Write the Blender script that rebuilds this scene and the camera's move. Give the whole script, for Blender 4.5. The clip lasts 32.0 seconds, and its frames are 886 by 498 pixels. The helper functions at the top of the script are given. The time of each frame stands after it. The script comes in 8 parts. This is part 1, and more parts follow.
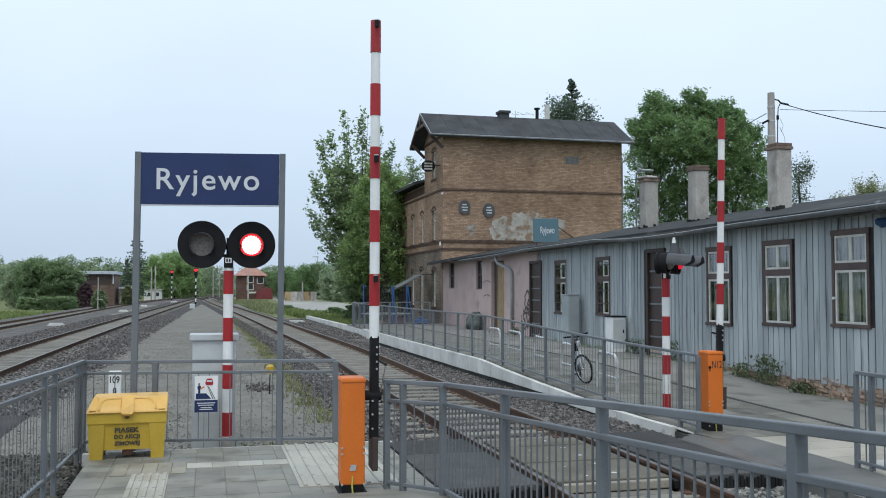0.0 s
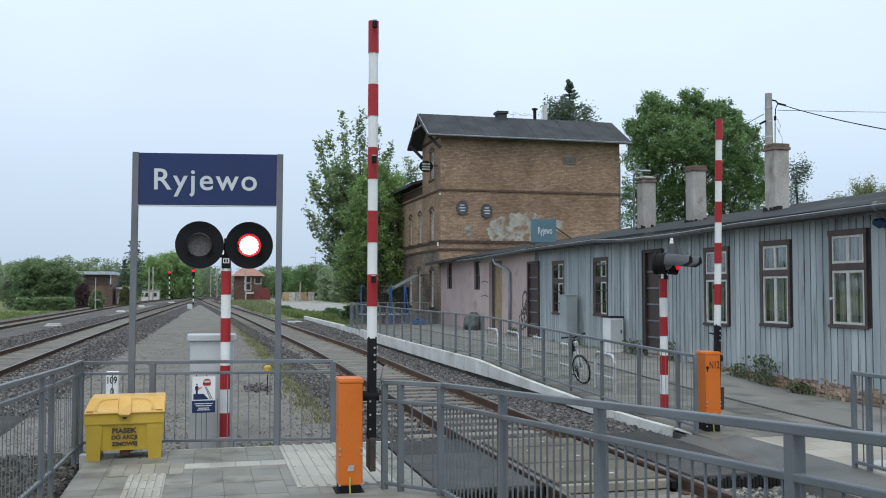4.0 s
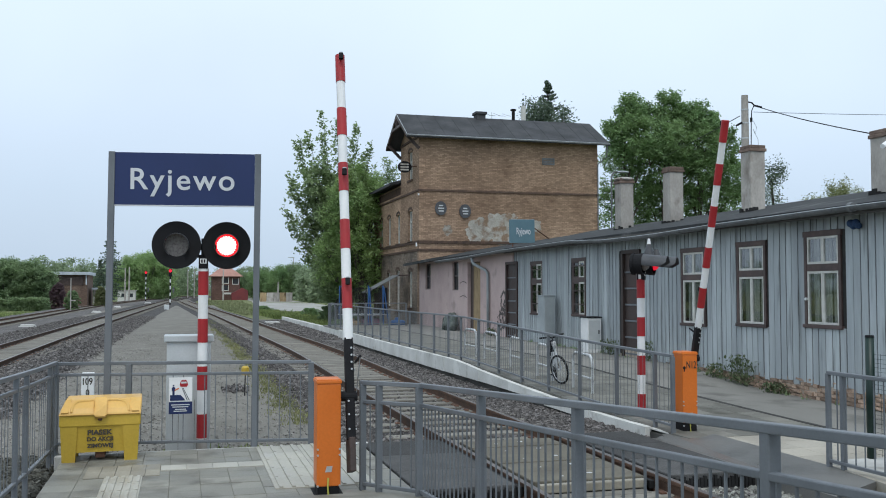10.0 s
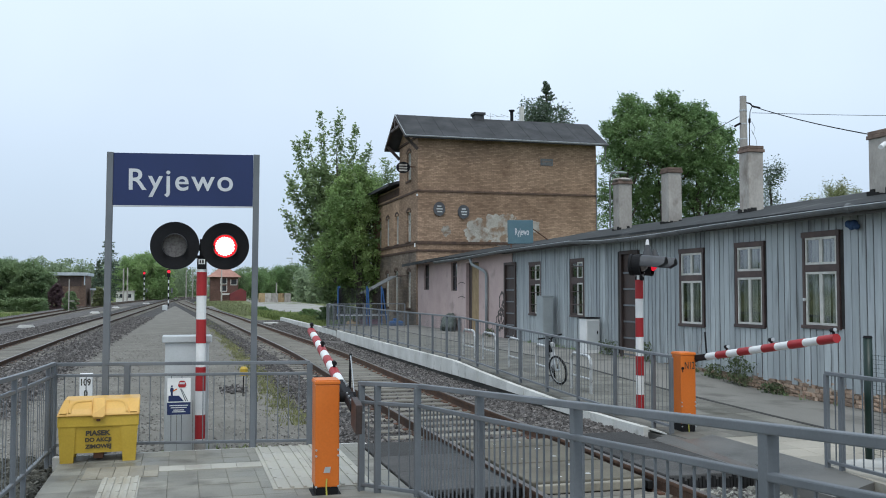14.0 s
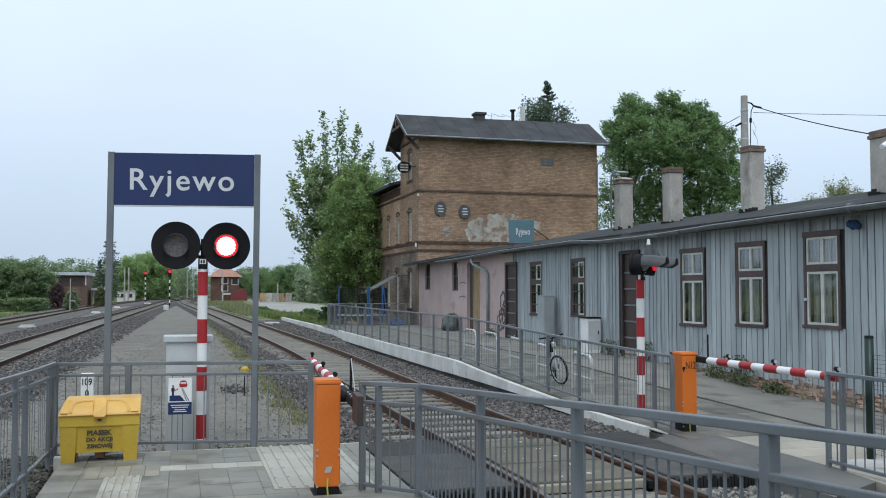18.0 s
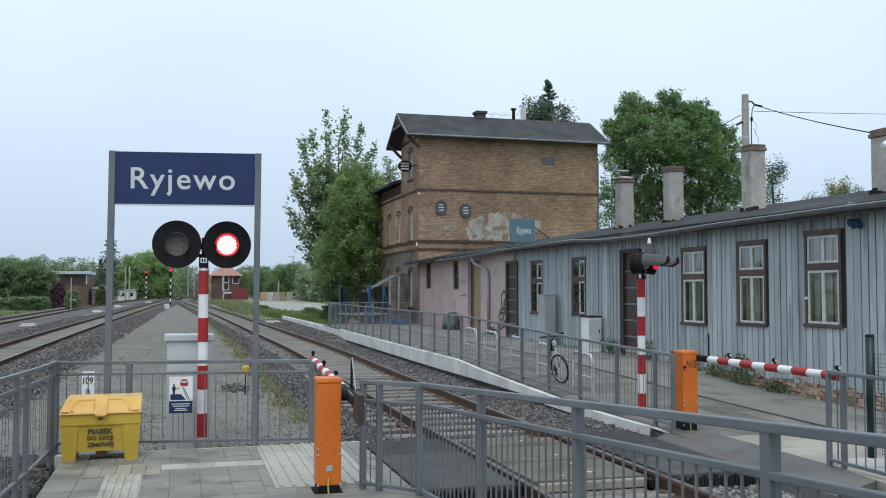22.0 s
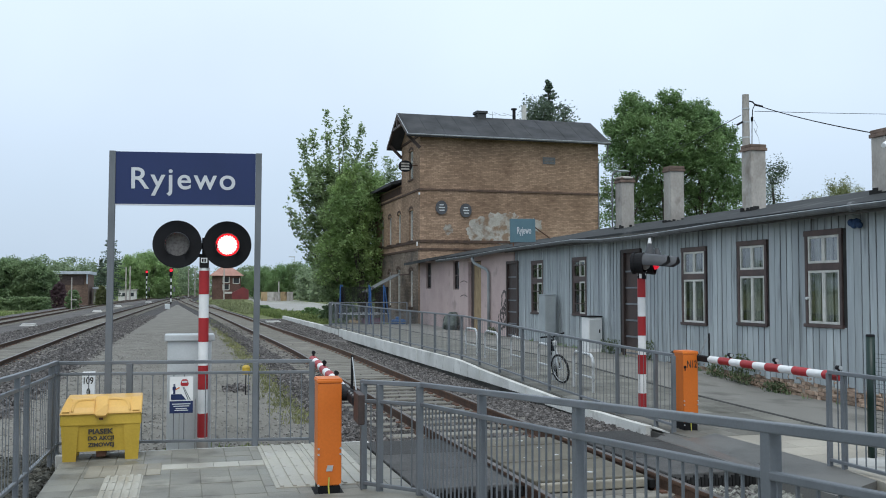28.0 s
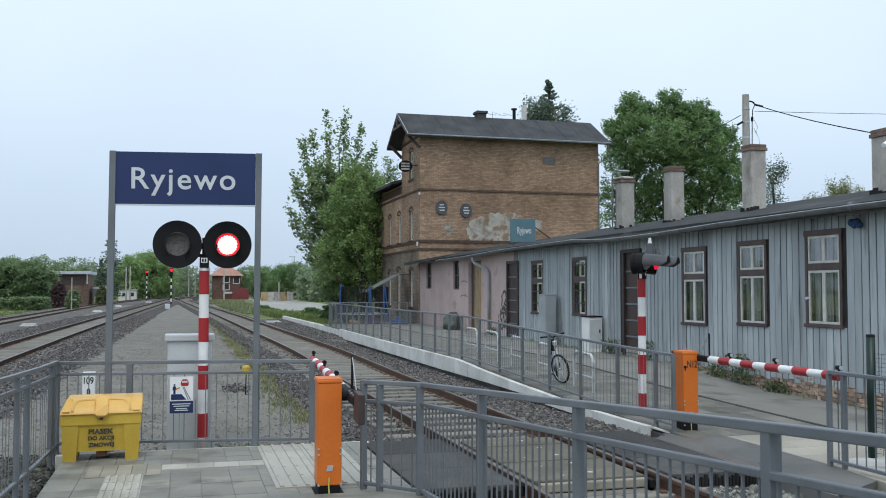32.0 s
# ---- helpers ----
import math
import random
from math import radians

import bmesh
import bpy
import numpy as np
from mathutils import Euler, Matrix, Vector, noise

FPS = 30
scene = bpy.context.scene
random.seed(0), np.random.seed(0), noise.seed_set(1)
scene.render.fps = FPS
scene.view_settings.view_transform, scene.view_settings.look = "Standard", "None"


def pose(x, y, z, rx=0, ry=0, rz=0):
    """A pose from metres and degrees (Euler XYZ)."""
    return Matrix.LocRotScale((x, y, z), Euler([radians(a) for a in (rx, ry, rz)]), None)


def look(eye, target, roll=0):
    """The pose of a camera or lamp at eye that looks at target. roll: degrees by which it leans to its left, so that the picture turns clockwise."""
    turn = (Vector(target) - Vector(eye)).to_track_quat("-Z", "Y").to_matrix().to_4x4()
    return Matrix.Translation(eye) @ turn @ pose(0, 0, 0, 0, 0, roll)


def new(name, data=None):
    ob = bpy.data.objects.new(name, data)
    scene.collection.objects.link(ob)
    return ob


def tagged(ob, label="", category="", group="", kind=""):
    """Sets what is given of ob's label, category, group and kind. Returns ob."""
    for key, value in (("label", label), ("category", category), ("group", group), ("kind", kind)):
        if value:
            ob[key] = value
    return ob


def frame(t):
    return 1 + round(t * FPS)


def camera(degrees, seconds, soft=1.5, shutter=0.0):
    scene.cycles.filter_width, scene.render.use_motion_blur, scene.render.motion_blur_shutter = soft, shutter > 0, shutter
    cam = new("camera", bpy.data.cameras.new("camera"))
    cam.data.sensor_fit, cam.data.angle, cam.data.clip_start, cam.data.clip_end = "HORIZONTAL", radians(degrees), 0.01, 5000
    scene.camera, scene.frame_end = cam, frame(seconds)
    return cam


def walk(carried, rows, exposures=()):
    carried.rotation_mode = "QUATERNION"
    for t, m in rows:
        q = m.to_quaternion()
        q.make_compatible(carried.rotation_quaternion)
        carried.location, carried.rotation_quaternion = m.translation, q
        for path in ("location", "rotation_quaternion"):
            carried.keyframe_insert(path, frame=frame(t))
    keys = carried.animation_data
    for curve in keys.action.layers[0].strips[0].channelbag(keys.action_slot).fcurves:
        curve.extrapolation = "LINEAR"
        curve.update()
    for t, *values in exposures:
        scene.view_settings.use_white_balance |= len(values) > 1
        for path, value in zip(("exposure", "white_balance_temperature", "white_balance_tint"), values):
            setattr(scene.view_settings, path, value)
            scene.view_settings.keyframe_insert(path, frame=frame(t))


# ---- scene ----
# The camera stands on a tripod on the platform ramp: (seconds, degrees turned from the tracks' line, degrees of upward tilt).
VIEW = [
    (0, 14.171, 2.438), (0.5, 14.282, 2.447), (1, 14.285, 2.444), (1.5, 14.291, 2.438), (2, 14.297, 2.441),
    (2.5, 14.299, 2.444), (3, 14.305, 2.456), (3.5, 14.308, 2.46), (5.5, 14.317, 2.487), (6, 14.322, 2.489),
    (6.5, 14.325, 2.496), (6.7, 14.325, 2.496), (6.8, 14.986, 2.515), (6.9, 15.633, 2.534), (7, 15.731, 2.537),
    (7.5, 15.714, 2.537), (8, 15.696, 2.531), (8.5, 15.679, 2.513), (9, 15.662, 2.495), (9.5, 15.646, 2.482),
    (10, 15.629, 2.492), (10.5, 15.646, 2.506), (11, 15.646, 2.525), (11.5, 15.629, 2.515), (12, 15.612, 2.509),
    (12.5, 15.646, 2.506), (13, 15.688, 2.516), (13.5, 15.722, 2.528), (14, 15.722, 2.531), (14.5, 15.731, 2.541),
    (16.5, 15.679, 2.537), (17, 15.676, 2.537), (17.5, 15.659, 2.537), (18, 15.659, 2.519), (18.5, 15.662, 2.501),
    (19, 15.679, 2.483), (19.5, 15.662, 2.482), (20, 15.632, 2.482), (20.5, 15.607, 2.482), (21, 15.607, 2.482),
    (21.5, 15.621, 2.464), (22, 15.612, 2.447), (22.5, 15.595, 2.429), (23, 15.578, 2.429), (23.5, 15.578, 2.429),
    (24, 15.578, 2.429), (24.5, 15.578, 2.429), (25, 15.586, 2.429), (25.5, 15.591, 2.429), (27.5, 15.591, 2.429),
    (28, 15.586, 2.447), (28.5, 15.578, 2.461), (29, 15.578, 2.478), (29.5, 15.578, 2.461), (30, 15.578, 2.464),
    (30.5, 15.575, 2.447), (31, 15.575, 2.447), (31.5, 15.575, 2.441), (32, 15.578, 2.447),
]
EYE = (0.0, 0.0, 1.95)
cam = camera(50.82, 32.0, soft=1.0)
walk(cam, [(t, pose(*EYE, 90 + tilt, 0, -turn)) for t, turn, tilt in VIEW], [(0, 0.03, 6150, 7.0), (32, 0.03, 6150, 7.0)])

# ---- sky and sun: a bright overcast day ----
world = bpy.data.worlds.new("overcast_sky")
scene.world = world
world.use_nodes = True
wn, wl = world.node_tree.nodes, world.node_tree.links
background = wn["Background"]
sky = wn.new("ShaderNodeTexSky")
sky.sky_type, sky.sun_disc = "NISHITA", False
sky.sun_elevation, sky.sun_rotation = radians(50), radians(200)
sky.air_density, sky.dust_density = 1.2, 4.0
sky_gain = wn.new("ShaderNodeVectorMath")
sky_gain.operation = "SCALE"
sky_gain.inputs[3].default_value = 0.10
way = wn.new("ShaderNodeTexCoord")
parts_of_way = wn.new("ShaderNodeSeparateXYZ")
cover = wn.new("ShaderNodeValToRGB")
cover.color_ramp.elements[0].position, cover.color_ramp.elements[0].color = 0.0, (0.555, 0.645, 0.765, 1)
cover.color_ramp.elements[1].position, cover.color_ramp.elements[1].color = 0.30, (0.80, 0.885, 0.99, 1)
for at, colour in ((0.10, (0.625, 0.72, 0.85, 1)), (0.20, (0.735, 0.822, 0.945, 1))):
    stop = cover.color_ramp.elements.new(at)
    stop.color = colour
clouds = wn.new("ShaderNodeTexNoise")
clouds.inputs["Scale"].default_value, clouds.inputs["Detail"].default_value = 2.2, 4
cloud_gain = wn.new("ShaderNodeMapRange")
for key, value in (("From Min", 0.3), ("From Max", 0.7), ("To Min", 0.95), ("To Max", 1.06)):
    cloud_gain.inputs[key].default_value = value
shaded = wn.new("ShaderNodeVectorMath")
shaded.operation = "SCALE"
blend = wn.new("ShaderNodeMix")
blend.data_type = "RGBA"
blend.inputs[0].default_value = 0.88
wl.new(sky.outputs[0], sky_gain.inputs[0])
wl.new(way.outputs["Generated"], parts_of_way.inputs[0])
wl.new(parts_of_way.outputs[2], cover.inputs[0])
wl.new(way.outputs["Generated"], clouds.inputs["Vector"])
wl.new(clouds.outputs[0], cloud_gain.inputs[0])
wl.new(cover.outputs[0], shaded.inputs[0])
wl.new(cloud_gain.outputs[0], shaded.inputs[3])
wl.new(sky_gain.outputs[0], blend.inputs[6])
wl.new(shaded.outputs[0], blend.inputs[7])
wl.new(blend.outputs[2], background.inputs[0])
background.inputs[1].default_value = 1.12
sun = new("sun", bpy.data.lights.new("sun", "SUN"))
sun.data.energy, sun.data.angle, sun.data.color = 1.2, radians(25), (1.0, 0.96, 0.9)
sun.matrix_world = look((0, 0, 50), (8, 25, 0))
scene.view_settings.exposure = 0.0


# ---- materials ----
def mat(name, dark, light, rough=0.7, metal=0.0, scale=3.0, fine=40.0, bump=0.15, vary=0.12, space="world", stretch=(1, 1, 1),
        spots=None, island=False, wet=0.0, leafy=0.0):
    """A surface: a blend of two colours by a broad noise, darker and lighter grain by a fine one, relief from both."""
    m = bpy.data.materials.new(name)
    m.use_nodes = True
    n, l = m.node_tree.nodes, m.node_tree.links
    shader = n["Principled BSDF"]
    shader.inputs["Metallic"].default_value = metal
    shader.inputs["Specular IOR Level"].default_value = 0.2 if rough >= 0.75 else 0.45
    if space == "world":
        source = n.new("ShaderNodeNewGeometry").outputs["Position"]
    else:
        source = n.new("ShaderNodeTexCoord").outputs["Object"]
    mapping = n.new("ShaderNodeMapping")
    mapping.inputs["Scale"].default_value = stretch
    l.new(source, mapping.inputs[0])
    broad, grain = n.new("ShaderNodeTexNoise"), n.new("ShaderNodeTexNoise")
    for node, size, detail in ((broad, scale, 5), (grain, fine, 3)):
        node.inputs["Scale"].default_value, node.inputs["Detail"].default_value = size, detail
        l.new(mapping.outputs[0], node.inputs["Vector"])
    spread = n.new("ShaderNodeMapRange")
    spread.inputs["From Min"].default_value, spread.inputs["From Max"].default_value = 0.32, 0.68
    l.new(broad.outputs[0], spread.inputs[0])
    mix = n.new("ShaderNodeMix")
    mix.data_type = "RGBA"
    mix.inputs[6].default_value, mix.inputs[7].default_value = (*dark, 1), (*light, 1)
    l.new(spread.outputs[0], mix.inputs[0])
    colour = mix.outputs[2]
    if spots:
        size, low, high, paint = spots
        blot = n.new("ShaderNodeTexNoise")
        blot.inputs["Scale"].default_value, blot.inputs["Detail"].default_value = size, 7
        l.new(mapping.outputs[0], blot.inputs["Vector"])
        cut = n.new("ShaderNodeMapRange")
        cut.inputs["From Min"].default_value, cut.inputs["From Max"].default_value = low, high
        l.new(blot.outputs[0], cut.inputs[0])
        over = n.new("ShaderNodeMix")
        over.data_type = "RGBA"
        l.new(cut.outputs[0], over.inputs[0])
        l.new(colour, over.inputs[6])
        over.inputs[7].default_value = (*paint, 1)
        colour = over.outputs[2]
    hsv = n.new("ShaderNodeHueSaturation")
    l.new(colour, hsv.inputs["Color"])
    value = n.new("ShaderNodeMapRange")
    value.inputs["From Min"].default_value, value.inputs["From Max"].default_value = 0.25, 0.75
    value.inputs["To Min"].default_value, value.inputs["To Max"].default_value = 1 - vary, 1 + vary
    l.new(grain.outputs[0], value.inputs[0])
    each = n.new("ShaderNodeMapRange")
    each.inputs["To Min"].default_value, each.inputs["To Max"].default_value = 1 - vary * 1.3, 1 + vary * 1.3
    l.new(n.new("ShaderNodeNewGeometry").outputs["Random Per Island"] if island else n.new("ShaderNodeObjectInfo").outputs["Random"], each.inputs[0])
    both = n.new("ShaderNodeMath")
    both.operation = "MULTIPLY"
    l.new(value.outputs[0], both.inputs[0])
    l.new(each.outputs[0], both.inputs[1])
    l.new(both.outputs[0], hsv.inputs["Value"])
    l.new(hsv.outputs[0], shader.inputs["Base Color"])
    gloss = n.new("ShaderNodeMapRange")
    gloss.inputs["To Min"].default_value, gloss.inputs["To Max"].default_value = max(0.05, rough - 0.1 - wet), min(1, rough + 0.1)
    l.new(spread.outputs[0], gloss.inputs[0])
    l.new(gloss.outputs[0], shader.inputs["Roughness"])
    if bump:
        relief = n.new("ShaderNodeBump")
        relief.inputs["Strength"].default_value, relief.inputs["Distance"].default_value = bump, 0.02
        l.new(grain.outputs[0], relief.inputs["Height"])
        l.new(relief.outputs[0], shader.inputs["Normal"])
    if leafy:
        thin, both_sides = n.new("ShaderNodeBsdfTranslucent"), n.new("ShaderNodeMixShader")
        both_sides.inputs[0].default_value = leafy
        l.new(hsv.outputs[0], thin.inputs[0])
        l.new(shader.outputs[0], both_sides.inputs[1])
        l.new(thin.outputs[0], both_sides.inputs[2])
        l.new(both_sides.outputs[0], n["Material Output"].inputs[0])
    return m


def masonry(name, brick_a, brick_b, mortar, width=0.25, height=0.075, patch=None):
    """Brickwork in courses, laid over walls of either direction, with stained areas."""
    m = mat(name, brick_a, brick_b, rough=0.9, scale=0.6, fine=9, vary=0.16, spots=patch)
    n, l = m.node_tree.nodes, m.node_tree.links
    spot = n.new("ShaderNodeSeparateXYZ")
    l.new(n.new("ShaderNodeNewGeometry").outputs["Position"], spot.inputs[0])
    along = n.new("ShaderNodeMath")
    l.new(spot.outputs[0], along.inputs[0])
    l.new(spot.outputs[1], along.inputs[1])
    flat = n.new("ShaderNodeCombineXYZ")
    l.new(along.outputs[0], flat.inputs[0])
    l.new(spot.outputs[2], flat.inputs[1])
    brick = n.new("ShaderNodeTexBrick")
    brick.inputs["Scale"].default_value = 1.0
    brick.inputs["Brick Width"].default_value, brick.inputs["Row Height"].default_value = width, height
    brick.inputs["Mortar Size"].default_value, brick.inputs["Mortar Smooth"].default_value = 0.012, 0.3
    brick.inputs["Color1"].default_value, brick.inputs["Color2"].default_value = (1.28, 1.24, 1.20, 1), (0.66, 0.62, 0.60, 1)
    brick.inputs["Mortar"].default_value = (*mortar, 1)
    l.new(flat.outputs[0], brick.inputs["Vector"])
    shader = n["Principled BSDF"]
    old = shader.inputs["Base Color"].links[0].from_socket
    mix = n.new("ShaderNodeMix")
    mix.data_type, mix.blend_type = "RGBA", "MULTIPLY"
    mix.inputs[0].default_value = 0.75
    l.new(old, mix.inputs[6])
    l.new(brick.outputs[0], mix.inputs[7])
    l.new(mix.outputs[2], shader.inputs["Base Color"])
    return m


def glowing(name, colour, strength):
    m = bpy.data.materials.new(name)
    m.use_nodes = True
    shader = m.node_tree.nodes["Principled BSDF"]
    shader.inputs["Base Color"].default_value = (*colour, 1)
    shader.inputs["Emission Color"].default_value, shader.inputs["Emission Strength"].default_value = (*colour, 1), strength
    return m


def glassy(name, tint, rough=0.05, clear=0.0):
    m = bpy.data.materials.new(name)
    m.use_nodes = True
    shader = m.node_tree.nodes["Principled BSDF"]
    shader.inputs["Base Color"].default_value, shader.inputs["Roughness"].default_value = (*tint, 1), rough
    shader.inputs["Transmission Weight"].default_value = clear
    return m


PAVING = mat("paving_slab", (0.17, 0.166, 0.138), (0.262, 0.254, 0.215), 0.62, scale=1.6, fine=60, vary=0.10, wet=0.14, spots=(2.2, 0.52, 0.72, (0.12, 0.113, 0.095)))
TACTILE = mat("tactile_slab", (0.335, 0.32, 0.272), (0.44, 0.425, 0.365), 0.6, scale=2.5, fine=50, vary=0.06, wet=0.2)
JOINT = mat("joint_sand", (0.185, 0.18, 0.152), (0.245, 0.237, 0.202), 0.9, fine=80)
ASPHALT = mat("wet_asphalt", (0.08, 0.078, 0.072), (0.145, 0.142, 0.132), 0.55, scale=0.7, fine=70, vary=0.16, wet=0.2)
RUBBERMAT = mat("crossing_rubber", (0.05, 0.0495, 0.048), (0.088, 0.087, 0.085), 0.8, scale=3, fine=45, bump=0.5, vary=0.22)
REDSHED = mat("red_painted_boards", (0.13, 0.026, 0.03), (0.18, 0.037, 0.038), 0.7, scale=1, fine=8)
HOODBLACK = mat("hood_paint", (0.03, 0.031, 0.034), (0.05, 0.052, 0.056), 0.4, scale=3, fine=30, bump=0.03, space="object")
PATH = mat("asphalt_path", (0.172, 0.167, 0.152), (0.258, 0.25, 0.229), 0.78, scale=0.5, fine=60, vary=0.13, wet=0.12, spots=(1.1, 0.52, 0.7, (0.12, 0.117, 0.107)))
PLATSLAB = mat("platform_slab", (0.14, 0.137, 0.119), (0.215, 0.209, 0.184), 0.75, scale=1.3, fine=55, vary=0.15, wet=0.15, spots=(1.8, 0.52, 0.7, (0.11, 0.107, 0.09)))
CONCRETE = mat("pale_concrete", (0.40, 0.40, 0.38), (0.58, 0.575, 0.55), 0.75, scale=1.2, fine=30, vary=0.08, spots=(2.5, 0.58, 0.75, (0.28, 0.27, 0.25)))
EDGE = mat("platform_edge_concrete", (0.54, 0.54, 0.505), (0.68, 0.68, 0.645), 0.75, scale=1.5, fine=25, vary=0.06, spots=(3.2, 0.60, 0.76, (0.36, 0.35, 0.32)))
SPRAY = mat("faded_spray", (0.085, 0.075, 0.07), (0.15, 0.13, 0.125), 0.85, scale=6, fine=30, vary=0.2)
BRIGHTSTEEL = mat("bright_galvanised_tube", (0.48, 0.49, 0.49), (0.62, 0.63, 0.63), 0.35, metal=0.4, scale=6, fine=30, bump=0.03, vary=0.05)
DULLCABINET = mat("dull_grey_cabinet", (0.25, 0.28, 0.29), (0.35, 0.385, 0.395), 0.6, scale=1.5, fine=40, bump=0.04, vary=0.06)
# Darkened concrete: shade below the platform edge and the eaves is in its colour.
SHADECONCRETE = mat("shade_dark_concrete", (0.07, 0.068, 0.062), (0.13, 0.127, 0.118), 0.95, scale=1.5, fine=25, vary=0.15)
PALE_PAVING = mat("pale_paving", (0.33, 0.3, 0.245), (0.44, 0.41, 0.345), 0.7, scale=0.9, fine=40, vary=0.08, wet=0.15)
TANSLAB = mat("tan_warning_slab", (0.215, 0.196, 0.152), (0.31, 0.285, 0.225), 0.65, scale=2.5, fine=50, vary=0.1, wet=0.15)
PLINTHMORTAR = mat("plinth_mortar", (0.3, 0.25, 0.2), (0.41, 0.355, 0.295), 0.95, scale=3, fine=25, vary=0.2)
BALLAST = mat("ballast_stone", (0.07, 0.065, 0.062), (0.14, 0.131, 0.125), 0.9, scale=1.4, fine=42, bump=0.9, vary=0.5)
PEBBLES = mat("gravel_pebbles", (0.17, 0.162, 0.145), (0.3, 0.29, 0.265), 0.9, scale=9, fine=60, vary=0.25, island=True)
STONES = mat("ballast_pieces", (0.06, 0.055, 0.053), (0.20, 0.187, 0.178), 0.85, scale=9, fine=60, vary=0.35, island=True)
# Darker and slightly greener than the ballast pieces.
SIDESTONES = mat("dark_greenish_stones", (0.05, 0.05, 0.042), (0.13, 0.127, 0.108), 0.85, scale=9, fine=60, vary=0.3, island=True)
PALE_STONES = mat("pale_stones", (0.13, 0.13, 0.115), (0.32, 0.32, 0.285), 0.85, scale=9, fine=60, vary=0.3, island=True)
GRAVEL = mat("trodden_gravel", (0.20, 0.187, 0.16), (0.285, 0.271, 0.238), 0.95, scale=1.2, fine=38, bump=0.12, vary=0.2, spots=(0.9, 0.5, 0.85, (0.17, 0.161, 0.136)))
MOSS = mat("moss_and_weeds", (0.15, 0.16, 0.07), (0.26, 0.26, 0.12), 0.9, scale=0.8, fine=5, bump=0, vary=0.3, island=True)
HOODGREY = mat("grey_hood_paint", (0.04, 0.042, 0.047), (0.075, 0.079, 0.086), 0.5, scale=3, fine=30, bump=0.03, space="object")
LIME = mat("lime_leaves", (0.25, 0.37, 0.15), (0.37, 0.49, 0.215), 0.65, scale=0.35, fine=2, bump=0, vary=0.12, island=True, leafy=0.5)
GRASS = mat("grass_ground", (0.075, 0.10, 0.035), (0.16, 0.17, 0.075), 1.0, scale=0.35, fine=9, bump=0.8, vary=0.35, spots=(0.9, 0.55, 0.75, (0.2, 0.19, 0.11)))
FARGRASS = mat("far_grass_blades", (0.15, 0.175, 0.09), (0.26, 0.275, 0.15), 0.9, scale=0.3, fine=2, bump=0, vary=0.25, island=True)
BLADES = mat("grass_blades", (0.115, 0.165, 0.058), (0.24, 0.285, 0.105), 0.9, scale=0.8, fine=5, bump=0, vary=0.3, island=True)
TRACKROAD = mat("pale_dirt_road", (0.31, 0.30, 0.275), (0.44, 0.43, 0.40), 0.95, scale=0.25, fine=3, vary=0.15, spots=(0.12, 0.54, 0.62, (0.17, 0.19, 0.09)))
HEAP = mat("grey_green_tarpaulin", (0.05, 0.062, 0.055), (0.12, 0.135, 0.12), 0.85, scale=3, fine=12, vary=0.25)
RAIL = mat("rusty_rail", (0.052, 0.032, 0.023), (0.115, 0.068, 0.045), 0.75, scale=4, fine=50, vary=0.2)
RAILHEAD = mat("rail_head", (0.10, 0.085, 0.075), (0.2, 0.18, 0.165), 0.4, metal=0.6, scale=3, fine=40, vary=0.1)
TRACKFILL = mat("packed_track_dirt", (0.135, 0.127, 0.108), (0.205, 0.194, 0.168), 0.95, scale=1.1, fine=30, bump=0.5, vary=0.2, spots=(0.8, 0.52, 0.7, (0.11, 0.10, 0.085)))
SLEEPER = mat("concrete_sleeper", (0.16, 0.15, 0.127), (0.245, 0.231, 0.2), 0.9, scale=3, fine=40, vary=0.12)
CROSSPANEL = mat("crossing_panel", (0.095, 0.086, 0.066), (0.165, 0.152, 0.12), 0.8, scale=2.2, fine=50, vary=0.12, spots=(5, 0.56, 0.7, (0.14, 0.125, 0.10)))
GREYSTEEL = mat("grey_painted_steel", (0.125, 0.138, 0.15), (0.18, 0.193, 0.207), 0.5, metal=0.1, scale=2, fine=60, bump=0.05, vary=0.06, space="object")
GALVANISED = mat("galvanised_steel", (0.40, 0.42, 0.43), (0.55, 0.57, 0.58), 0.4, metal=0.5, scale=6, fine=30, bump=0.05, vary=0.06)
ORANGE = mat("orange_paint", (0.62, 0.145, 0.012), (0.70, 0.18, 0.02), 0.45, scale=1.5, fine=45, bump=0.05, vary=0.05, space="object")
BLACK = mat("black_paint", (0.008, 0.008, 0.009), (0.018, 0.018, 0.02), 0.75, scale=4, fine=40, bump=0.05, space="object")
WHITE = mat("white_paint", (0.70, 0.71, 0.70), (0.82, 0.82, 0.81), 0.5, scale=3, fine=40, bump=0.03, vary=0.03, space="object")
RED = mat("red_paint", (0.30, 0.014, 0.018), (0.39, 0.02, 0.024), 0.5, scale=3, fine=40, bump=0.03, vary=0.05, space="object")
SIGNBLUE = mat("navy_enamel", (0.010, 0.023, 0.092), (0.014, 0.029, 0.112), 0.45, scale=1.2, fine=20, bump=0, vary=0.03)
SIGNWHITE = mat("sign_white", (0.55, 0.57, 0.59), (0.62, 0.64, 0.66), 0.5, bump=0, vary=0.02)
YELLOW = mat("yellow_plastic", (0.46, 0.31, 0.03), (0.55, 0.375, 0.05), 0.5, scale=2.5, fine=40, bump=0.1, vary=0.05, spots=(4, 0.6, 0.8, (0.52, 0.30, 0.05)))
LIDYELLOW = mat("lid_yellow_plastic", (0.6, 0.35, 0.075), (0.7, 0.43, 0.12), 0.45, scale=2.5, fine=40, bump=0.08, vary=0.04)
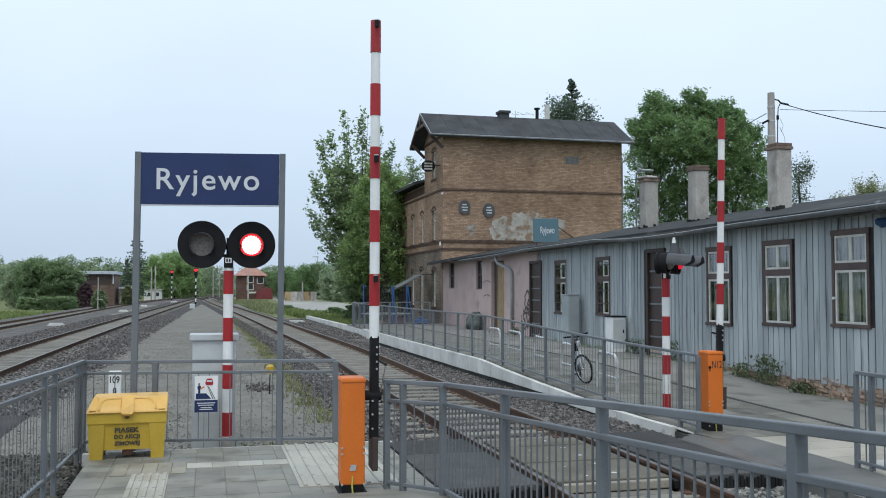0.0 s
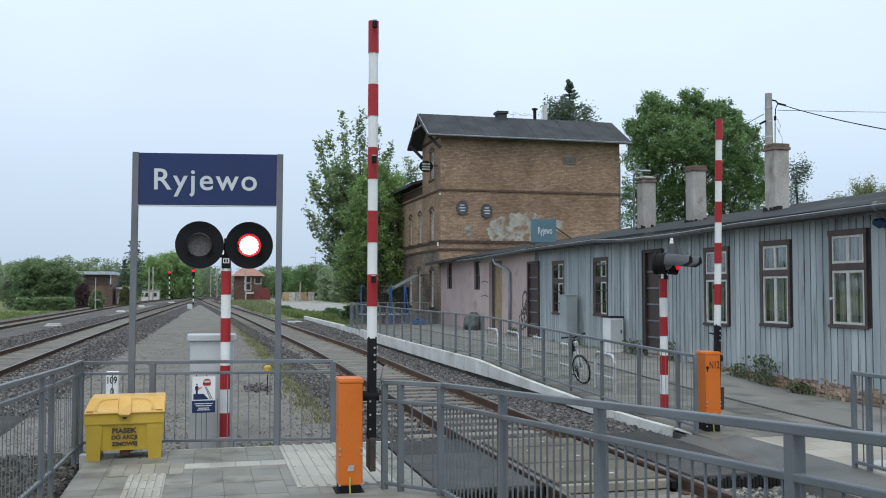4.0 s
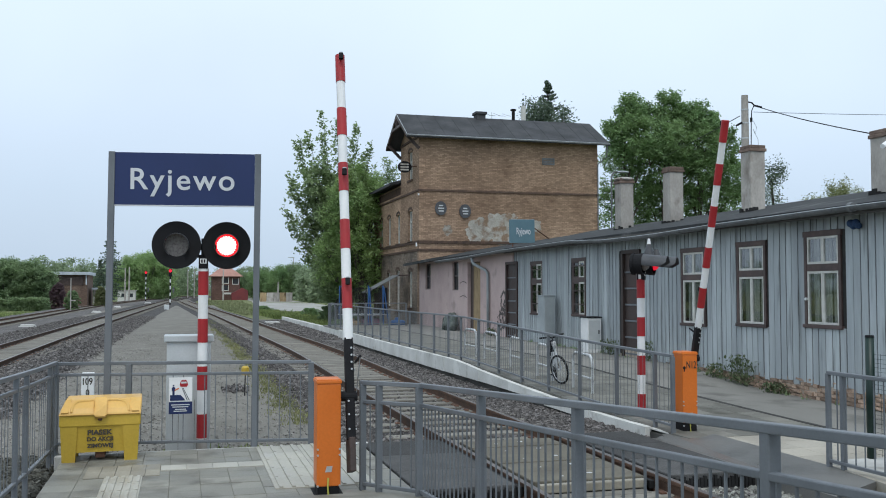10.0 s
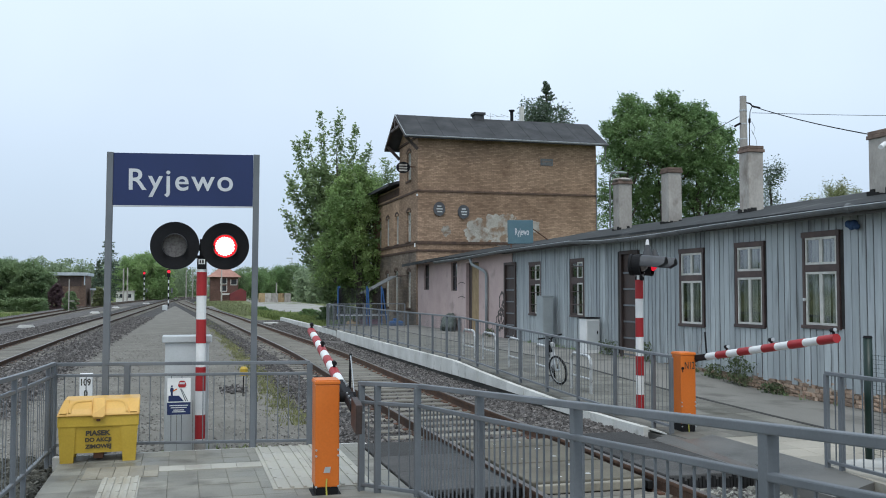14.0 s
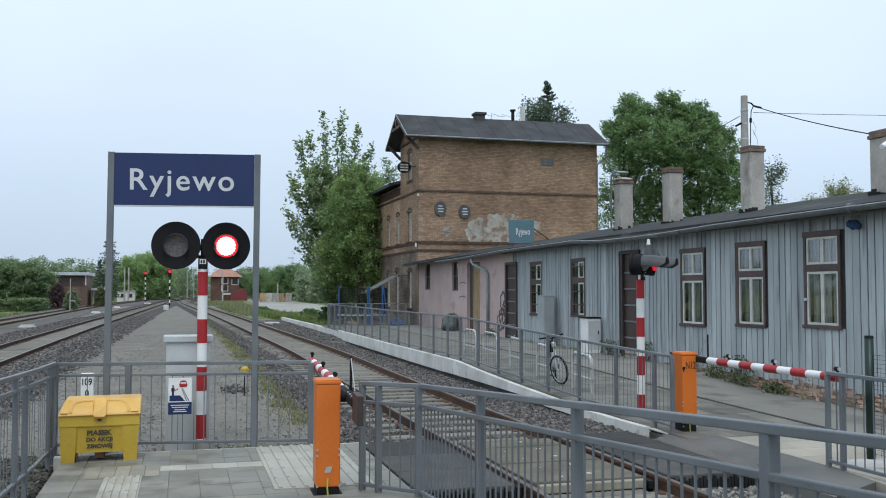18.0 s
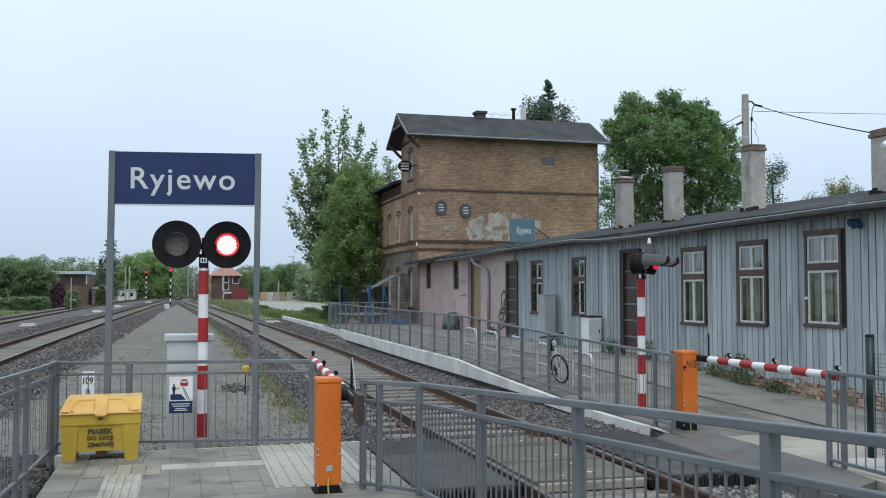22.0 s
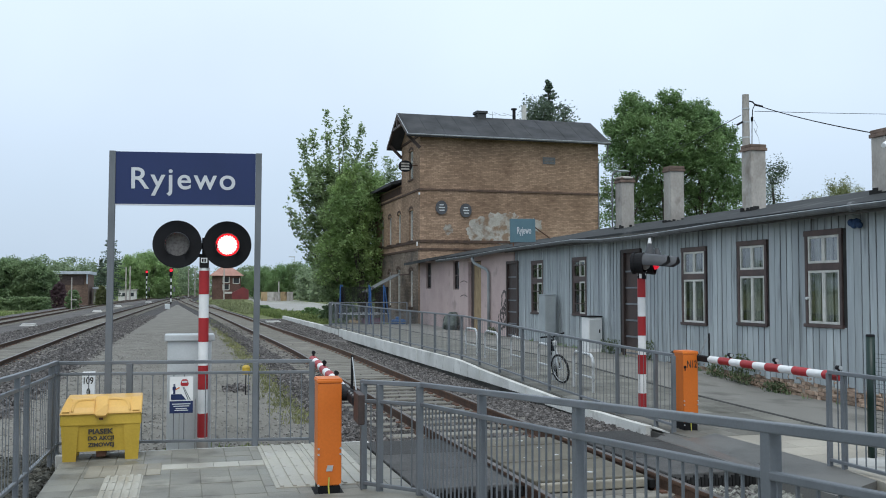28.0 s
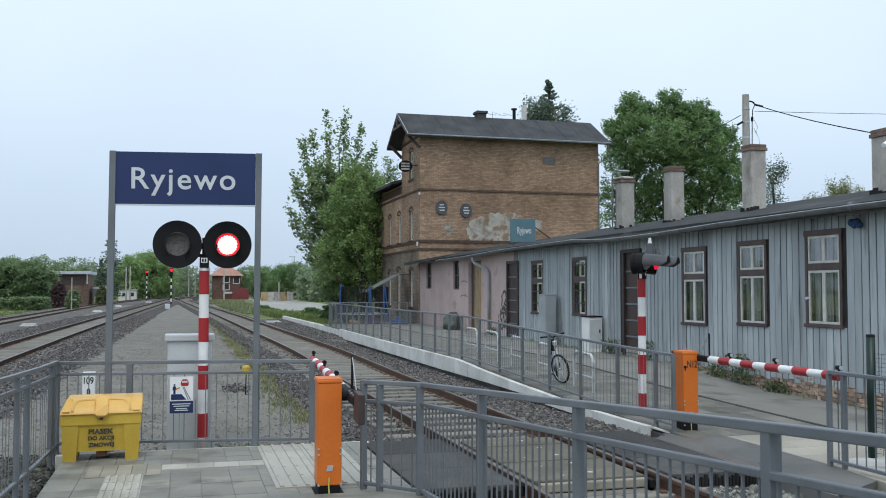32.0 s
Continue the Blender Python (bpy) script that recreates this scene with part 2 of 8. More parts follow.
CABINET = mat("light_grey_cabinet", (0.45, 0.475, 0.48), (0.55, 0.575, 0.58), 0.55, scale=1.5, fine=50, bump=0.04, vary=0.05)
SEATED = mat("dark_stencil", (0.03, 0.028, 0.02), (0.06, 0.05, 0.035), 0.7, bump=0)
PLANK = mat("grey_blue_boards", (0.305, 0.335, 0.35), (0.455, 0.495, 0.505), 0.8, scale=2.0, fine=22, stretch=(1, 1, 0.1), vary=0.09, spots=(5.0, 0.57, 0.72, (0.20, 0.215, 0.215)))
PINK = mat("pink_render", (0.42, 0.325, 0.308), (0.52, 0.415, 0.39), 0.9, scale=0.9, fine=18, vary=0.06, spots=(1.3, 0.6, 0.72, (0.36, 0.29, 0.27)))
DOORBROWN = mat("dark_door_paint", (0.04, 0.027, 0.024), (0.075, 0.052, 0.045), 0.6, scale=4, fine=30, vary=0.15)
BROWN = mat("brown_paint", (0.055, 0.037, 0.034), (0.105, 0.074, 0.066), 0.6, scale=4, fine=30, vary=0.15)
SASH = mat("white_sash_paint", (0.5, 0.5, 0.455), (0.66, 0.655, 0.61), 0.6, scale=5, fine=40, vary=0.06)
CURTAIN = mat("net_curtain", (0.34, 0.35, 0.335), (0.62, 0.62, 0.59), 0.9, scale=5, fine=14, stretch=(1, 6, 0.3), vary=0.2)
# Near black: shade of board gaps and unlit rooms, put into the colour.
GLOOM = mat("painted_gloom", (0.03, 0.03, 0.03), (0.06, 0.06, 0.055), 0.9)
FELT = mat("roofing_felt", (0.026, 0.028, 0.029), (0.052, 0.055, 0.056), 0.9, scale=0.8, fine=25, vary=0.15, spots=(1.5, 0.58, 0.75, (0.10, 0.10, 0.10)))
SHINGLE = mat("dark_roof_sheet", (0.04, 0.042, 0.045), (0.082, 0.084, 0.088), 0.85, scale=1.2, fine=14, vary=0.15, spots=(0.8, 0.55, 0.7, (0.075, 0.078, 0.085)))
CHIMNEY = mat("chimney_render", (0.30, 0.28, 0.255), (0.45, 0.425, 0.39), 0.95, scale=2.2, fine=22, vary=0.12, stretch=(1, 1, 0.6), spots=(2.4, 0.58, 0.74, (0.22, 0.195, 0.17)))
CHIMBRICK = mat("chimney_brick", (0.12, 0.088, 0.072), (0.215, 0.16, 0.132), 0.95, scale=6, fine=30, vary=0.2)
HOUSEBRICK = masonry("yellow_house_brick", (0.262, 0.18, 0.124), (0.42, 0.302, 0.216), (0.62, 0.59, 0.55), patch=(0.5, 0.62, 0.82, (0.225, 0.162, 0.118)))
SOOTBRICK = masonry("sooty_house_brick", (0.2, 0.162, 0.132), (0.315, 0.262, 0.212), (0.58, 0.55, 0.50), patch=(0.7, 0.48, 0.68, (0.105, 0.094, 0.084)))
REDBAND = mat("dark_brick_band", (0.065, 0.045, 0.038), (0.12, 0.08, 0.06), 0.9, scale=4, fine=20)
REDBRICK = masonry("red_far_brick", (0.11, 0.066, 0.056), (0.165, 0.104, 0.088), (0.6, 0.55, 0.5))
FARBRICK = masonry("brown_far_brick", (0.15, 0.105, 0.085), (0.24, 0.18, 0.145), (0.6, 0.55, 0.5))
RUBBLE = mat("plinth_brick", (0.29, 0.205, 0.15), (0.42, 0.32, 0.245), 0.95, scale=5, fine=35, vary=0.3)
PLASTER = mat("bare_plaster", (0.29, 0.272, 0.235), (0.43, 0.41, 0.365), 0.95, scale=2.5, fine=14, vary=0.16, spots=(2.6, 0.47, 0.6, (0.23, 0.165, 0.115)))
ROOFTILE = mat("clay_roof_tile", (0.3, 0.165, 0.13), (0.39, 0.23, 0.185), 0.9, scale=1, fine=8)
SHEETROOF = mat("pale_sheet_roof", (0.42, 0.46, 0.50), (0.54, 0.58, 0.62), 0.6, scale=1, fine=6)
BUNDLE = mat("dusty_blue_cloth", (0.035, 0.07, 0.15), (0.06, 0.105, 0.2), 0.9, scale=6, fine=30, vary=0.2)
TEAL = mat("faded_teal_enamel", (0.085, 0.16, 0.195), (0.115, 0.20, 0.235), 0.5, scale=2, fine=20, vary=0.05)
WEED = mat("dark_weed_leaves", (0.075, 0.105, 0.05), (0.15, 0.185, 0.09), 0.7, scale=2, fine=8, bump=0, vary=0.25, island=True, leafy=0.3)
DARKGREEN = mat("dark_green_paint", (0.004, 0.018, 0.013), (0.008, 0.03, 0.022), 0.45, bump=0.03)
PLAYBLUE = mat("blue_paint", (0.022, 0.075, 0.21), (0.035, 0.11, 0.28), 0.5, bump=0.05)
PINKTOY = mat("pink_plastic", (0.22, 0.10, 0.15), (0.30, 0.15, 0.2), 0.5, bump=0)
ZINC = mat("zinc_gutter", (0.1, 0.107, 0.11), (0.175, 0.182, 0.185), 0.55, metal=0.15, scale=4, fine=20, vary=0.1)
RUST = mat("rust_brown_steel", (0.09, 0.045, 0.03), (0.18, 0.10, 0.07), 0.85, fine=30)
PLY = mat("raw_plywood", (0.26, 0.19, 0.105), (0.40, 0.30, 0.175), 0.85, scale=2.2, fine=14, stretch=(1, 1, 0.3), vary=0.2, spots=(2.0, 0.55, 0.68, (0.13, 0.09, 0.06)))
RUBBER = mat("black_rubber", (0.014, 0.014, 0.014), (0.03, 0.03, 0.03), 0.8)
SPARK = mat("yellow_green_cable", (0.30, 0.32, 0.05), (0.45, 0.42, 0.08), 0.5)
BARK = mat("bark", (0.07, 0.06, 0.05), (0.14, 0.12, 0.10), 0.95, scale=5, fine=20, stretch=(1, 1, 0.3), bump=0.5)
LEAF = mat("ash_leaves", (0.22, 0.295, 0.15), (0.32, 0.405, 0.2), 0.65, scale=0.5, fine=3, bump=0, vary=0.16, island=True, leafy=0.5)
POPLAR = mat("poplar_leaves", (0.18, 0.285, 0.122), (0.265, 0.38, 0.165), 0.65, scale=0.35, fine=2, bump=0, vary=0.15, island=True, leafy=0.5)
BIRCH = mat("birch_leaves", (0.22, 0.29, 0.17), (0.33, 0.39, 0.24), 0.7, scale=0.35, fine=2, bump=0, vary=0.16, island=True, leafy=0.5)
YELLOWLEAF = mat("yellow_green_leaves", (0.175, 0.2, 0.095), (0.27, 0.295, 0.14), 0.7, scale=0.35, fine=2, bump=0, vary=0.16, island=True, leafy=0.5)
NEEDLE = mat("spruce_needles", (0.1, 0.145, 0.105), (0.17, 0.215, 0.15), 0.8, scale=0.5, fine=3, bump=0, vary=0.35, island=True, leafy=0.5)
# Leaf green lifted towards grey to carry some distance haze.
BUSH = mat("dark_bush_leaves", (0.2, 0.285, 0.15), (0.285, 0.37, 0.195), 0.75, scale=0.3, fine=2, bump=0, vary=0.13, island=True, leafy=0.5)
PURPLE = mat("purple_leaves", (0.125, 0.085, 0.092), (0.18, 0.125, 0.135), 0.75, scale=0.3, bump=0, vary=0.18, island=True, leafy=0.5)
# Haze over the far woods is mixed into this leaf colour.
FARWOOD = mat("hazy_far_wood_leaves", (0.22, 0.285, 0.17), (0.32, 0.39, 0.24), 0.9, scale=0.1, fine=0.8, bump=0, vary=0.15, island=True, leafy=0.5)
GLASS = glassy("window_glass", (0.045, 0.05, 0.055), 0.04)
LENSOFF = mat("unlit_lens", (0.15, 0.135, 0.127), (0.21, 0.19, 0.178), 0.3, scale=30, fine=90, vary=0.1, space="object")
LAMPWHITE = glowing("lamp_core", (1.0, 0.62, 0.60), 2.4)
LAMPHALO = glowing("lamp_halo", (1.0, 0.012, 0.02), 1.0)
REDLAMP = glowing("red_signal_lamp", (1.0, 0.012, 0.04), 0.6)
BRIGHTLEAF = mat("bright_green_leaves", (0.245, 0.355, 0.14), (0.35, 0.465, 0.185), 0.65, scale=0.5, fine=3, bump=0, vary=0.16, island=True, leafy=0.5)


# ---- mesh helpers ----
def box(bm, x0, x1, y0, y1, z0, z1, bevel=0.0, m=None):
    made = bmesh.ops.create_cube(bm, size=1.0)["verts"]
    for v in made:
        v.co = Vector((x0 + (v.co.x + 0.5) * (x1 - x0), y0 + (v.co.y + 0.5) * (y1 - y0), z0 + (v.co.z + 0.5) * (z1 - z0)))
    if m is not None:
        bmesh.ops.transform(bm, matrix=m, verts=made)
    if bevel:
        edges = list({e for v in made for e in v.link_edges})
        bmesh.ops.bevel(bm, geom=edges, offset=bevel, segments=2, affect="EDGES", profile=0.5)
    return bm


def rod(bm, a, b, r0, r1=None, sides=12, caps=True):
    a, b = Vector(a), Vector(b)
    r1 = r0 if r1 is None else r1
    turn = (b - a).to_track_quat("Z", "Y").to_matrix().to_4x4()
    bmesh.ops.create_cone(bm, cap_ends=caps, segments=sides, radius1=r0, radius2=r1, depth=(b - a).length,
                          matrix=Matrix.Translation((a + b) / 2) @ turn)
    return bm


def bar(bm, a, b, w, h, bevel=0.0):
    """A straight bar of rectangular section from a to b, h upright and w across."""
    a, b = Vector(a), Vector(b)
    d = (b - a)
    side = d.cross(Vector((0, 0, 1)))
    side = side.normalized() if side.length > 1e-6 else Vector((1, 0, 0))
    up = side.cross(d).normalized()
    m = Matrix.Identity(4)
    for i, column in enumerate((side, d.normalized(), up)):
        for j in range(3):
            m[j][i] = column[j]
    m.translation = a
    return box(bm, -w / 2, w / 2, 0, d.length, -h / 2, h / 2, bevel, m)


def pipe(bm, points, r, sides=8):
    """One bent tube through the points."""
    pts = [Vector(p) for p in points]
    rings, side = [], None
    for k, p in enumerate(pts):
        d = (pts[min(k + 1, len(pts) - 1)] - pts[max(k - 1, 0)]).normalized()
        if side is None:
            side = d.orthogonal().normalized()
        side = (side - d * side.dot(d)).normalized()
        up = d.cross(side)
        rings.append([bm.verts.new(p + (side * math.cos(2 * math.pi * q / sides) + up * math.sin(2 * math.pi * q / sides)) * r) for q in range(sides)])
    for a, b in zip(rings, rings[1:]):
        for q in range(sides):
            bm.faces.new((a[q], a[(q + 1) % sides], b[(q + 1) % sides], b[q]))
    bm.faces.new(rings[0][::-1])
    bm.faces.new(rings[-1])
    return bm


def disc(bm, centre, normal, radius, thick, sides=32, inner=0.0):
    """A round plate, or a ring where inner is given, facing along normal."""
    turn = Matrix.Translation(centre) @ Vector(normal).to_track_quat("Z", "Y").to_matrix().to_4x4()
    rings = []
    for r, z in ((radius, 0), (radius, thick), (inner, thick), (inner, 0)):
        rings.append([bm.verts.new(turn @ Vector((r * math.cos(2 * math.pi * i / sides), r * math.sin(2 * math.pi * i / sides), z)))
                      for i in range(sides)] if r else [bm.verts.new(turn @ Vector((0, 0, z)))])
    for a, b in zip(rings, rings[1:] + rings[:1]):
        for i in range(sides):
            j = (i + 1) % sides
            face = [a[i % len(a)], a[j % len(a)], b[j % len(b)], b[i % len(b)]]
            face = list(dict.fromkeys(face))
            if len(face) > 2:
                bm.faces.new(face)
    return bm


def prism(bm, outline, depth):
    """An outline of 3D points pushed along the vector depth."""
    low = [bm.verts.new(p) for p in outline]
    high = [bm.verts.new(Vector(p) + Vector(depth)) for p in outline]
    bm.faces.new(low[::-1])
    bm.faces.new(high)
    for i in range(len(low)):
        j = (i + 1) % len(low)
        bm.faces.new((low[i], low[j], high[j], high[i]))
    return bm


def mesh_of(bm, material, smooth=False):
    bmesh.ops.recalc_face_normals(bm, faces=bm.faces)
    data = bpy.data.meshes.new("mesh")
    bm.to_mesh(data)
    bm.free()
    data.materials.append(material)
    if smooth:
        for p in data.polygons:
            p.use_smooth = True
    return data


def thing(name, label, category, at=(0, 0, 0), group="", kind="", m=None):
    ob = new(name)
    ob.matrix_world = m if m is not None else Matrix.Translation(at)
    ob.empty_display_size = 0.1
    return tagged(ob, label, category, group, kind)


def part(name, bm, material, parent, label="", smooth=False):
    ob = new(name, mesh_of(bm, material, smooth))
    ob.parent = parent
    return tagged(ob, label)


def solid(name, bm, material, label, category, group="", kind="", smooth=False):
    return tagged(new(name, mesh_of(bm, material, smooth)), label, category, group, kind)


def share(name, data, parent, at, label=""):
    """One more piece on a mesh that several pieces share, at a place or pose in its parent's space."""
    ob = new(name, data)
    ob.parent = parent
    ob.matrix_basis = at if isinstance(at, Matrix) else Matrix.Translation(at)
    return tagged(ob, label)


def B():
    return bmesh.new()


def letters(text, width, height, thick=0.004, bold=0.0, space=1.0):
    """Writing as a mesh in the x-z plane, facing -y, its lower left corner at the origin."""
    curve = bpy.data.curves.new("writing", "FONT")
    curve.body, curve.extrude, curve.offset = text, 0.01, bold
    curve.space_character = space
    ob = bpy.data.objects.new("writing", curve)
    data = bpy.data.meshes.new_from_object(ob)
    bpy.data.objects.remove(ob)
    co = np.array([v.co for v in data.vertices])
    low, high = co.min(0), co.max(0)
    for v in data.vertices:
        x, y, z = (v.co[i] - low[i] for i in range(3))
        v.co = (x / (high[0] - low[0]) * width, thick * (z / (high[2] - low[2]) - 1), y / (high[1] - low[1]) * height)
    return data


def written(name, data, material, parent, m, label=""):
    data.materials.append(material)
    ob = new(name, data)
    ob.parent = parent
    ob.matrix_basis = m
    return tagged(ob, label)


def curve_x(points, y):
    """A smooth line through (y, x) points."""
    ys = [p[0] for p in points]
    if y <= ys[0]:
        return points[0][1]
    for i in range(len(points) - 1):
        if y <= ys[i + 1]:
            a, b = points[i], points[i + 1]
            before, after = points[max(0, i - 1)], points[min(len(points) - 1, i + 2)]
            s0 = (b[1] - before[1]) / max(1e-6, b[0] - before[0])
            s1 = (after[1] - a[1]) / max(1e-6, after[0] - a[0])
            if i == 0:
                s0 = 0
            w = b[0] - a[0]
            u = (y - a[0]) / w
            return ((2 * u ** 3 - 3 * u ** 2 + 1) * a[1] + (u ** 3 - 2 * u ** 2 + u) * w * s0
                    + (-2 * u ** 3 + 3 * u ** 2) * b[1] + (u ** 3 - u ** 2) * w * s1)
    a, b = points[-2], points[-1]
    return b[1] + (y - b[0]) * (b[1] - a[1]) / (b[0] - a[0])


# ---- the ground and the tracks ----
MAIN = [(0, 4.12), (20, 4.12), (30, 4.2), (45, 3.9), (75, 3.2), (117, 1.9), (150, 0.9), (185, 0.4), (230, 2.2), (300, 8.0)]
SECOND = [(0, -5.5), (32, -5.45), (66, -4.95), (120, -3.7), (177, -2.2), (230, 0.6), (300, 6.0)]
THIRD = [(0, -11.3), (60, -10.9), (130, -10.2), (180, -7.8), (230, -4.2), (300, 2.5)]


def platform_z(y):
    return curve_x([(0, -0.10), (9, -0.10), (11.9, -0.085), (13.6, -0.058), (15.2, -0.025), (18.1, 0.055), (20, 0.118), (21.4, 0.163), (22.4, 0.184), (24, 0.187), (30, 0.18), (38, 0.185), (60, 0.20)], y)


def wall_z(y):
    """Height of the asphalt at the foot of the board wall."""
    return curve_x([(0, -0.17), (14, -0.15), (16, -0.125), (17.3, -0.08), (18.8, 0.05), (20, 0.11), (23, 0.15), (30, 0.18), (60, 0.19)], y)


def path_z(x, y):
    f = min(1.0, max(0.0, (x - 9.2) / 2.4))
    return platform_z(y) * (1 - f) + wall_z(y) * f


def sheet(name, xs, ys, height, material, label, category, kind="structure"):
    bm = B()
    grid = [[bm.verts.new((x, y, height(x, y))) for x in xs] for y in ys]
    for low, high in zip(grid, grid[1:]):
        for i in range(len(xs) - 1):
            bm.faces.new((low[i], low[i + 1], high[i + 1], high[i]))
    return solid(name, bm, material, label, category, kind=kind, smooth=True)


FAR = [-2500, -900, -400, -200, -120, -80, -60]
sheet("ground", FAR + [i * 2.5 - 40 for i in range(33)] + [60, 80, 120, 200, 400, 900, 2500],
      FAR + [i * 4 - 40 for i in range(60)] + [240, 300, 400, 600, 900, 2500],
      lambda x, y: -0.36 if 7 < x < 27 and 70 < y < 275 else -0.52 + 0.22 * noise.noise((x * 0.06, y * 0.03, 0)) * min(1, max(0, (abs(x) - 8) / 8)) + (0.25 if 13 < x < 60 and y > 52 else 0),
      GRASS, "rough grass and weeds beside the tracks", "ground")
sheet("gravel_path", [-8, -6, -4, -3.2, -2.4, -1.6, -0.8, 0, 0.8, 1.6, 2.4, 3.2, 4.2], [-9.9 + i * 1.6 for i in range(89)],
      lambda x, y: -0.2 + 0.012 * noise.noise((x * 0.8, y * 0.4, 3)), GRAVEL, "grey trodden gravel strip between the tracks", "gravel path")


def strip(name, line, ys, profile, material, label, category, kind="structure", parent=None, smooth=False):
    """A long body with one cross-section (x, z), run along a track's line."""
    bm = B()
    rings = [[bm.verts.new((curve_x(line, y) + x, y, z)) for x, z in profile] for y in ys]
    for a, b in zip(rings, rings[1:]):
        for i in range(len(profile)):
            j = (i + 1) % len(profile)
            bm.faces.new((a[i], a[j], b[j], b[i]))
    bm.faces.new(rings[0][::-1])
    bm.faces.new(rings[-1])
    if parent is not None:
        return part(name, bm, material, parent, label, smooth)
    return solid(name, bm, material, label, category, kind=kind, smooth=smooth)


LONG = [-14 + i * 2 for i in range(30)] + [46 + i * 4 for i in range(64)]
for line, wide, name in ((MAIN, 1.95, "ballast_main"), (SECOND, 2.6, "ballast_second"), (THIRD, 2.9, "ballast_third")):
    right = 1.62 if line is MAIN else wide
    strip(name, line, LONG, [(-wide - 0.45, -0.45), (-wide, -0.18), (-1.4, -0.15), (-0.9, -0.155), (-0.66, -0.178), (0.66, -0.178), (0.9, -0.155), (1.4, -0.15), (right, -0.17), (right + (0.15 if line is MAIN else 0.45), -0.31 if line is MAIN else -0.45), (right + 0.5, -0.5)],
          BALLAST, "dark grey crushed-stone ballast under a track", "ballast")
for line, start, name in ((MAIN, 22, "main"), (SECOND, 8, "second"), (THIRD, 8, "third")):
    strip("track_fill_" + name, line, [start + i * 2 for i in range(20)] + [start + 40 + i * 6 for i in range(26)], [(-0.66, -0.19), (-0.6, -0.146), (0.0, -0.142), (0.6, -0.146), (0.66, -0.19)],
          TRACKFILL, "grey-brown dirt packed between the rails", "ballast")
RAILSHAPE = [(-0.07, -0.17), (-0.07, -0.155), (-0.012, -0.135), (-0.012, -0.045), (-0.036, -0.032), (-0.036, -0.003), (-0.03, 0.0),
             (0.03, 0.0), (0.036, -0.003), (0.036, -0.032), (0.012, -0.045), (0.012, -0.135), (0.07, -0.155), (0.07, -0.17)]
bm = B()
box(bm, -1.3, 1.3, -0.13, 0.13, -0.3, -0.135, 0.02)
sleeper_mesh = mesh_of(bm, SLEEPER)
bm = B()
for side in (-0.75, 0.75):
    for end in (-0.10, 0.10):
        box(bm, side + end - 0.035, side + end + 0.035, -0.05, 0.05, -0.16, -0.115, 0.008)
clip_mesh = mesh_of(bm, RUST)
for line, label, near, far in ((MAIN, "railway track on concrete sleepers beside the platform", 6.0, 75),
                               (SECOND, "second railway track with rusty rails and pale sleepers", 22, 70),
                               (THIRD, "outer railway track beside the grass", 0, 0)):
    track = thing("railway_track", label, "track", kind="structure")
    for off in (-0.753, 0.753):
        rail = strip("rail", line, LONG, [(x + off, z) for x, z in RAILSHAPE], RAIL, "rusty steel rail", "", parent=track)
        strip("running_surface", line, LONG, [(off - 0.03, -0.004), (off - 0.03, 0.003), (off + 0.03, 0.003), (off + 0.03, -0.004)], RAILHEAD, "worn rail top", "", parent=rail)
    y, rest = -13.0, B()
    while y < 200:
        x = curve_x(line, y)
        if near <= y <= far:
            turn = math.degrees(math.atan(curve_x(line, y - 0.5) - curve_x(line, y + 0.5)))
            sleeper = share("sleeper", sleeper_mesh, track, pose(x, y, random.uniform(-0.008, 0.004), 0, 0, turn + random.uniform(-0.6, 0.6)))
            if y < 45:
                share("rail_clips", clip_mesh, sleeper, (0, 0, 0))
        else:
            box(rest, x - 1.3, x + 1.3, y - 0.13, y + 0.13, -0.3, -0.135)
        y += 0.62 if y < 80 else 0.8
    tagged(part("far_sleepers", rest, SLEEPER, track), kind="stuff")


def scatter(name, count, place, size, material, label):
    """Loose stones as one mesh, each an uneven block."""
    rng = np.random.default_rng(7)
    shape = np.array([(x, y, z) for x in (-1, 1) for y in (-1, 1) for z in (-1, 1)], float)
    quads = [(0, 1, 3, 2), (4, 6, 7, 5), (0, 4, 5, 1), (2, 3, 7, 6), (0, 2, 6, 4), (1, 5, 7, 3)]
    verts, faces = [], []
    for i in range(count):
        p = place(rng)
        if p is None:
            continue
        s = rng.uniform(*size) / 2
        pts = shape * rng.uniform(0.55, 1.15, (8, 3)) * s * rng.uniform(0.6, 1.2, 3)
        a, b = rng.uniform(0, 6.28, 2)
        turn = np.array(Euler((a, b, a * 2)).to_matrix())
        base = len(verts)
        verts += [tuple(v) for v in pts @ turn.T + np.array(p)]
        faces += [tuple(base + k for k in q) for q in quads]
    data = bpy.data.meshes.new(name)
    data.from_pydata(verts, [], faces)
    data.materials.append(material)
    return tagged(new(name, data), label, "stones", kind="stuff")


def on_main(rng):
    y = 6.5 + 52 * rng.uniform() ** 1.9
    x = rng.uniform(-2.35, 1.9)
    if abs(abs(x) - 0.753) < 0.06 or 8.7 < y < 11.95:
        return None
    z = -0.16 if -1.95 < x < 1.62 else -0.17 - (x - 1.62) * 0.6 if x > 0 else -0.18 - (-x - 1.95) * 0.6
    if abs(x) < 0.7:
        if (y > 19 and rng.uniform() < 0.75) or (y + 13) % 0.62 < 0.16:
            return None
        z -= 0.02
    elif (y + 13) % 0.62 < 0.16 and abs(x) < 1.3:
        return None
    return (curve_x(MAIN, y) + x, y, z + rng.uniform(-0.02, 0.015))


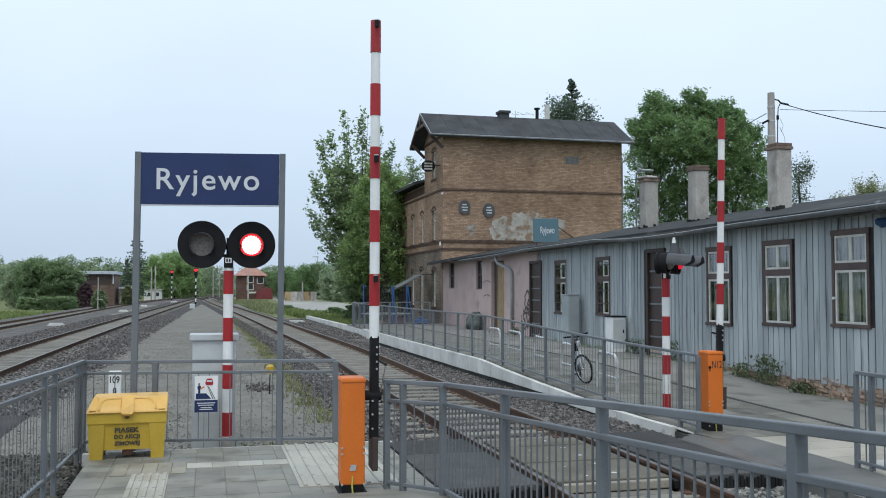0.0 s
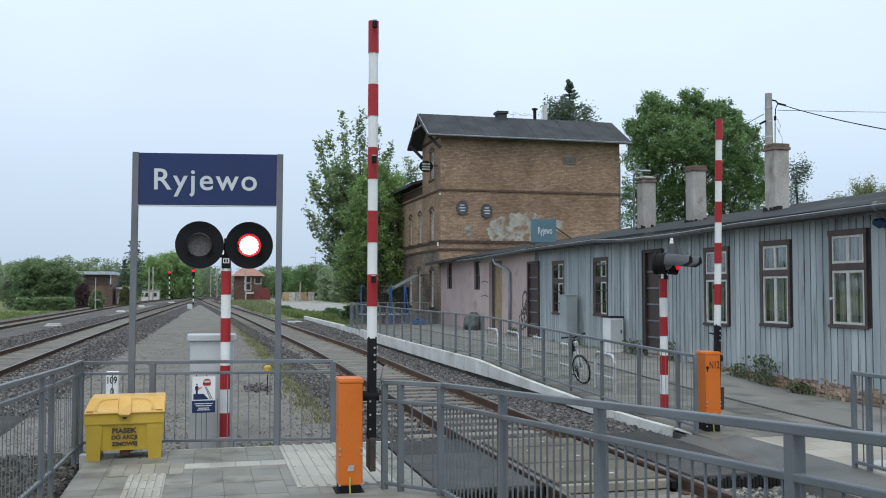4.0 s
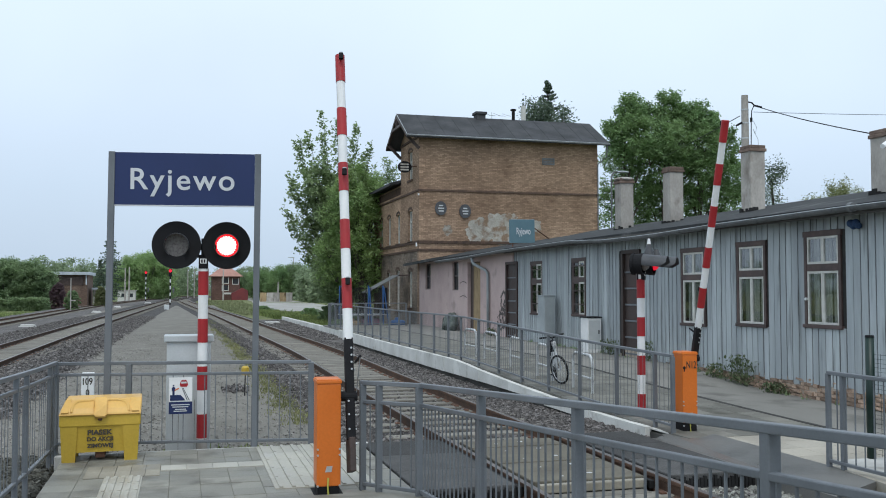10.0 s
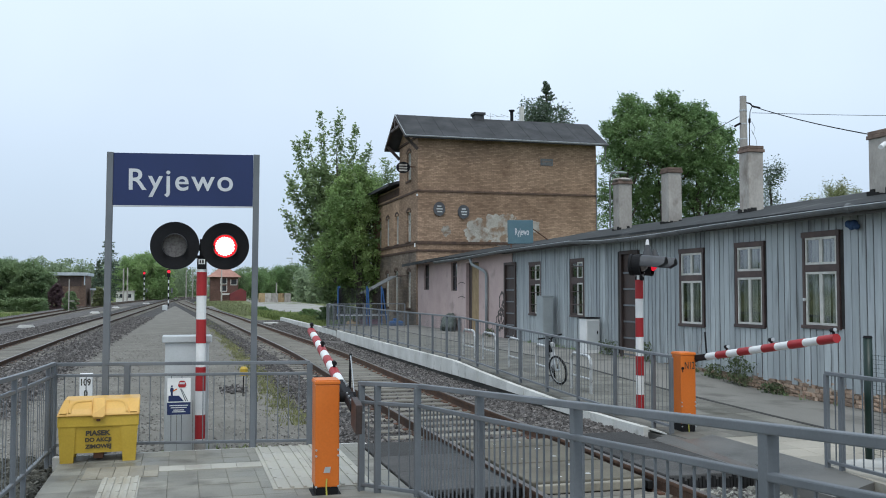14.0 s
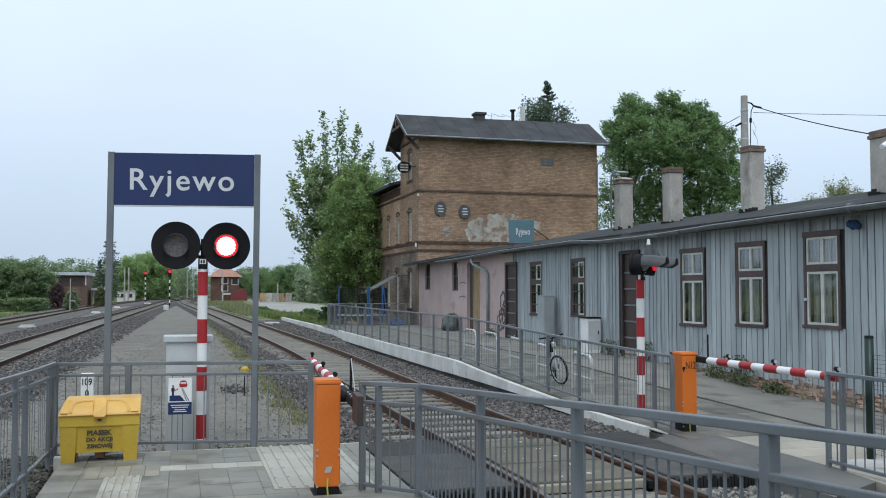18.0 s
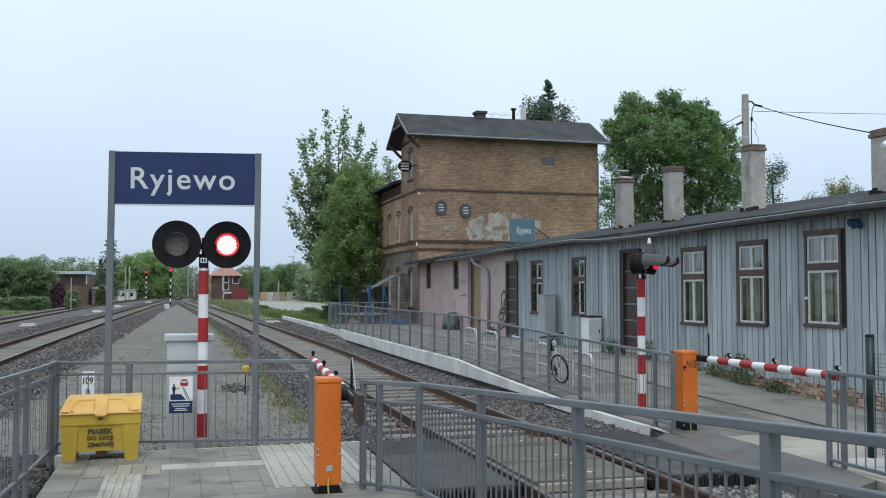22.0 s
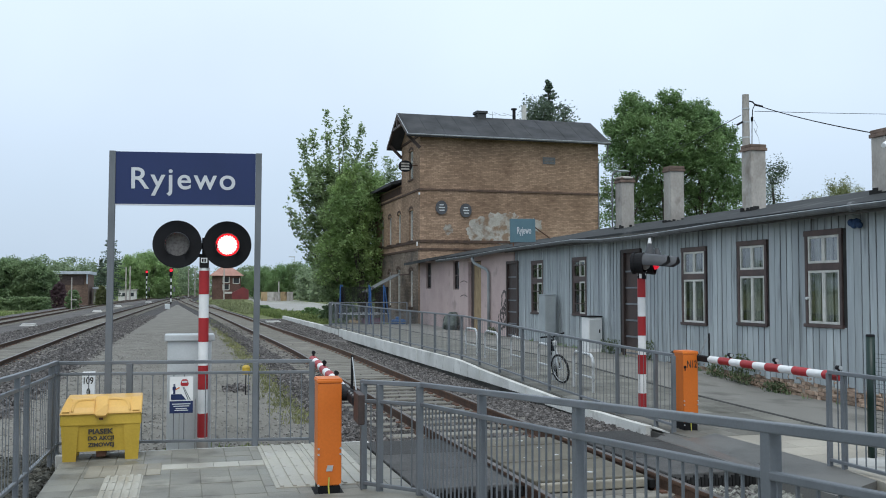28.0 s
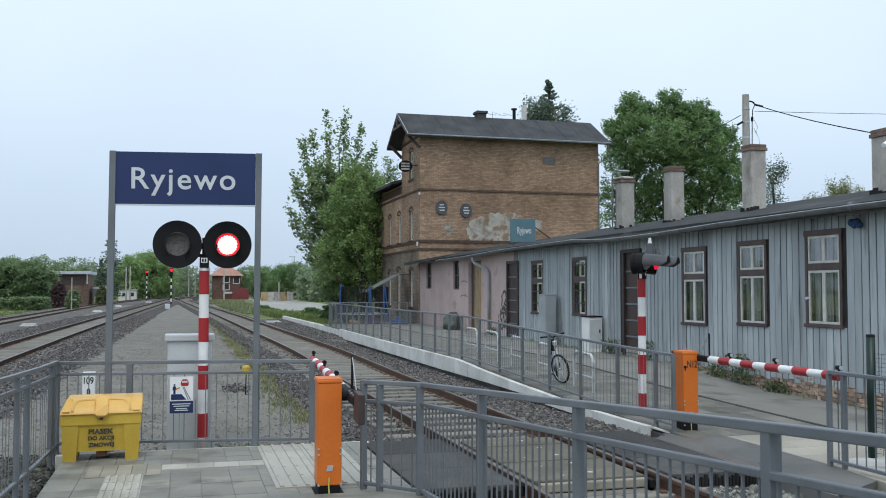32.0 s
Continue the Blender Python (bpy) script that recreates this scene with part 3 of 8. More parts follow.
def on_second(rng):
    y = 17 + 60 * rng.uniform() ** 1.5
    x = rng.uniform(-2.9, 3.3)
    if abs(x) < 0.72:
        return None
    z = -0.155 if x < 2.6 else -0.17 - (x - 2.6) * 0.25
    return (curve_x(SECOND, y) + x, y, z + rng.uniform(-0.02, 0.015))


scatter("ballast_stones", 38000, on_main, (0.03, 0.068), STONES, "loose dark crushed stones along the track")
scatter("ballast_stones_second", 24000, on_second, (0.045, 0.10), STONES, "loose dark crushed stones along the second track")
sheet("ballast_shoulder", [-8.2, -6.5, -5.0, -3.4, -2.8, -2.2, -1.40], [-10 + 2 * i for i in range(11)] + [11.6, 13.0], lambda x, y: -0.165 - (0.06 if y > 12 else 0), BALLAST,
      "dark crushed stone beside the platform end", "ballast")
scatter("platform_side_stones", 14000, lambda r: (-1.44 - 5.2 * r.uniform() ** 1.3, 6.5 + 6.3 * r.uniform(), -0.165 + r.uniform(-0.015, 0.015)), (0.03, 0.07), SIDESTONES, "loose dark stones beside the platform end")
scatter("spill_stones", 110, lambda r: (r.normal(1.12, 0.16), r.normal(20.5, 0.35), -0.19 + 0.05 * r.uniform()), (0.03, 0.08), STONES, "small spill of dark stones on the gravel")
scatter("shoulder_stones", 2500, lambda r: (r.uniform(2.0, 2.75), 12.2 + 22 * r.uniform() ** 1.6, -0.2 + r.uniform(-0.02, 0.02)), (0.03, 0.08), STONES,
        "loose stones at the foot of the ballast")
scatter("path_pebbles", 9000, lambda r: (r.uniform(-3.0, 2.0), 12.3 + 36 * r.uniform() ** 1.7, -0.195), (0.012, 0.035), PEBBLES, "small pebbles on the trodden gravel")
bm = B()
box(bm, 4.93, 6.3, 5.4, 8.745, -0.7, -0.165)
solid("stone_bed", bm, BALLAST, "bed of pale stones below the crossing", "ballast", kind="structure")
scatter("pale_ballast_stones", 3600, lambda r: (r.uniform(4.95, 6.4), r.uniform(5.6, 8.72), -0.155 + r.uniform(-0.02, 0.02)), (0.03, 0.065), PALE_STONES,
        "pale mossy stones below the crossing")


def tufts(name, count, place, tall, material, label, wide=0.012):
    """Grass blades and weeds as thin bent leaves, one mesh."""
    rng = np.random.default_rng(11)
    verts, faces = [], []
    for i in range(count):
        x, y, z = place(rng)
        for k in range(6):
            h = rng.uniform(*tall)
            a = rng.uniform(0, 6.28)
            lean = rng.uniform(0.1, 0.6) * h
            w = wide * (0.6 + rng.uniform())
            dx, dy = math.cos(a), math.sin(a)
            ox, oy = rng.normal(0, 0.04, 2)
            b = len(verts)
            verts += [(x + ox - dy * w, y + oy + dx * w, z), (x + ox + dy * w, y + oy - dx * w, z),
                      (x + ox + dx * lean * 0.4, y + oy + dy * lean * 0.4, z + h * 0.65), (x + ox + dx * lean, y + oy + dy * lean, z + h)]
            faces += [(b, b + 1, b + 2), (b + 1, b + 3, b + 2)]
    data = bpy.data.meshes.new(name)
    data.from_pydata(verts, [], faces)
    data.materials.append(material)
    return tagged(new(name, data), label, "grass", kind="stuff")


tufts("verge_weeds", 2200, lambda r: (r.normal(1.95, 0.17) + 0.12 * math.sin(r.uniform() * 6), 15 + 52 * r.uniform() ** 1.2, -0.22), (0.03, 0.11), MOSS, "yellow-green weeds along the foot of the ballast")
tufts("fence_weeds", 120, lambda r: (r.uniform(-0.2, 1.3), r.normal(12.55, 0.28), -0.2), (0.02, 0.09), BLADES, "weeds and straw along the fence foot")
tufts("wall_weeds", 50, lambda r: (lambda y: (11.42 + r.normal(0, 0.04), y, path_z(11.42, y)))(r.uniform(14, 30)), (0.04, 0.13), BUSH, "weeds along the foot of the board wall")
tufts("left_grass", 3800, lambda r: (r.uniform(-26, -13.2), 26 + 70 * r.uniform(), -0.5), (0.2, 0.55), BLADES, "tall rough grass beyond the outer track", 0.03)
tufts("roadside_weeds", 2600, lambda r: (lambda x, y: (x, y, -0.42 if y < 70 else -0.37))(*(lambda y: (curve_x(MAIN, y) + 3.9 + abs(r.normal(0, 1.1)), y))(44 + 50 * r.uniform() ** 1.3)), (0.06, 0.55), BLADES, "tall green weeds beyond the platform end", 0.03)
tufts("far_right_grass", 2000, lambda r: (lambda y: (curve_x(MAIN, y) + r.uniform(2.6, 6.0 + (y - 85) * 0.05), y, -0.37))(85 + 110 * r.uniform()), (0.05, 0.3), FARGRASS, "rough grass between the track and the dirt road", 0.06)
tufts("right_grass", 3600, lambda r: (r.uniform(7.1, 13.5), 46 + 38 * r.uniform(), -0.3), (0.1, 0.42), BLADES, "rough grass beyond the far platform end", 0.03)


# ---- our platform end ----
def slab_field(name, label, cells, material, top, joint, kind="structure", gap=0.0025, thick=0.06, child="paving_slab"):
    """A bed with separate slabs laid on it; cells are (x0, x1, y0, y1)."""
    x0, x1 = min(c[0] for c in cells), max(c[1] for c in cells)
    y0, y1 = min(c[2] for c in cells), max(c[3] for c in cells)
    bm = B()
    box(bm, x0, x1, y0, y1, -0.9, top - 0.006)
    bed = solid(name, bm, joint, label, "pavement", kind=kind)
    meshes = {}
    for a, b, c, d in cells:
        size = (round(b - a, 3), round(d - c, 3))
        if size not in meshes:
            bm = B()
            box(bm, -size[0] / 2 + gap, size[0] / 2 - gap, -size[1] / 2 + gap, size[1] / 2 - gap, -thick, 0, 0.005)
            meshes[size] = mesh_of(bm, material)
        share(child, meshes[size], bed, ((a + b) / 2, (c + d) / 2, top + random.uniform(-0.003, 0.003)))
    return bed


cells = []
for r in range(12):
    y1 = 11.85 - r * 0.3
    for c in range(13):
        x0 = -1.6 + c * 0.3
        q = (max(-1.40, x0), min(2.2, x0 + 0.3), y1 - 0.3, y1)
        if q[1] - q[0] > 0.1:
            cells.append(q)
field = slab_field("pavement_near", "wet grey concrete paving slabs at the end of the platform", cells, PAVING, 0.0, JOINT)


def raised_plates(name, label, x0, x1, y0, y1, nx, ny, ribs, along, material=None):
    bed = thing(name, label, "tactile paving", kind="structure")
    for i in range(nx):
        for j in range(ny):
            a, b = x0 + (x1 - x0) * i / nx, x0 + (x1 - x0) * (i + 1) / nx
            c, d = y0 + (y1 - y0) * j / ny, y0 + (y1 - y0) * (j + 1) / ny
            bm = B()
            box(bm, a + 0.002, b - 0.002, c + 0.002, d - 0.002, -0.03, 0.010, 0.003)
            for k in range(ribs):
                if along:
                    u = a + (b - a) * (k + 0.5) / ribs
                    box(bm, u - 0.018, u + 0.018, c + 0.012, d - 0.012, 0.008, 0.024)
                else:
                    u = c + (d - c) * (k + 0.5) / ribs
                    box(bm, a + 0.012, b - 0.012, u - 0.014, u + 0.014, 0.008, 0.017)
            part("tactile_slab", bm, material or TACTILE, bed)
    return bed


raised_plates("tactile_field", "pale ribbed guide slabs leading to the crossing", 0.9, 1.9, 9.3, 11.82, 2, 5, 4, True)
raised_plates("tactile_stop", "tan square warning slabs in the pavement", -0.96, -0.2, 10.30, 10.95, 5, 2, 0, True, TANSLAB)
raised_plates("tactile_strip", "pale narrow strip of slabs across the pavement", -0.2, 0.9, 10.56, 10.84, 4, 1, 0, True)
raised_plates("tactile_ribs", "pale ribbed guide slabs behind the warning field", -0.75, -0.37, 8.4, 10.3, 1, 5, 5, True)
bm = B()
prism(bm, [(2.2, 9.0, 0.0), (2.2, 9.0, -0.9), (2.2, -8, -0.9), (2.2, -8, 0.62), (2.2, 0.2, 0.62)], (-3.6, 0, 0))
solid("platform_ramp", bm, PAVING, "grey slab ramp rising to the platform", "ramp", kind="structure")
bm = B()
box(bm, 1.9, 2.32, 11.8, 11.93, -0.5, -0.005, 0.01)
box(bm, -1.42, 1.9, 11.83, 11.95, -0.5, -0.01, 0.01)
solid("platform_kerb", bm, CONCRETE, "pale concrete kerb at the end of the pavement", "kerb", kind="structure")

# the walkway over the track: outer rubber panels and inner planks between the rails
crossing = thing("walkway_crossing", "level walkway of dark and sandy panels over the track", "crossing", kind="structure")
for x0, x1, label in ((2.24, 3.26, "dark rubber panel outside the rail"), (5.0, 6.0, "dark panel outside the rail")):
    for j in range(3):
        bm = B()
        y0 = 8.93 + j * 0.976
        box(bm, x0, x1, y0 + 0.004, y0 + 0.972, -0.14, -0.008, 0.012)
        part("outer_panel", bm, RUBBERMAT, crossing, label)
    # Black teeth: the rubber end and the shadow below it in one dark strip.
    bm = B()
    for k in range(24):
        x = x0 + (x1 - x0) * (k + 0.5) / 24
        box(bm, x - 0.016, x + 0.016, 8.90, 8.932, -0.30, -0.03 - 0.02 * ((k * 5) % 3))
    part("ragged_edge", bm, RUBBER, crossing, "black rubber panel edge with the shadow gap below it")
for x in (3.31, 3.44, 4.78, 4.92):
    bm = B()
    box(bm, x - 0.03, x + 0.03, 8.93, 11.84, -0.14, -0.035 if x in (3.31, 4.92) else -0.05, 0.01)
    part("gap_filler", bm, RUBBER, crossing, "dark rubber strip beside the rail")
for j in range(5):
    bm = B()
    y0 = 9.015 + j * 0.535
    box(bm, 3.49, 4.735, y0 + 0.012, y0 + 0.523, -0.14, -0.018 + random.uniform(-0.007, 0.004), 0.012)
    plank = part("inner_plank", bm, CROSSPANEL, crossing, "sandy worn slab between the rails")
    bm = B()
    disc(bm, (4.26 + random.uniform(-0.03, 0.03), y0 + 0.30, -0.018), (0, 0, 1), 0.032, 0.005, 14)
    disc(bm, (3.86 + random.uniform(-0.03, 0.03), y0 + 0.22, -0.018), (0, 0, 1), 0.02, 0.004, 12)
    part("lifting_plate", bm, BRIGHTSTEEL, plank, "shiny worn lifting plate")
bm = B()
box(bm, 3.52, 4.72, 8.93, 9.012, -0.125, -0.035, 0.012)
part("end_beam", bm, TANSLAB, crossing, "pale end beam below the slabs")
bm = B()
box(bm, 3.56, 4.68, 8.74, 8.935, -0.2, -0.13, 0.012)
part("base_beam", bm, SLEEPER, crossing, "rough beam under the end")

# ---- the far platform ----
YS = [-9 + i * 1.0 for i in range(56)]
sheet("far_platform_asphalt", [9.19, 9.5, 9.8, 10.4, 11.0, 11.6, 12.2], YS, path_z, PATH, "grey damp asphalt path along the wooden building", "pavement")
sheet("far_platform_bed", [6.9, 7.4, 8.0, 8.6, 9.18], [y for y in YS if y < 39.5], lambda x, y: platform_z(y) - 0.012, JOINT, "sand bed under the far platform slabs", "pavement")
bm = B()
for i in range(35):
    box(bm, 9.14, 9.225, 8.5 + i, 9.5 + i, -0.4, 0.0)
for v in bm.verts:
    v.co.z += platform_z(v.co.y) + (0.008 if v.co.z > -0.2 else 0)
solid("path_kerb_strip", bm, RUBBERMAT, "dark drain line between slabs and asphalt", "kerb", kind="structure")
far_slabs = thing("pavement_far", "grey rectangular concrete slabs of the far platform", "pavement", kind="structure")
bm = B()
box(bm, -0.199, 0.199, -0.244, 0.244, -0.05, 0, 0.004)
slab_mesh = mesh_of(bm, PLATSLAB)
for i in range(-1, 34):
    for j in range(6):
        y = 12.25 + i * 0.5
        share("paving_slab", slab_mesh, far_slabs, pose(6.72 + (j + 0.5) * 0.406, y, platform_z(y) + random.uniform(0.0, 0.003), math.degrees(math.atan((platform_z(y + 0.25) - platform_z(y - 0.25)) / 0.5))))
bm = B()
for i in range(17):
    box(bm, 6.725, 9.15, 29 + i + 0.004, 29 + i + 0.996, -0.05, 0.003)
for v in bm.verts:
    v.co.z += platform_z(v.co.y)
tagged(part("far_slab_rows", bm, PLATSLAB, far_slabs), kind="stuff")
edge = thing("platform_edge", "pale concrete edge blocks of the far platform", "platform edge", kind="structure")


def edge_bottom(y):
    return -0.15 - 0.075 * max(0.0, min(1.0, (17.2 - y) / 1.7)) - 0.025 * max(0.0, min(1.0, (y - 20) / 4))


for i in range(28):
    y = 12.5 + i
    bm = B()
    box(bm, 6.615, 6.722, y + 0.005, y + 0.995, 0.0, 1.0, 0.010)
    for v in bm.verts:
        top = platform_z(v.co.y) + 0.012 - 0.045 * max(0.0, min(1.0, (v.co.y - 12.6) / 1.5, (22.3 - v.co.y) / 2))
        v.co.z = edge_bottom(y) + (top - edge_bottom(y)) * v.co.z
        v.co.x += 0.004 * math.sin(i * 2.1) - 0.03
    part("edge_block", bm, EDGE, edge)
bm = B()
prism(bm, [(6.66, 12.5, -0.078), (6.74, 11.95, -0.100), (6.84, 11.85, -0.104), (6.76, 12.5, -0.078)], (0, 0, -0.02))
part("end_wedge", bm, EDGE, edge, "worn pale mortar wedge")
for i in range(12):
    y = 41.6 + i * 1.95
    bm = B()
    x = 6.72 - 0.004 * (y - 44)
    box(bm, x, x + 0.2, y + 0.01, y + 1.94, -0.55, 0.15 - 0.0025 * (y - 41), 0.02)
    part("edge_block", bm, EDGE, edge, "low kerb block beyond the platform end")
# Set-back base; the shadow under the edge blocks is painted as dark concrete.
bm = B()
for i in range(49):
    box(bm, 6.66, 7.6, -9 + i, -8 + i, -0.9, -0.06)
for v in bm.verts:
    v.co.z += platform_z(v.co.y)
solid("far_platform_base", bm, SHADECONCRETE, "rough concrete base under the far platform, shadow gap painted dark", "platform", kind="structure")
bm = B()
prism(bm, [(6.0, 7.6, -0.012), (6.92, 8.07, 0.010), (6.91, 8.87, 0.010), (7.30, 12.05, -0.094), (6.74, 12.2, -0.115), (6.6, 12.2, -0.19), (6.0, 11.9, -0.10)], (0, 0, -0.5))
solid("crossing_apron", bm, ASPHALT, "dark damp asphalt apron beside the track", "pavement", kind="structure")
apron = thing("pale_apron", "pale sandy concrete slabs before the asphalt path", "pavement", kind="structure")


def apron_z(x, y):
    return -0.092 + 0.106 * max(0.0, min(1.0, (10.3 - y) / 1.45)) * max(0.0, min(1.0, (7.22 - x) / 0.2))


for i in range(5):
    for j in range(8):
        ring = []
        for y in (7.8 + j * 0.53, 8.322 + j * 0.53):
            left = 6.91 + (y - 8.87) * 0.1298
            ends = [left, 7.02 + 0.05 * (y - 8), 7.22 + 0.05 * (y - 8), 7.6 + 0.05 * (y - 8), 8.15 + 0.05 * (y - 8), 8.7 + 0.05 * (y - 8)]
            ring += [(ends[i] + 0.002, y), (ends[i + 1] - 0.002, y)]
        if ring[1][0] - ring[0][0] < 0.02:
            continue
        bm = B()
        prism(bm, [(x, y, apron_z(x, y)) for x, y in (ring[0], ring[1], ring[3], ring[2])], (0, 0, -0.2))
        part("concrete_slab", bm, PALE_PAVING, apron)
bm = B()
box(bm, 7.25, 8.5, 5.7, 9.3, -0.3, -0.015, 0.03)
for v in bm.verts:
    v.co += Vector((1, 1, 1)) * 0.02 * noise.noise(v.co * 5)
solid("concrete_plinth", bm, CONCRETE, "weathered concrete block under the mesh fence", "plinth")


def bank_z(x, y):
    return -0.163 - 0.13 * max(0.0, min(1.0, (x - 5.7) / 0.5)) * max(0.0, min(1.0, (39.5 - y) / 3)) + (0.06 if y < 15 else 0.0) * max(0.0, min(1.0, (x - 5.9) / 0.3))


sheet("ballast_bank", [5.3, 5.7, 5.9, 6.1, 6.3, 6.68], [11.9 + i * 1.0 for i in range(29)], lambda x, y: bank_z(x, y), BALLAST, "dark crushed stone banked against the far platform", "ballast")
sheet("ballast_bank_beyond", [4.7, 5.3, 5.9, 6.4, 6.83], [39.2 + i * 2 for i in range(15)], lambda x, y: -0.165 - 0.02 * noise.noise((x * 2, y, 0)), BALLAST,
      "dark crushed stone below the low kerb", "ballast")


def on_bank(r):
    x, y = r.uniform(5.2, 6.6), 11.95 + 26 * r.uniform() ** 1.4
    return (x, y, bank_z(x, y) + r.uniform(-0.015, 0.02))


scatter("kerb_stones", 5000, lambda r: (r.uniform(5.5, 6.78), 39.3 + 25 * r.uniform(), -0.16 + r.uniform(-0.015, 0.02)), (0.05, 0.1), STONES, "loose dark stones below the low kerb")
scatter("bank_stones", 13000, on_bank, (0.03, 0.07), STONES, "loose dark stones against the far platform edge")


# ---- fences of grey steel ----
bm = B()
box(bm, -0.0055, 0.0055, -0.0055, 0.0055, 0, 1.0)
bar_mesh = mesh_of(bm, GREYSTEEL)


def fence(name, label, line, posts, height=1.06, gap=0.125, post_w=0.07, mid=0.16, low=0.06, rail_w=0.05, foot=0.0, group="", thin=1.0):
    """A railing along a line of (x, y, ground) points: posts, a top rail, a second and a low rail, thin upright bars between."""
    f = thing(name, label, "fence", group=group)
    for a, b in zip(line, line[1:]):
        A, C = Vector(a), Vector(b)
        for up, w, h, n in ((height - 0.022, rail_w, 0.042, "top_rail"), (height - mid, rail_w * 0.8, 0.035, "middle_rail"), (low, rail_w * 0.8, 0.035, "bottom_rail")):
            if n == "middle_rail" and mid < 0.1:
                continue
            bm = B()
            bar(bm, A + Vector((0, 0, up)), C + Vector((0, 0, up)), w, h, 0.006)
            part(n, bm, GREYSTEEL, f)
        length = (C - A).length
        n = max(1, int(length / gap))
        tall = height - mid - low
        for i in range(1, n):
            p = A.lerp(C, i / n)
            share("upright_bar", bar_mesh, f, Matrix.Translation(p + Vector((0, 0, low))) @ Matrix.Diagonal((thin, thin, tall, 1)))
    turn = math.atan2(line[-1][0] - line[0][0], line[-1][1] - line[0][1])
    for p in posts:
        bm = B()
        box(bm, -post_w / 2, post_w / 2, -post_w / 2, post_w / 2, -0.02 - foot, height - 0.03, 0.006)
        post = part("post", bm, GREYSTEEL, f)
        post.matrix_basis = Matrix.Translation(p) @ Matrix.Rotation(-turn, 4, "Z")
    return f


fence("end_fence", "grey steel railing closing the platform end", [(-1.48, 12.36, 0), (0.16, 12.12, 0), (1.59, 11.88, 0)],
      [(-1.48, 12.36, 0), (-0.62, 12.235, 0), (0.90, 12.0, 0), (1.59, 11.88, 0)], foot=0.3)
fence("side_fence", "grey steel railing along the platform side", [(-1.48, 12.36, 0.01), (-1.48, 10.9, 0.05), (-1.50, 9.4, 0.10), (-1.53, 7.4, 0.17)],
      [(-1.48, 12.1, 0.015), (-1.48, 11.85, 0.025), (-1.49, 10.2, 0.072), (-1.495, 9.62, 0.092)], foot=0.35, post_w=0.05, gap=0.14, low=0.03, thin=0.6)


def ramp_z(y):
    return max(0.0, (8.7 - y) * 0.068)


fence("ramp_fence", "grey steel railing along the ramp beside the track", [(1.70, 9.08, 0), (2.16, 8.45, 0.02), (2.2, 1.6, ramp_z(1.6)), (2.2, -3, ramp_z(0))],
      [(1.72, 9.06, 0), (1.845, 8.885, 0), (2.14, 8.48, 0.01), (2.19, 6.76, ramp_z(6.76)), (2.2, 4.99, ramp_z(4.99)), (2.2, 3.165, ramp_z(3.165)), (2.2, 1.6, ramp_z(1.6))],
      gap=0.115, post_w=0.06, mid=0.205)
FY = [11.98, 12.5] + [13.76 + 1.45 * i for i in range(7)] + [23.6 + 1.445 * i for i in range(15)]
fence("platform_fence", "grey steel railing along the far platform", [(6.75, y, platform_z(y)) for y in (11.98, 13.76, 15.21, 18.1, 20, 21.4, 22.4, 24, 28.3, 32.6, 37, 41.3, 44.2)],
      [(6.75, y, platform_z(y)) for y in FY], height=1.11, post_w=0.055, gap=0.121, mid=0.03, low=0.10, thin=0.55)
fence("playground_fence", "grey steel railing across the far platform end", [(6.75, 44.3, 0.2), (9.0, 44.6, 0.2), (10.6, 44.6, 0.2)], [(6.75, 44.3, 0.2), (8.6, 44.55, 0.2), (10.6, 44.6, 0.2)], height=1.11, gap=0.121, mid=0.03, low=0.10, thin=0.55)
fence("corner_fence", "short grey steel railing beside the far walkway", [(6.870, 8.807, 0.017), (6.889, 7.560, 0.017), (6.927, 6.237, 0.017)], [(6.870, 8.807, 0.017), (6.884, 8.590, 0.017), (6.927, 6.237, 0.017)], height=1.04, mid=0.03, post_w=0.049)
mesh_fence = thing("mesh_fence", "dark green post with a wire mesh panel", "fence", at=(7.79, 8.69, 0.0))
bm = B()
rod(bm, (0, 0.55, -0.02), (0, 0.55, 1.40), 0.05, sides=16)
part("post", bm, DARKGREEN, mesh_fence, smooth=True)
bm = B()
rod(bm, (0, 0.55, 1.39), (0, 0.55, 1.415), 0.054, 0.045, sides=16)
part("post_cap", bm, BLACK, mesh_fence)
bm = B()
for i in range(16):
    rod(bm, (0.02 + i * 0.0, 0.5 - i * 0.1, 0.02), (0.02, 0.5 - i * 0.1, 1.2), 0.0025, sides=4)
for i in range(24):
    rod(bm, (0.02, 0.5, 0.04 + i * 0.05), (0.02, -1.1, 0.04 + i * 0.05), 0.002, sides=4)
part("wire_mesh", bm, DARKGREEN, mesh_fence)


# ---- the station sign ----
sign = thing("station_sign", "navy station name board on two grey posts", "station sign", m=pose(0.012, 12.22, 0, 0, 0.35, -4))
for x, top in ((-0.895, 3.67), (0.895, 3.698)):
    bm = B()
    box(bm, x - 0.039, x + 0.039, -0.035, 0.035, -0.25, top, 0.006)
    part("post", bm, GREYSTEEL, sign)
bm = B()
prism(bm, [(-0.855, -0.02, 3.005), (0.855, -0.02, 3.028), (0.855, -0.02, 3.692), (-0.855, -0.02, 3.662)], (0, 0.04, 0))
panel = part("name_panel", bm, SIGNBLUE, sign)
written("lettering", letters("Ryjewo", 1.27, 0.355, 0.004, 0.010, 1.15), SIGNWHITE, panel, pose(-0.665, -0.022, 3.113, 0, -0.7, 0), "white station name")
bm = B()
prism(bm, [(-0.855, -0.022, 2.99), (0.855, -0.022, 3.013), (0.855, -0.022, 3.027), (-0.855, -0.022, 3.004)], (0, 0.044, 0))
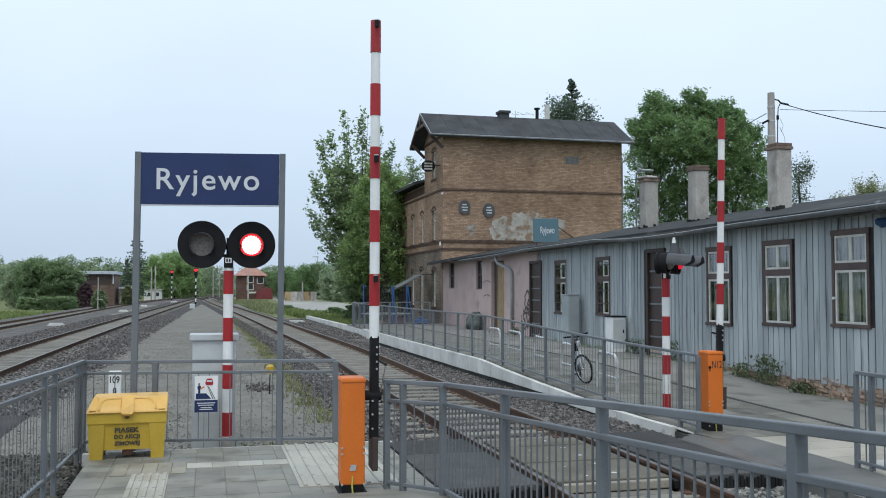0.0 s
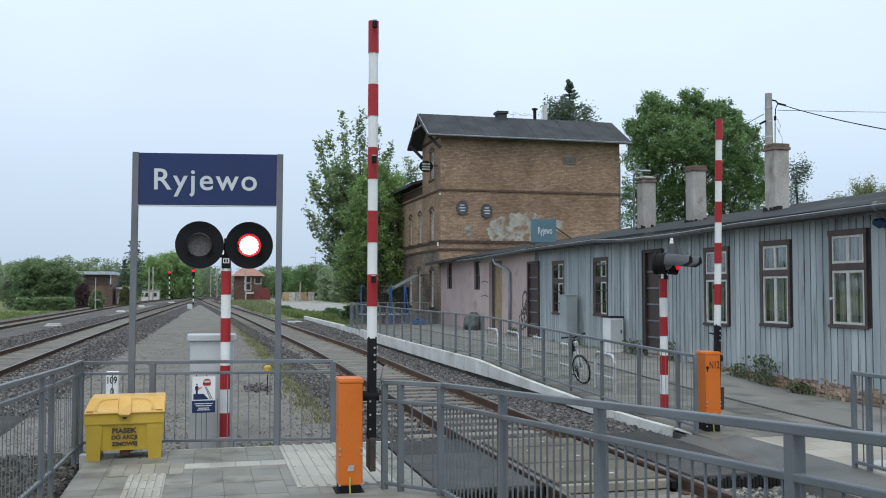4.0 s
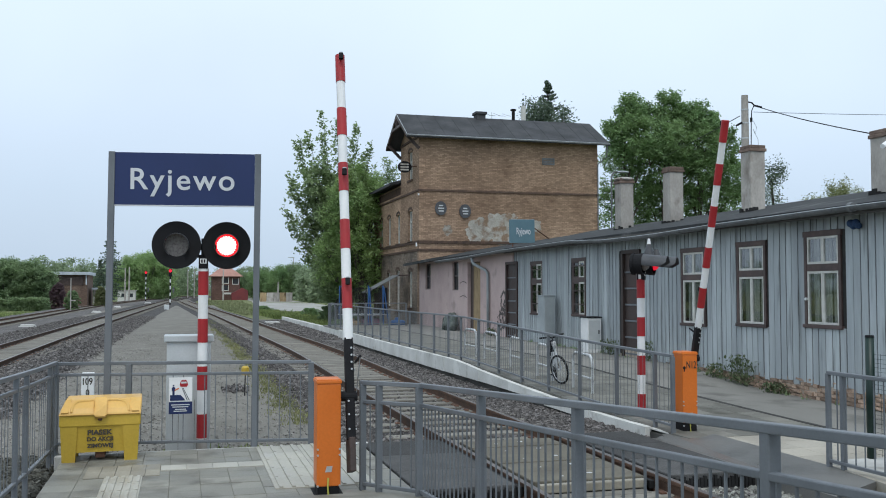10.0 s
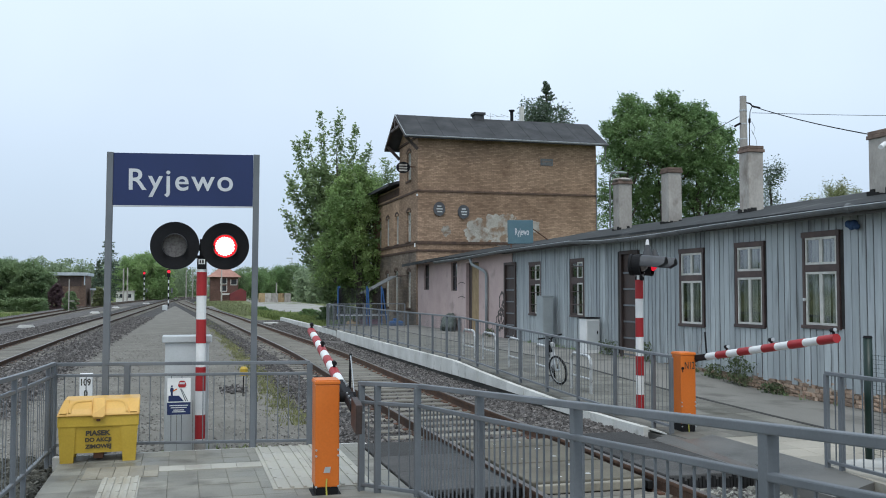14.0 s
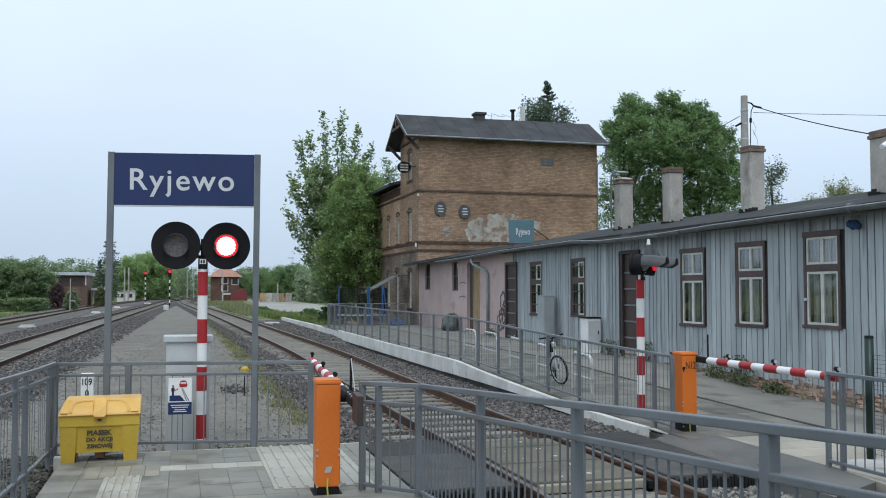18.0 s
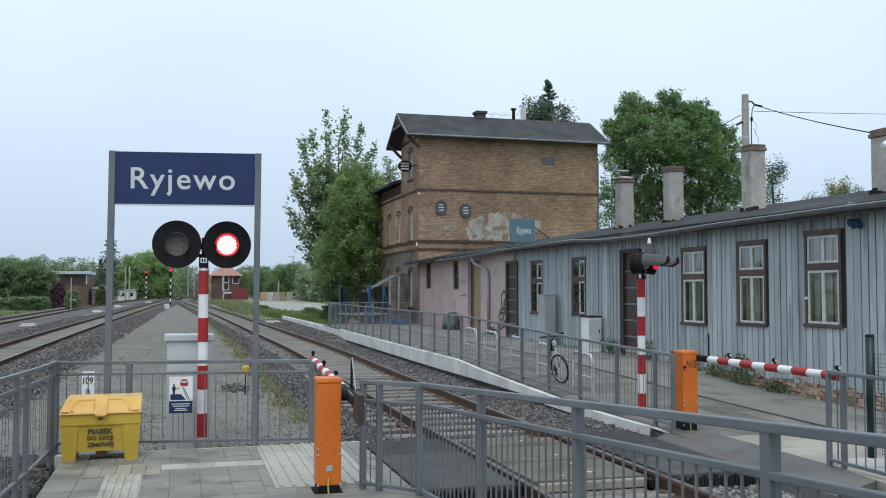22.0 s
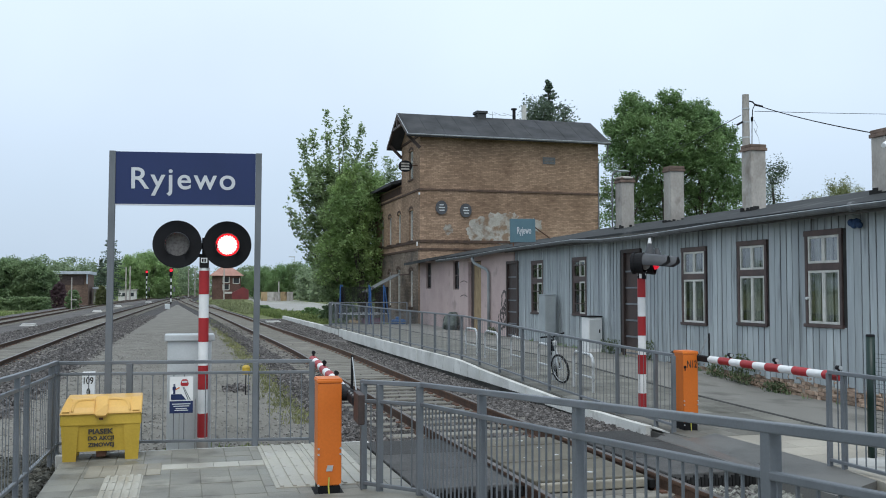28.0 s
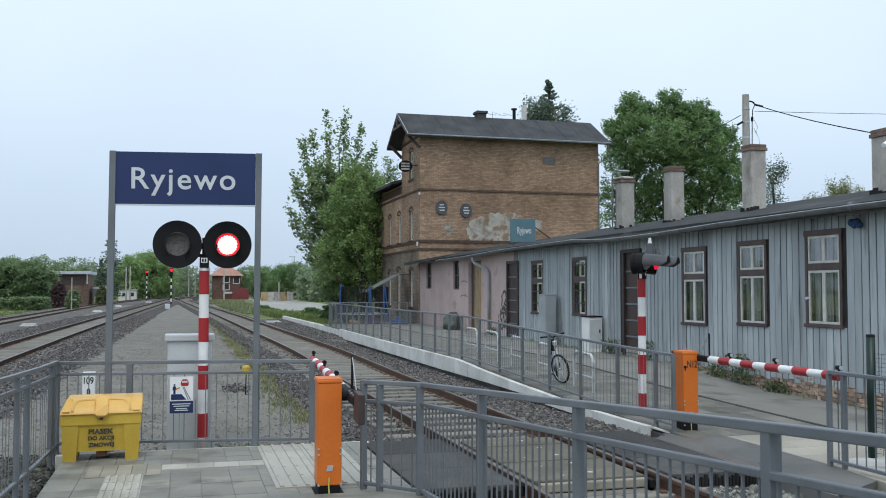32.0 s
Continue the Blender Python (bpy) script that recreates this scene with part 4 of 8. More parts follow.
part("lower_trim", bm, SIGNWHITE, sign, "thin white lower edge")


# ---- level crossing lights ----
def dome(centre, radius, depth):
    bm = B()
    rings = []
    for k in range(6):
        a = k * math.pi / 12
        rings.append([bm.verts.new(Vector(centre) + Vector((radius * math.cos(a) * math.cos(j * math.pi / 10), -depth * math.sin(a), radius * math.cos(a) * math.sin(j * math.pi / 10)))) for j in range(20)])
    for low, high in zip(rings, rings[1:]):
        for j in range(20):
            bm.faces.new((low[j], low[(j + 1) % 20], high[(j + 1) % 20], high[j]))
    bm.faces.new(rings[-1])
    bm.faces.new(rings[0][::-1])
    return bm


def domed_lamp(s, head):
    """A bulging red lamp with an added cap, shown as the unlit lamp, that draws back into the housing while it burns.
    """
    part("red_lamp", dome(head + Vector((0, -0.02, 0)), 0.088, 0.08), REDLAMP, s, "glowing red domed lamp")
    cap = part("lamp_cap", dome((0, 0, 0), 0.106, 0.096), LENSOFF, s, "added cap that shows as the unlit lamp")
    return [(cap, head + Vector((0, -0.02, 0)), Vector((0, 0.85, 0)))]


def crossing_light(at, turn, label, tall, hood=0.13, side_on=False):
    """Two round targets on a red and white post; added blades, shown as unlit lenses, open over the burning lamps in
    turn. Returns the two sets of blades.
    """
    s = thing("crossing_light", label, "traffic light", m=pose(*at, 0, 0, turn))
    bm = B()
    rod(bm, (0, 0, 0), (0, 0, tall - 0.2), 0.062, sides=20)
    pole = part("pole", bm, WHITE, s, smooth=False)
    z, red = 0.07, True
    while z < tall - 0.25:
        if red:
            bm = B()
            rod(bm, (0, 0, z), (0, 0, min(z + 0.305, tall - 0.2)), 0.0645, sides=20)
            part("red_band", bm, RED, pole)
        z += 0.305
        red = not red
    bm = B()
    rod(bm, (0, 0, -0.2), (0, 0, 0.06), 0.072, sides=16)
    part("foot", bm, CHIMNEY, s)
    bm = B()
    box(bm, -0.058, 0.058, -0.07, 0.05, tall - 0.30, tall - 0.16, 0.01)
    rod(bm, (0, 0, tall - 0.2), (0, 0, tall + 0.09), 0.03, sides=14)
    rod(bm, (0, 0, tall - 0.06), (0, 0, tall + 0.02), 0.042, sides=14)
    bar(bm, (-0.16, 0, tall - 0.02), (0.16, 0, tall - 0.02), 0.05, 0.06)
    bar(bm, (-0.16, 0, tall - 0.14), (0.16, 0, tall - 0.14), 0.04, 0.04)
    part("bracket", bm, BLACK, s)
    bm = B()
    box(bm, -0.04, 0.04, -0.078, -0.071, tall - 0.235, tall - 0.172)
    plate = part("number_plate", bm, WHITE, s)
    bm = B()
    for x in (-0.02, 0.012):
        box(bm, x - 0.008, x + 0.012, -0.082, -0.077, tall - 0.225, tall - 0.182)
    part("plate_bars", bm, BLACK, plate)
    if hood > 0.3:
        bm = B()
        rod(bm, (0, -0.14, tall + 0.06), (0, -0.14, tall + 0.27), 0.10, 0.03, sides=14)
        rod(bm, (0.14, -0.22, tall + 0.06), (0.14, -0.22, tall + 0.20), 0.09, 0.03, sides=14)
        part("sounder", bm, HOODGREY, s)
        bm = B()
        rod(bm, (0, -0.14, tall + 0.27), (0, -0.14, tall + 0.36), 0.034, 0.018, sides=12)
        part("sounder_cap", bm, WHITE, s)
    sets = []
    for x in (-0.335, 0.335 if side_on else 0.29):
        head = Vector((x, -0.115 if side_on else -0.06, tall - (0.055 if side_on else 0)))
        board = 0.17 if side_on else 0.305
        bm = B()
        disc(bm, head, (0, -1, 0), board, 0.02, 48, 0.147)
        target = part("target_board", bm, BLACK, s, "round black target board")
        bm = B()
        disc(bm, head + Vector((0, 0.16, 0)), (0, -1, 0), min(0.19, board), 0.04, 24)
        rod(bm, head + Vector((0, 0.0, 0)), head + Vector((0, 0.17, 0)), min(0.19, board), 0.15 if side_on else 0.17, 24, caps=False)
        part("lamp_housing", bm, BLACK, s)
        bm = B()
        steps = [radians(-8 + 196 * i / 24) if side_on else radians(-55 + 290 * i / 24) for i in range(25)]
        for a, b in zip(steps, steps[1:]):
            corners = []
            for c in (a, b):
                reach = hood * (0.35 + 0.65 * max(0.0, min(1.0, (math.sin(c) + 0.75) / 1.1)))
                for r in (0.151, 0.156):
                    corners.append([head + Vector((r * math.cos(c), -0.02, r * math.sin(c))), head + Vector((r * math.cos(c), -0.02 - reach, r * math.sin(c) - 0.1 * reach))])
            (a0, a1), (b0, b1), (c0, c1), (d0, d1) = corners
            low = [bm.verts.new(p) for p in (a0, b0, d0, c0)]
            high = [bm.verts.new(p) for p in (a1, b1, d1, c1)]
            bm.faces.new(low)
            bm.faces.new(high[::-1])
            for k in range(4):
                bm.faces.new((low[k], low[(k + 1) % 4], high[(k + 1) % 4], high[k]))
        bmesh.ops.remove_doubles(bm, verts=bm.verts, dist=0.0005)
        part("hood", bm, HOODGREY if side_on else HOODBLACK, target)
        if side_on:
            sets.append(domed_lamp(s, head))
            continue
        bm = B()
        teeth = [0.122 - 0.013 * ((k * 7) % 3 == 0) + 0.006 * (k % 2) for k in range(64)]
        prism(bm, [head + Vector((r * math.cos(2 * math.pi * k / 64), 0.036, r * math.sin(2 * math.pi * k / 64))) for k, r in enumerate(teeth)], (0, 0.005, 0))
        lamp = part("lamp_core", bm, LAMPWHITE, s, "burning lamp")
        # Glowing ring that imitates the red bloom round the burning lamp.
        bm = B()
        disc(bm, head + Vector((0, 0.048, 0)), (0, -1, 0), 0.150, 0.004, 48, 0.09)
        part("lamp_halo", bm, LAMPHALO, lamp, "red bloom round the lamp, made as a glowing ring")
        # Added blades: closed they pass for the dark lens, since the lamp always glows.
        blades = []
        for k in range(4):
            bm = B()
            a0 = k * math.pi / 2
            outline = [Vector((0, 0, 0))] + [Vector((0.148 * math.cos(a0 + i * math.pi / 16), 0, 0.148 * math.sin(a0 + i * math.pi / 16))) for i in range(9)]
            prism(bm, outline, (0, 0.004, 0))
            blade = part("shutter_blade", bm, LENSOFF, s, "added grey shutter that shows as the unlit lens")
            aim = Vector((math.cos(a0 + math.pi / 4), 0, math.sin(a0 + math.pi / 4)))
            blades.append((blade, head + Vector((0, 0.012, 0)), aim))
        sets.append(blades)
    return sets


FLASHERS = crossing_light((0.265, 12.45, -0.02), -2.0, "level crossing light with two round red lamps on a striped post", 2.54)
BACKLIGHT = crossing_light((7.08, 13.55, -0.085), 48, "level crossing light with grey hoods beside the far barrier", 2.49, 0.38, True)


# ---- barriers ----
def barrier(at, turn, sense, reach, label, axle, root, rise=0.0, gap=0.0, code=""):
    """An orange drive box with a striped boom on its side; returns the boom, hung at its axle. The box stands gap nearer to the boom."""
    b = thing("level_crossing_barrier", label, "barrier", m=pose(*at, 0, 0, turn))
    bm = B()
    box(bm, -0.345, -0.115, -0.15, 0.15, 0.05 + rise * 0.9, 1.02 + rise, 0.012)
    body = part("drive_box", bm, ORANGE, b)
    bm = B()
    box(bm, -0.352, -0.108, -0.157, 0.157, 1.018 + rise, 1.052 + rise, 0.008)
    box(bm, -0.345, -0.115, -0.15, 0.15, 1.05 + rise, 1.062 + rise, 0.005)
    part("lid", bm, ORANGE, b)
    bm = B()
    box(bm, -0.335, -0.125, -0.142, 0.142, -0.04, 0.055 + rise * 0.9, 0.01)
    box(bm, -0.37, -0.09, -0.19, 0.19, -0.05, 0.006, 0.004)
    part("base", bm, BLACK, b)
    for x in (-0.34, -0.12):
        for z in (0.375, 0.43, 0.085):
            bm = B()
            rod(bm, (x * 0.95 - 0.012, -0.148, z), (x * 0.95 - 0.012, -0.164, z), 0.010, sides=10)
            part("bolt", bm, GALVANISED, body)
    bm = B()
    prism(bm, [(-0.265, -0.151, 0.215), (-0.205, -0.151, 0.215), (-0.195, -0.151, 0.27), (-0.25, -0.151, 0.27)], (0, -0.005, 0))
    part("type_plate", bm, GALVANISED, body)
    bm = B()
    pipe(bm, [(-0.235, -0.156, 0.16), (-0.24, -0.165, 0.08), (-0.235, -0.17, 0.0)], 0.008)
    part("earth_cable", bm, SPARK, b, "yellow-green earth cable")
    if code:
        bm = B()
        disc(bm, (-0.318, -0.151, 0.915), (0, -1, 0), 0.022, 0.006, 14)
        box(bm, -0.325, -0.311, -0.156, -0.151, 0.86, 0.915)
        part("key_cover", bm, BLACK, body)
        written("code", letters(code, 0.15, 0.105, 0.003, 0.006), SEATED, body, pose(-0.285, -0.152, 0.905), "dark stencilled code")
    if gap:
        for piece in b.children:
            piece.location.x += gap
    bm = B()
    rod(bm, (-0.12 + gap, 0, axle), (0.07, 0, axle), 0.05, sides=16)
    part("axle", bm, BLACK, b)
    boom = part("boom", rod(B(), (0, 0, root), (0, 0, reach), 0.050, 0.046, sides=24), WHITE, b, "red and white striped boom")
    length = (reach - root) / 10
    for i in range(0, 10, 2):
        z1 = reach - i * length
        bm = B()
        rod(bm, (0, 0, z1 - length), (0, 0, z1 + (0.004 if i == 0 else 0)), 0.0525, 0.0515, sides=24)
        part("red_band", bm, RED, boom)
    bm = B()
    box(bm, -0.043, 0.043, -0.042, 0.042, -0.42, root + 0.02, 0.012)
    arm = part("counterweight_arm", bm, BLACK, boom, "black steel arm with counterweight")
    bm = B()
    box(bm, -0.030, 0.030, -0.10 if sense > 0 else -0.17, 0.17 if sense > 0 else 0.06, -0.72, -0.40, 0.008)
    part("counterweight", bm, DOORBROWN, boom, "dark brown counterweight plate")
    for z in (0.47, 0.40, 0.33, 0.26, -0.05, -0.18, -0.32, -0.46, -0.6):
        bm = B()
        rod(bm, (0.02 if z > 0 else -0.02, -0.043, z), (0.02 if z > 0 else -0.02, -0.057, z), 0.01, sides=8)
        part("bolt", bm, GALVANISED, arm)
        bm = B()
        rod(bm, (0.04, 0, z), (0.058, 0, z), 0.009, sides=8)
        part("bolt", bm, GALVANISED, arm)
    for f in (0.015, 0.44, 0.815):
        z = reach - f * (reach - root)
        bm = B()
        rod(bm, (0, -sense * 0.04, z), (0, -sense * 0.095, z), 0.016, sides=10)
        rod(bm, (0, -sense * 0.095, z - 0.035), (0, -sense * 0.095, z + 0.028), 0.025, sides=14)
        lamp = part("boom_lamp", bm, BLACK, boom)
        bm = B()
        rod(bm, (0, -sense * 0.095, z + 0.031), (0, -sense * 0.095, z + 0.04), 0.022, sides=12)
        part("lens", bm, GALVANISED, lamp)
    bm = B()
    rod(bm, (0.06, 0, 0.33), (0.06, -sense * 0.36, 0.33), 0.013, sides=8)
    stay = part("stay", bm, BLACK, boom)
    bm = B()
    rod(bm, (0.06, -sense * 0.35, 0.33), (0.06, -0.02 * sense, 0.02), 0.006, sides=6)
    part("stay_wire", bm, GALVANISED, stay, "pale stay wire")
    return boom


NEARBOOM = barrier((1.592, 9.065, 0.0), -2.0, 1, 3.685, "orange barrier drive with a striped boom beside ribbed slabs", 0.91, 0.56, 0.03, 0.01)
FARBOOM = barrier((7.215, 12.185, -0.09), -4.0, -1, 3.465, "orange barrier drive with a striped boom at the far platform", 1.04, 0.478, 0.08, 0.09, "N12")


# ---- things at the platform end ----
grit = thing("grit_bin", "yellow plastic grit bin with a hinged lid and dark stencilled words", "grit bin", m=pose(-0.885, 11.62, 0, 0, 0, 2))
bm = B()
prism(bm, [(-0.35, -0.25, 0.10), (0.35, -0.25, 0.10), (0.385, -0.275, 0.385), (-0.385, -0.275, 0.385)], (0, 0.50, 0))
box(bm, -0.405, 0.405, -0.295, 0.26, 0.372, 0.5, 0.015)
part("tub", bm, YELLOW, grit)
for x in (-0.31, 0.31):
    bm = B()
    prism(bm, [(x - 0.065, -0.268, 0.0), (x + 0.065, -0.268, 0.0), (x + 0.085, -0.288, 0.385), (x - 0.085, -0.288, 0.385)], (0, 0.1, 0))
    part("front_leg", bm, YELLOW, grit)
    bm = B()
    box(bm, x - 0.07, x + 0.07, 0.12, 0.23, 0.0, 0.2, 0.01)
    part("rear_leg", bm, YELLOW, grit)
bm = B()
prism(bm, [(-0.41, -0.315, 0.492), (-0.41, -0.312, 0.51), (-0.40, -0.27, 0.565), (-0.385, -0.20, 0.615), (-0.375, -0.14, 0.641), (-0.375, -0.10, 0.648), (-0.375, 0.25, 0.648), (-0.41, 0.27, 0.492)], (0.82, 0, 0))
for v in bm.verts:
    if v.co.z > 0.5:
        v.co.x *= 1.0 - 0.45 * (v.co.z - 0.5)
bmesh.ops.bevel(bm, geom=bm.edges[:], offset=0.008, segments=1, affect="EDGES")
lid = part("lid", bm, LIDYELLOW, grit)
SLOPE = [(-0.314, 0.507), (-0.27, 0.565), (-0.20, 0.615), (-0.14, 0.641)]


def on_lid(x, v):
    k = min(2, int(v * 3))
    f = v * 3 - k
    (ya, za), (yb, zb) = SLOPE[k], SLOPE[k + 1]
    return Vector((x, ya + (yb - ya) * f, za + (zb - za) * f))


for side in (-1, 1):
    frame_line, inner_line = [], []
    for k in range(13):
        a = k / 12 * math.pi / 2
        frame_line.append((side * (0.075 + 0.225 * math.cos(a) ** 0.55), 0.10 + 0.80 * math.sin(a) ** 0.8))
        inner_line.append((side * (0.075 + 0.195 * math.cos(a) ** 0.55), 0.10 + 0.72 * math.sin(a) ** 0.8))
    bm = B()
    lift = Vector((0, -0.014, 0.014))
    outer = [bm.verts.new(on_lid(x, v)) for x, v in frame_line]
    crest = [bm.verts.new(on_lid(x * 0.97, v * 0.97 + 0.003) + lift) for x, v in frame_line]
    inner = [bm.verts.new(on_lid(x, v) + Vector((0, -0.002, 0.002))) for x, v in inner_line]
    for k in range(12):
        bm.faces.new((outer[k], outer[k + 1], crest[k + 1], crest[k]))
        bm.faces.new((crest[k], crest[k + 1], inner[k + 1], inner[k]))
    part("lid_moulding", bm, LIDYELLOW, lid, "raised arched moulding", smooth=True)
    bm = B()
    prism(bm, [on_lid(side * 0.315, 0.06), on_lid(side * 0.385, 0.06), on_lid(side * 0.345, 0.97), on_lid(side * 0.295, 0.97)], (0, -0.012, 0.012))
    part("lid_shoulder", bm, LIDYELLOW, lid)
bm = B()
prism(bm, [(-0.045, -0.328, 0.462), (0.045, -0.328, 0.462), (0.066, -0.322, 0.485), (0.065, -0.27, 0.575), (0.06, -0.16, 0.645), (-0.06, -0.16, 0.645), (-0.065, -0.27, 0.575), (-0.066, -0.322, 0.485)], (0, -0.02, 0.022))
part("lid_rib", bm, LIDYELLOW, lid)
bm = B()
box(bm, -0.02, 0.02, -0.315, -0.29, 0.435, 0.47, 0.006)
part("catch", bm, RUST, grit)
bm = B()
box(bm, -0.05, 0.05, -0.20, 0.20, 0.03, 0.105, 0.01)
part("drain", bm, RUST, grit)
for text, z, w in (("PIASEK", 0.282, 0.25), ("DO AKCJI", 0.205, 0.26), ("ZIMOWEJ", 0.135, 0.26)):
    written("stencil", letters(text, w, 0.056, 0.003, 0.042), SEATED, grit, pose(-w / 2, -0.262 - (z - 0.10) * 0.088, z, -5), "dark stencilled words")

for piece in grit.children_recursive:
    piece.data.transform(Matrix.Scale(1.075, 4))
    piece.location *= 1.075

cabinet = thing("trackside_cabinet", "light grey cable cabinet beside the crossing light", "cabinet", at=(0.075, 12.78, -0.2))
bm = B()
box(bm, -0.255, 0.30, -0.15, 0.2, 0, 1.47, 0.008)
part("body", bm, CABINET, cabinet)
bm = B()
box(bm, -0.292, 0.335, -0.185, 0.235, 1.47, 1.555, 0.012)
part("lid", bm, CABINET, cabinet)
bm = B()
for x in (-0.1, 0.1):
    box(bm, x - 0.003, x + 0.003, -0.153, -0.148, 0.06, 0.72)
part("groove", bm, JOINT, cabinet)
notice = thing("warning_notice", "white and navy warning notice with a red train sign", "notice", at=(0.0, 12.09, 0.41))
bm = B()
box(bm, -0.14, 0.14, -0.006, 0.0, 0.15, 0.45, 0.002)
white_plate = part("white_panel", bm, WHITE, notice)
bm = B()
box(bm, -0.14, 0.14, -0.0065, 0.0, 0.0, 0.15, 0.002)
blue_plate = part("navy_panel", bm, SIGNBLUE, notice)
bm = B()
prism(bm, [(0.0, -0.008, 0.335), (0.075, -0.008, 0.335), (0.088, -0.008, 0.36), (0.075, -0.008, 0.405), (0.06, -0.008, 0.418), (0.015, -0.008, 0.418), (0.0, -0.008, 0.405), (-0.013, -0.008, 0.36)], (0, -0.002, 0))
red_front = part("red_shape", bm, RED, white_plate)
bm = B()
box(bm, 0.005, 0.07, -0.0125, -0.0102, 0.375, 0.398)
part("pale_window", bm, SIGNWHITE, red_front)
bm = B()
prism(bm, [(-0.025, -0.008, 0.325), (-0.07, -0.008, 0.30), (-0.07, -0.008, 0.285), (-0.02, -0.008, 0.31)], (0, -0.002, 0))
part("orange_wedge", bm, ORANGE, white_plate)
bm = B()
prism(bm, [(-0.125, -0.008, 0.165), (0.06, -0.008, 0.165), (0.0, -0.008, 0.235), (-0.125, -0.008, 0.235)], (0, -0.002, 0))
part("navy_shape", bm, SIGNBLUE, white_plate)
bm = B()
for x in (0.075, 0.10):
    prism(bm, [(x, -0.008, 0.165), (x + 0.012, -0.008, 0.165), (x * 0.45 - 0.012, -0.008, 0.32), (x * 0.45 - 0.02, -0.008, 0.32)], (0, -0.002, 0))
part("grey_lines", bm, GREYSTEEL, white_plate)
bm = B()
box(bm, -0.098, -0.072, -0.010, -0.0065, 0.236, 0.335, 0.003)
box(bm, -0.106, -0.064, -0.0095, -0.0065, 0.285, 0.325, 0.003)
box(bm, -0.095, -0.075, -0.010, -0.0065, 0.342, 0.362, 0.004)
part("dark_upright_bar", bm, SIGNBLUE, white_plate)
bm = B()
for w, z in ((0.22, 0.108), (0.19, 0.082), (0.13, 0.052), (0.16, 0.030)):
    box(bm, -w / 2, w / 2, -0.010, -0.006, z, z + 0.011)
part("text_bars", bm, SIGNWHITE, blue_plate, "white lines of small print")

km = thing("kilometre_post", "white kilometre post with dark figures", "marker", at=(-1.27, 14.2, -0.2))
bm = B()
box(bm, -0.085, 0.085, -0.05, 0.05, 0, 0.97, 0.01)
part("post", bm, WHITE, km)
written("figures", letters("109", 0.13, 0.10, 0.003, 0.02), SEATED, km, pose(-0.065, -0.051, 0.80), "dark figures")
written("figures", letters("0", 0.05, 0.10, 0.003, 0.02), SEATED, km, pose(-0.025, -0.051, 0.64), "dark figure")
marker = thing("yellow_marker", "small yellow marker on a thin stake", "marker", at=(1.25, 19.4, -0.2))
bm = B()
rod(bm, (0, 0, 0), (0.01, 0, 0.44), 0.011, sides=8)
part("stake", bm, BLACK, marker)
bm = B()
rod(bm, (0.01, 0, 0.42), (0.01, 0, 0.56), 0.082, 0.082, sides=14)
rod(bm, (0.01, 0, 0.56), (0.01, 0, 0.60), 0.082, 0.045, sides=14)
part("cap", bm, YELLOW, marker)
for at, size in (((-8.4, 57.5, -0.42), 0.45), ((-7.6, 92, -0.42), 0.42), ((-7.4, 118, -0.4), 0.4), ((-5.0, 150, -0.38), 0.5)):
    bm = B()
    box(bm, -size, size, -0.35, 0.35, 0, 0.32, 0.05)
    box(bm, -size * 0.8, size * 0.8, -0.28, 0.28, 0.3, 0.40, 0.03)
    cover_box = solid("cable_pit_cover", bm, CONCRETE, "pale concrete cable pit beside the rails", "pit cover", group="cable pits")
    cover_box.location = at
bm = B()
box(bm, -0.6, 0.6, -1.2, 1.2, -0.25, 0.02, 0.03)
pit = solid("cable_pit_cover", bm, CONCRETE, "low concrete slab beside the curving track", "pit cover", group="cable pits")
pit.location = (5.5, 59.4, -0.08)
pit.scale = (0.7, 0.6, 1.0)


# ---- the long wooden building ----
WX = 11.6
SHED_END, SHED_JOIN, SHED_NEAR = 45.9, 31.95, 4.0
EAVE = 3.42
WINDOWS = [(14.45, 15.49, 1.26, 3.06), (16.74, 17.77, 1.20, 2.97), (19.05, 20.12, 1.13, 2.93), (25.67, 26.65, 1.17, 2.91), (29.12, 30.20, 1.13, 2.91)]
DOORS = [(22.30, 23.22, 0.12, 2.95), (31.62, 32.72, 0.15, 2.90)]
SLITS = [(43.70, 44.68, 1.96, 3.22), (38.98, 39.90, 1.92, 3.18)]
GATE = (35.87, 37.62, 0.22, 3.10)


def base_z(y):
    return 0.185


def pieces(y0, y1, z0, z1, holes):
    """The parts of an upright strip that the openings leave."""
    spans = [(z0, z1)]
    for h0, h1, b, t in holes:
        if y1 > h0 + 0.005 and y0 < h1 - 0.005:
            spans = [(a, min(c, b)) for a, c in spans if a < b] + [(max(a, t), c) for a, c in spans if c > t]
    return [(a, c) for a, c in spans if c - a > 0.02]


def panelled_wall(bm, x0, x1, y0, y1, z0, z1, holes):
    cuts = sorted({y0, y1, *[v for h in holes for v in h[:2] if y0 < v < y1]})
    for a, b in zip(cuts, cuts[1:]):
        for low, high in pieces(a, b, z0, z1, holes):
            box(bm, x0, x1, a, b, low, high)
    return bm


shed = thing("wooden_building", "long grey-blue board building with a felt roof and brown windows", "building", at=(0, 0, 0))
# Backing wall coloured near black so the gaps between boards look shaded.
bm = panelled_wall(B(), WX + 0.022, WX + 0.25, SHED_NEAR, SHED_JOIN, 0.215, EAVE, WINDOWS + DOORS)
wall_boards = part("board_wall", bm, GLOOM, shed, "wall behind the boards, gap shade painted near black")
pink_holes = sorted(SLITS + [GATE, DOORS[1]])
pink_cuts = sorted({SHED_JOIN, SHED_END, *[v for h in pink_holes for v in h[:2] if SHED_JOIN < v < SHED_END]})
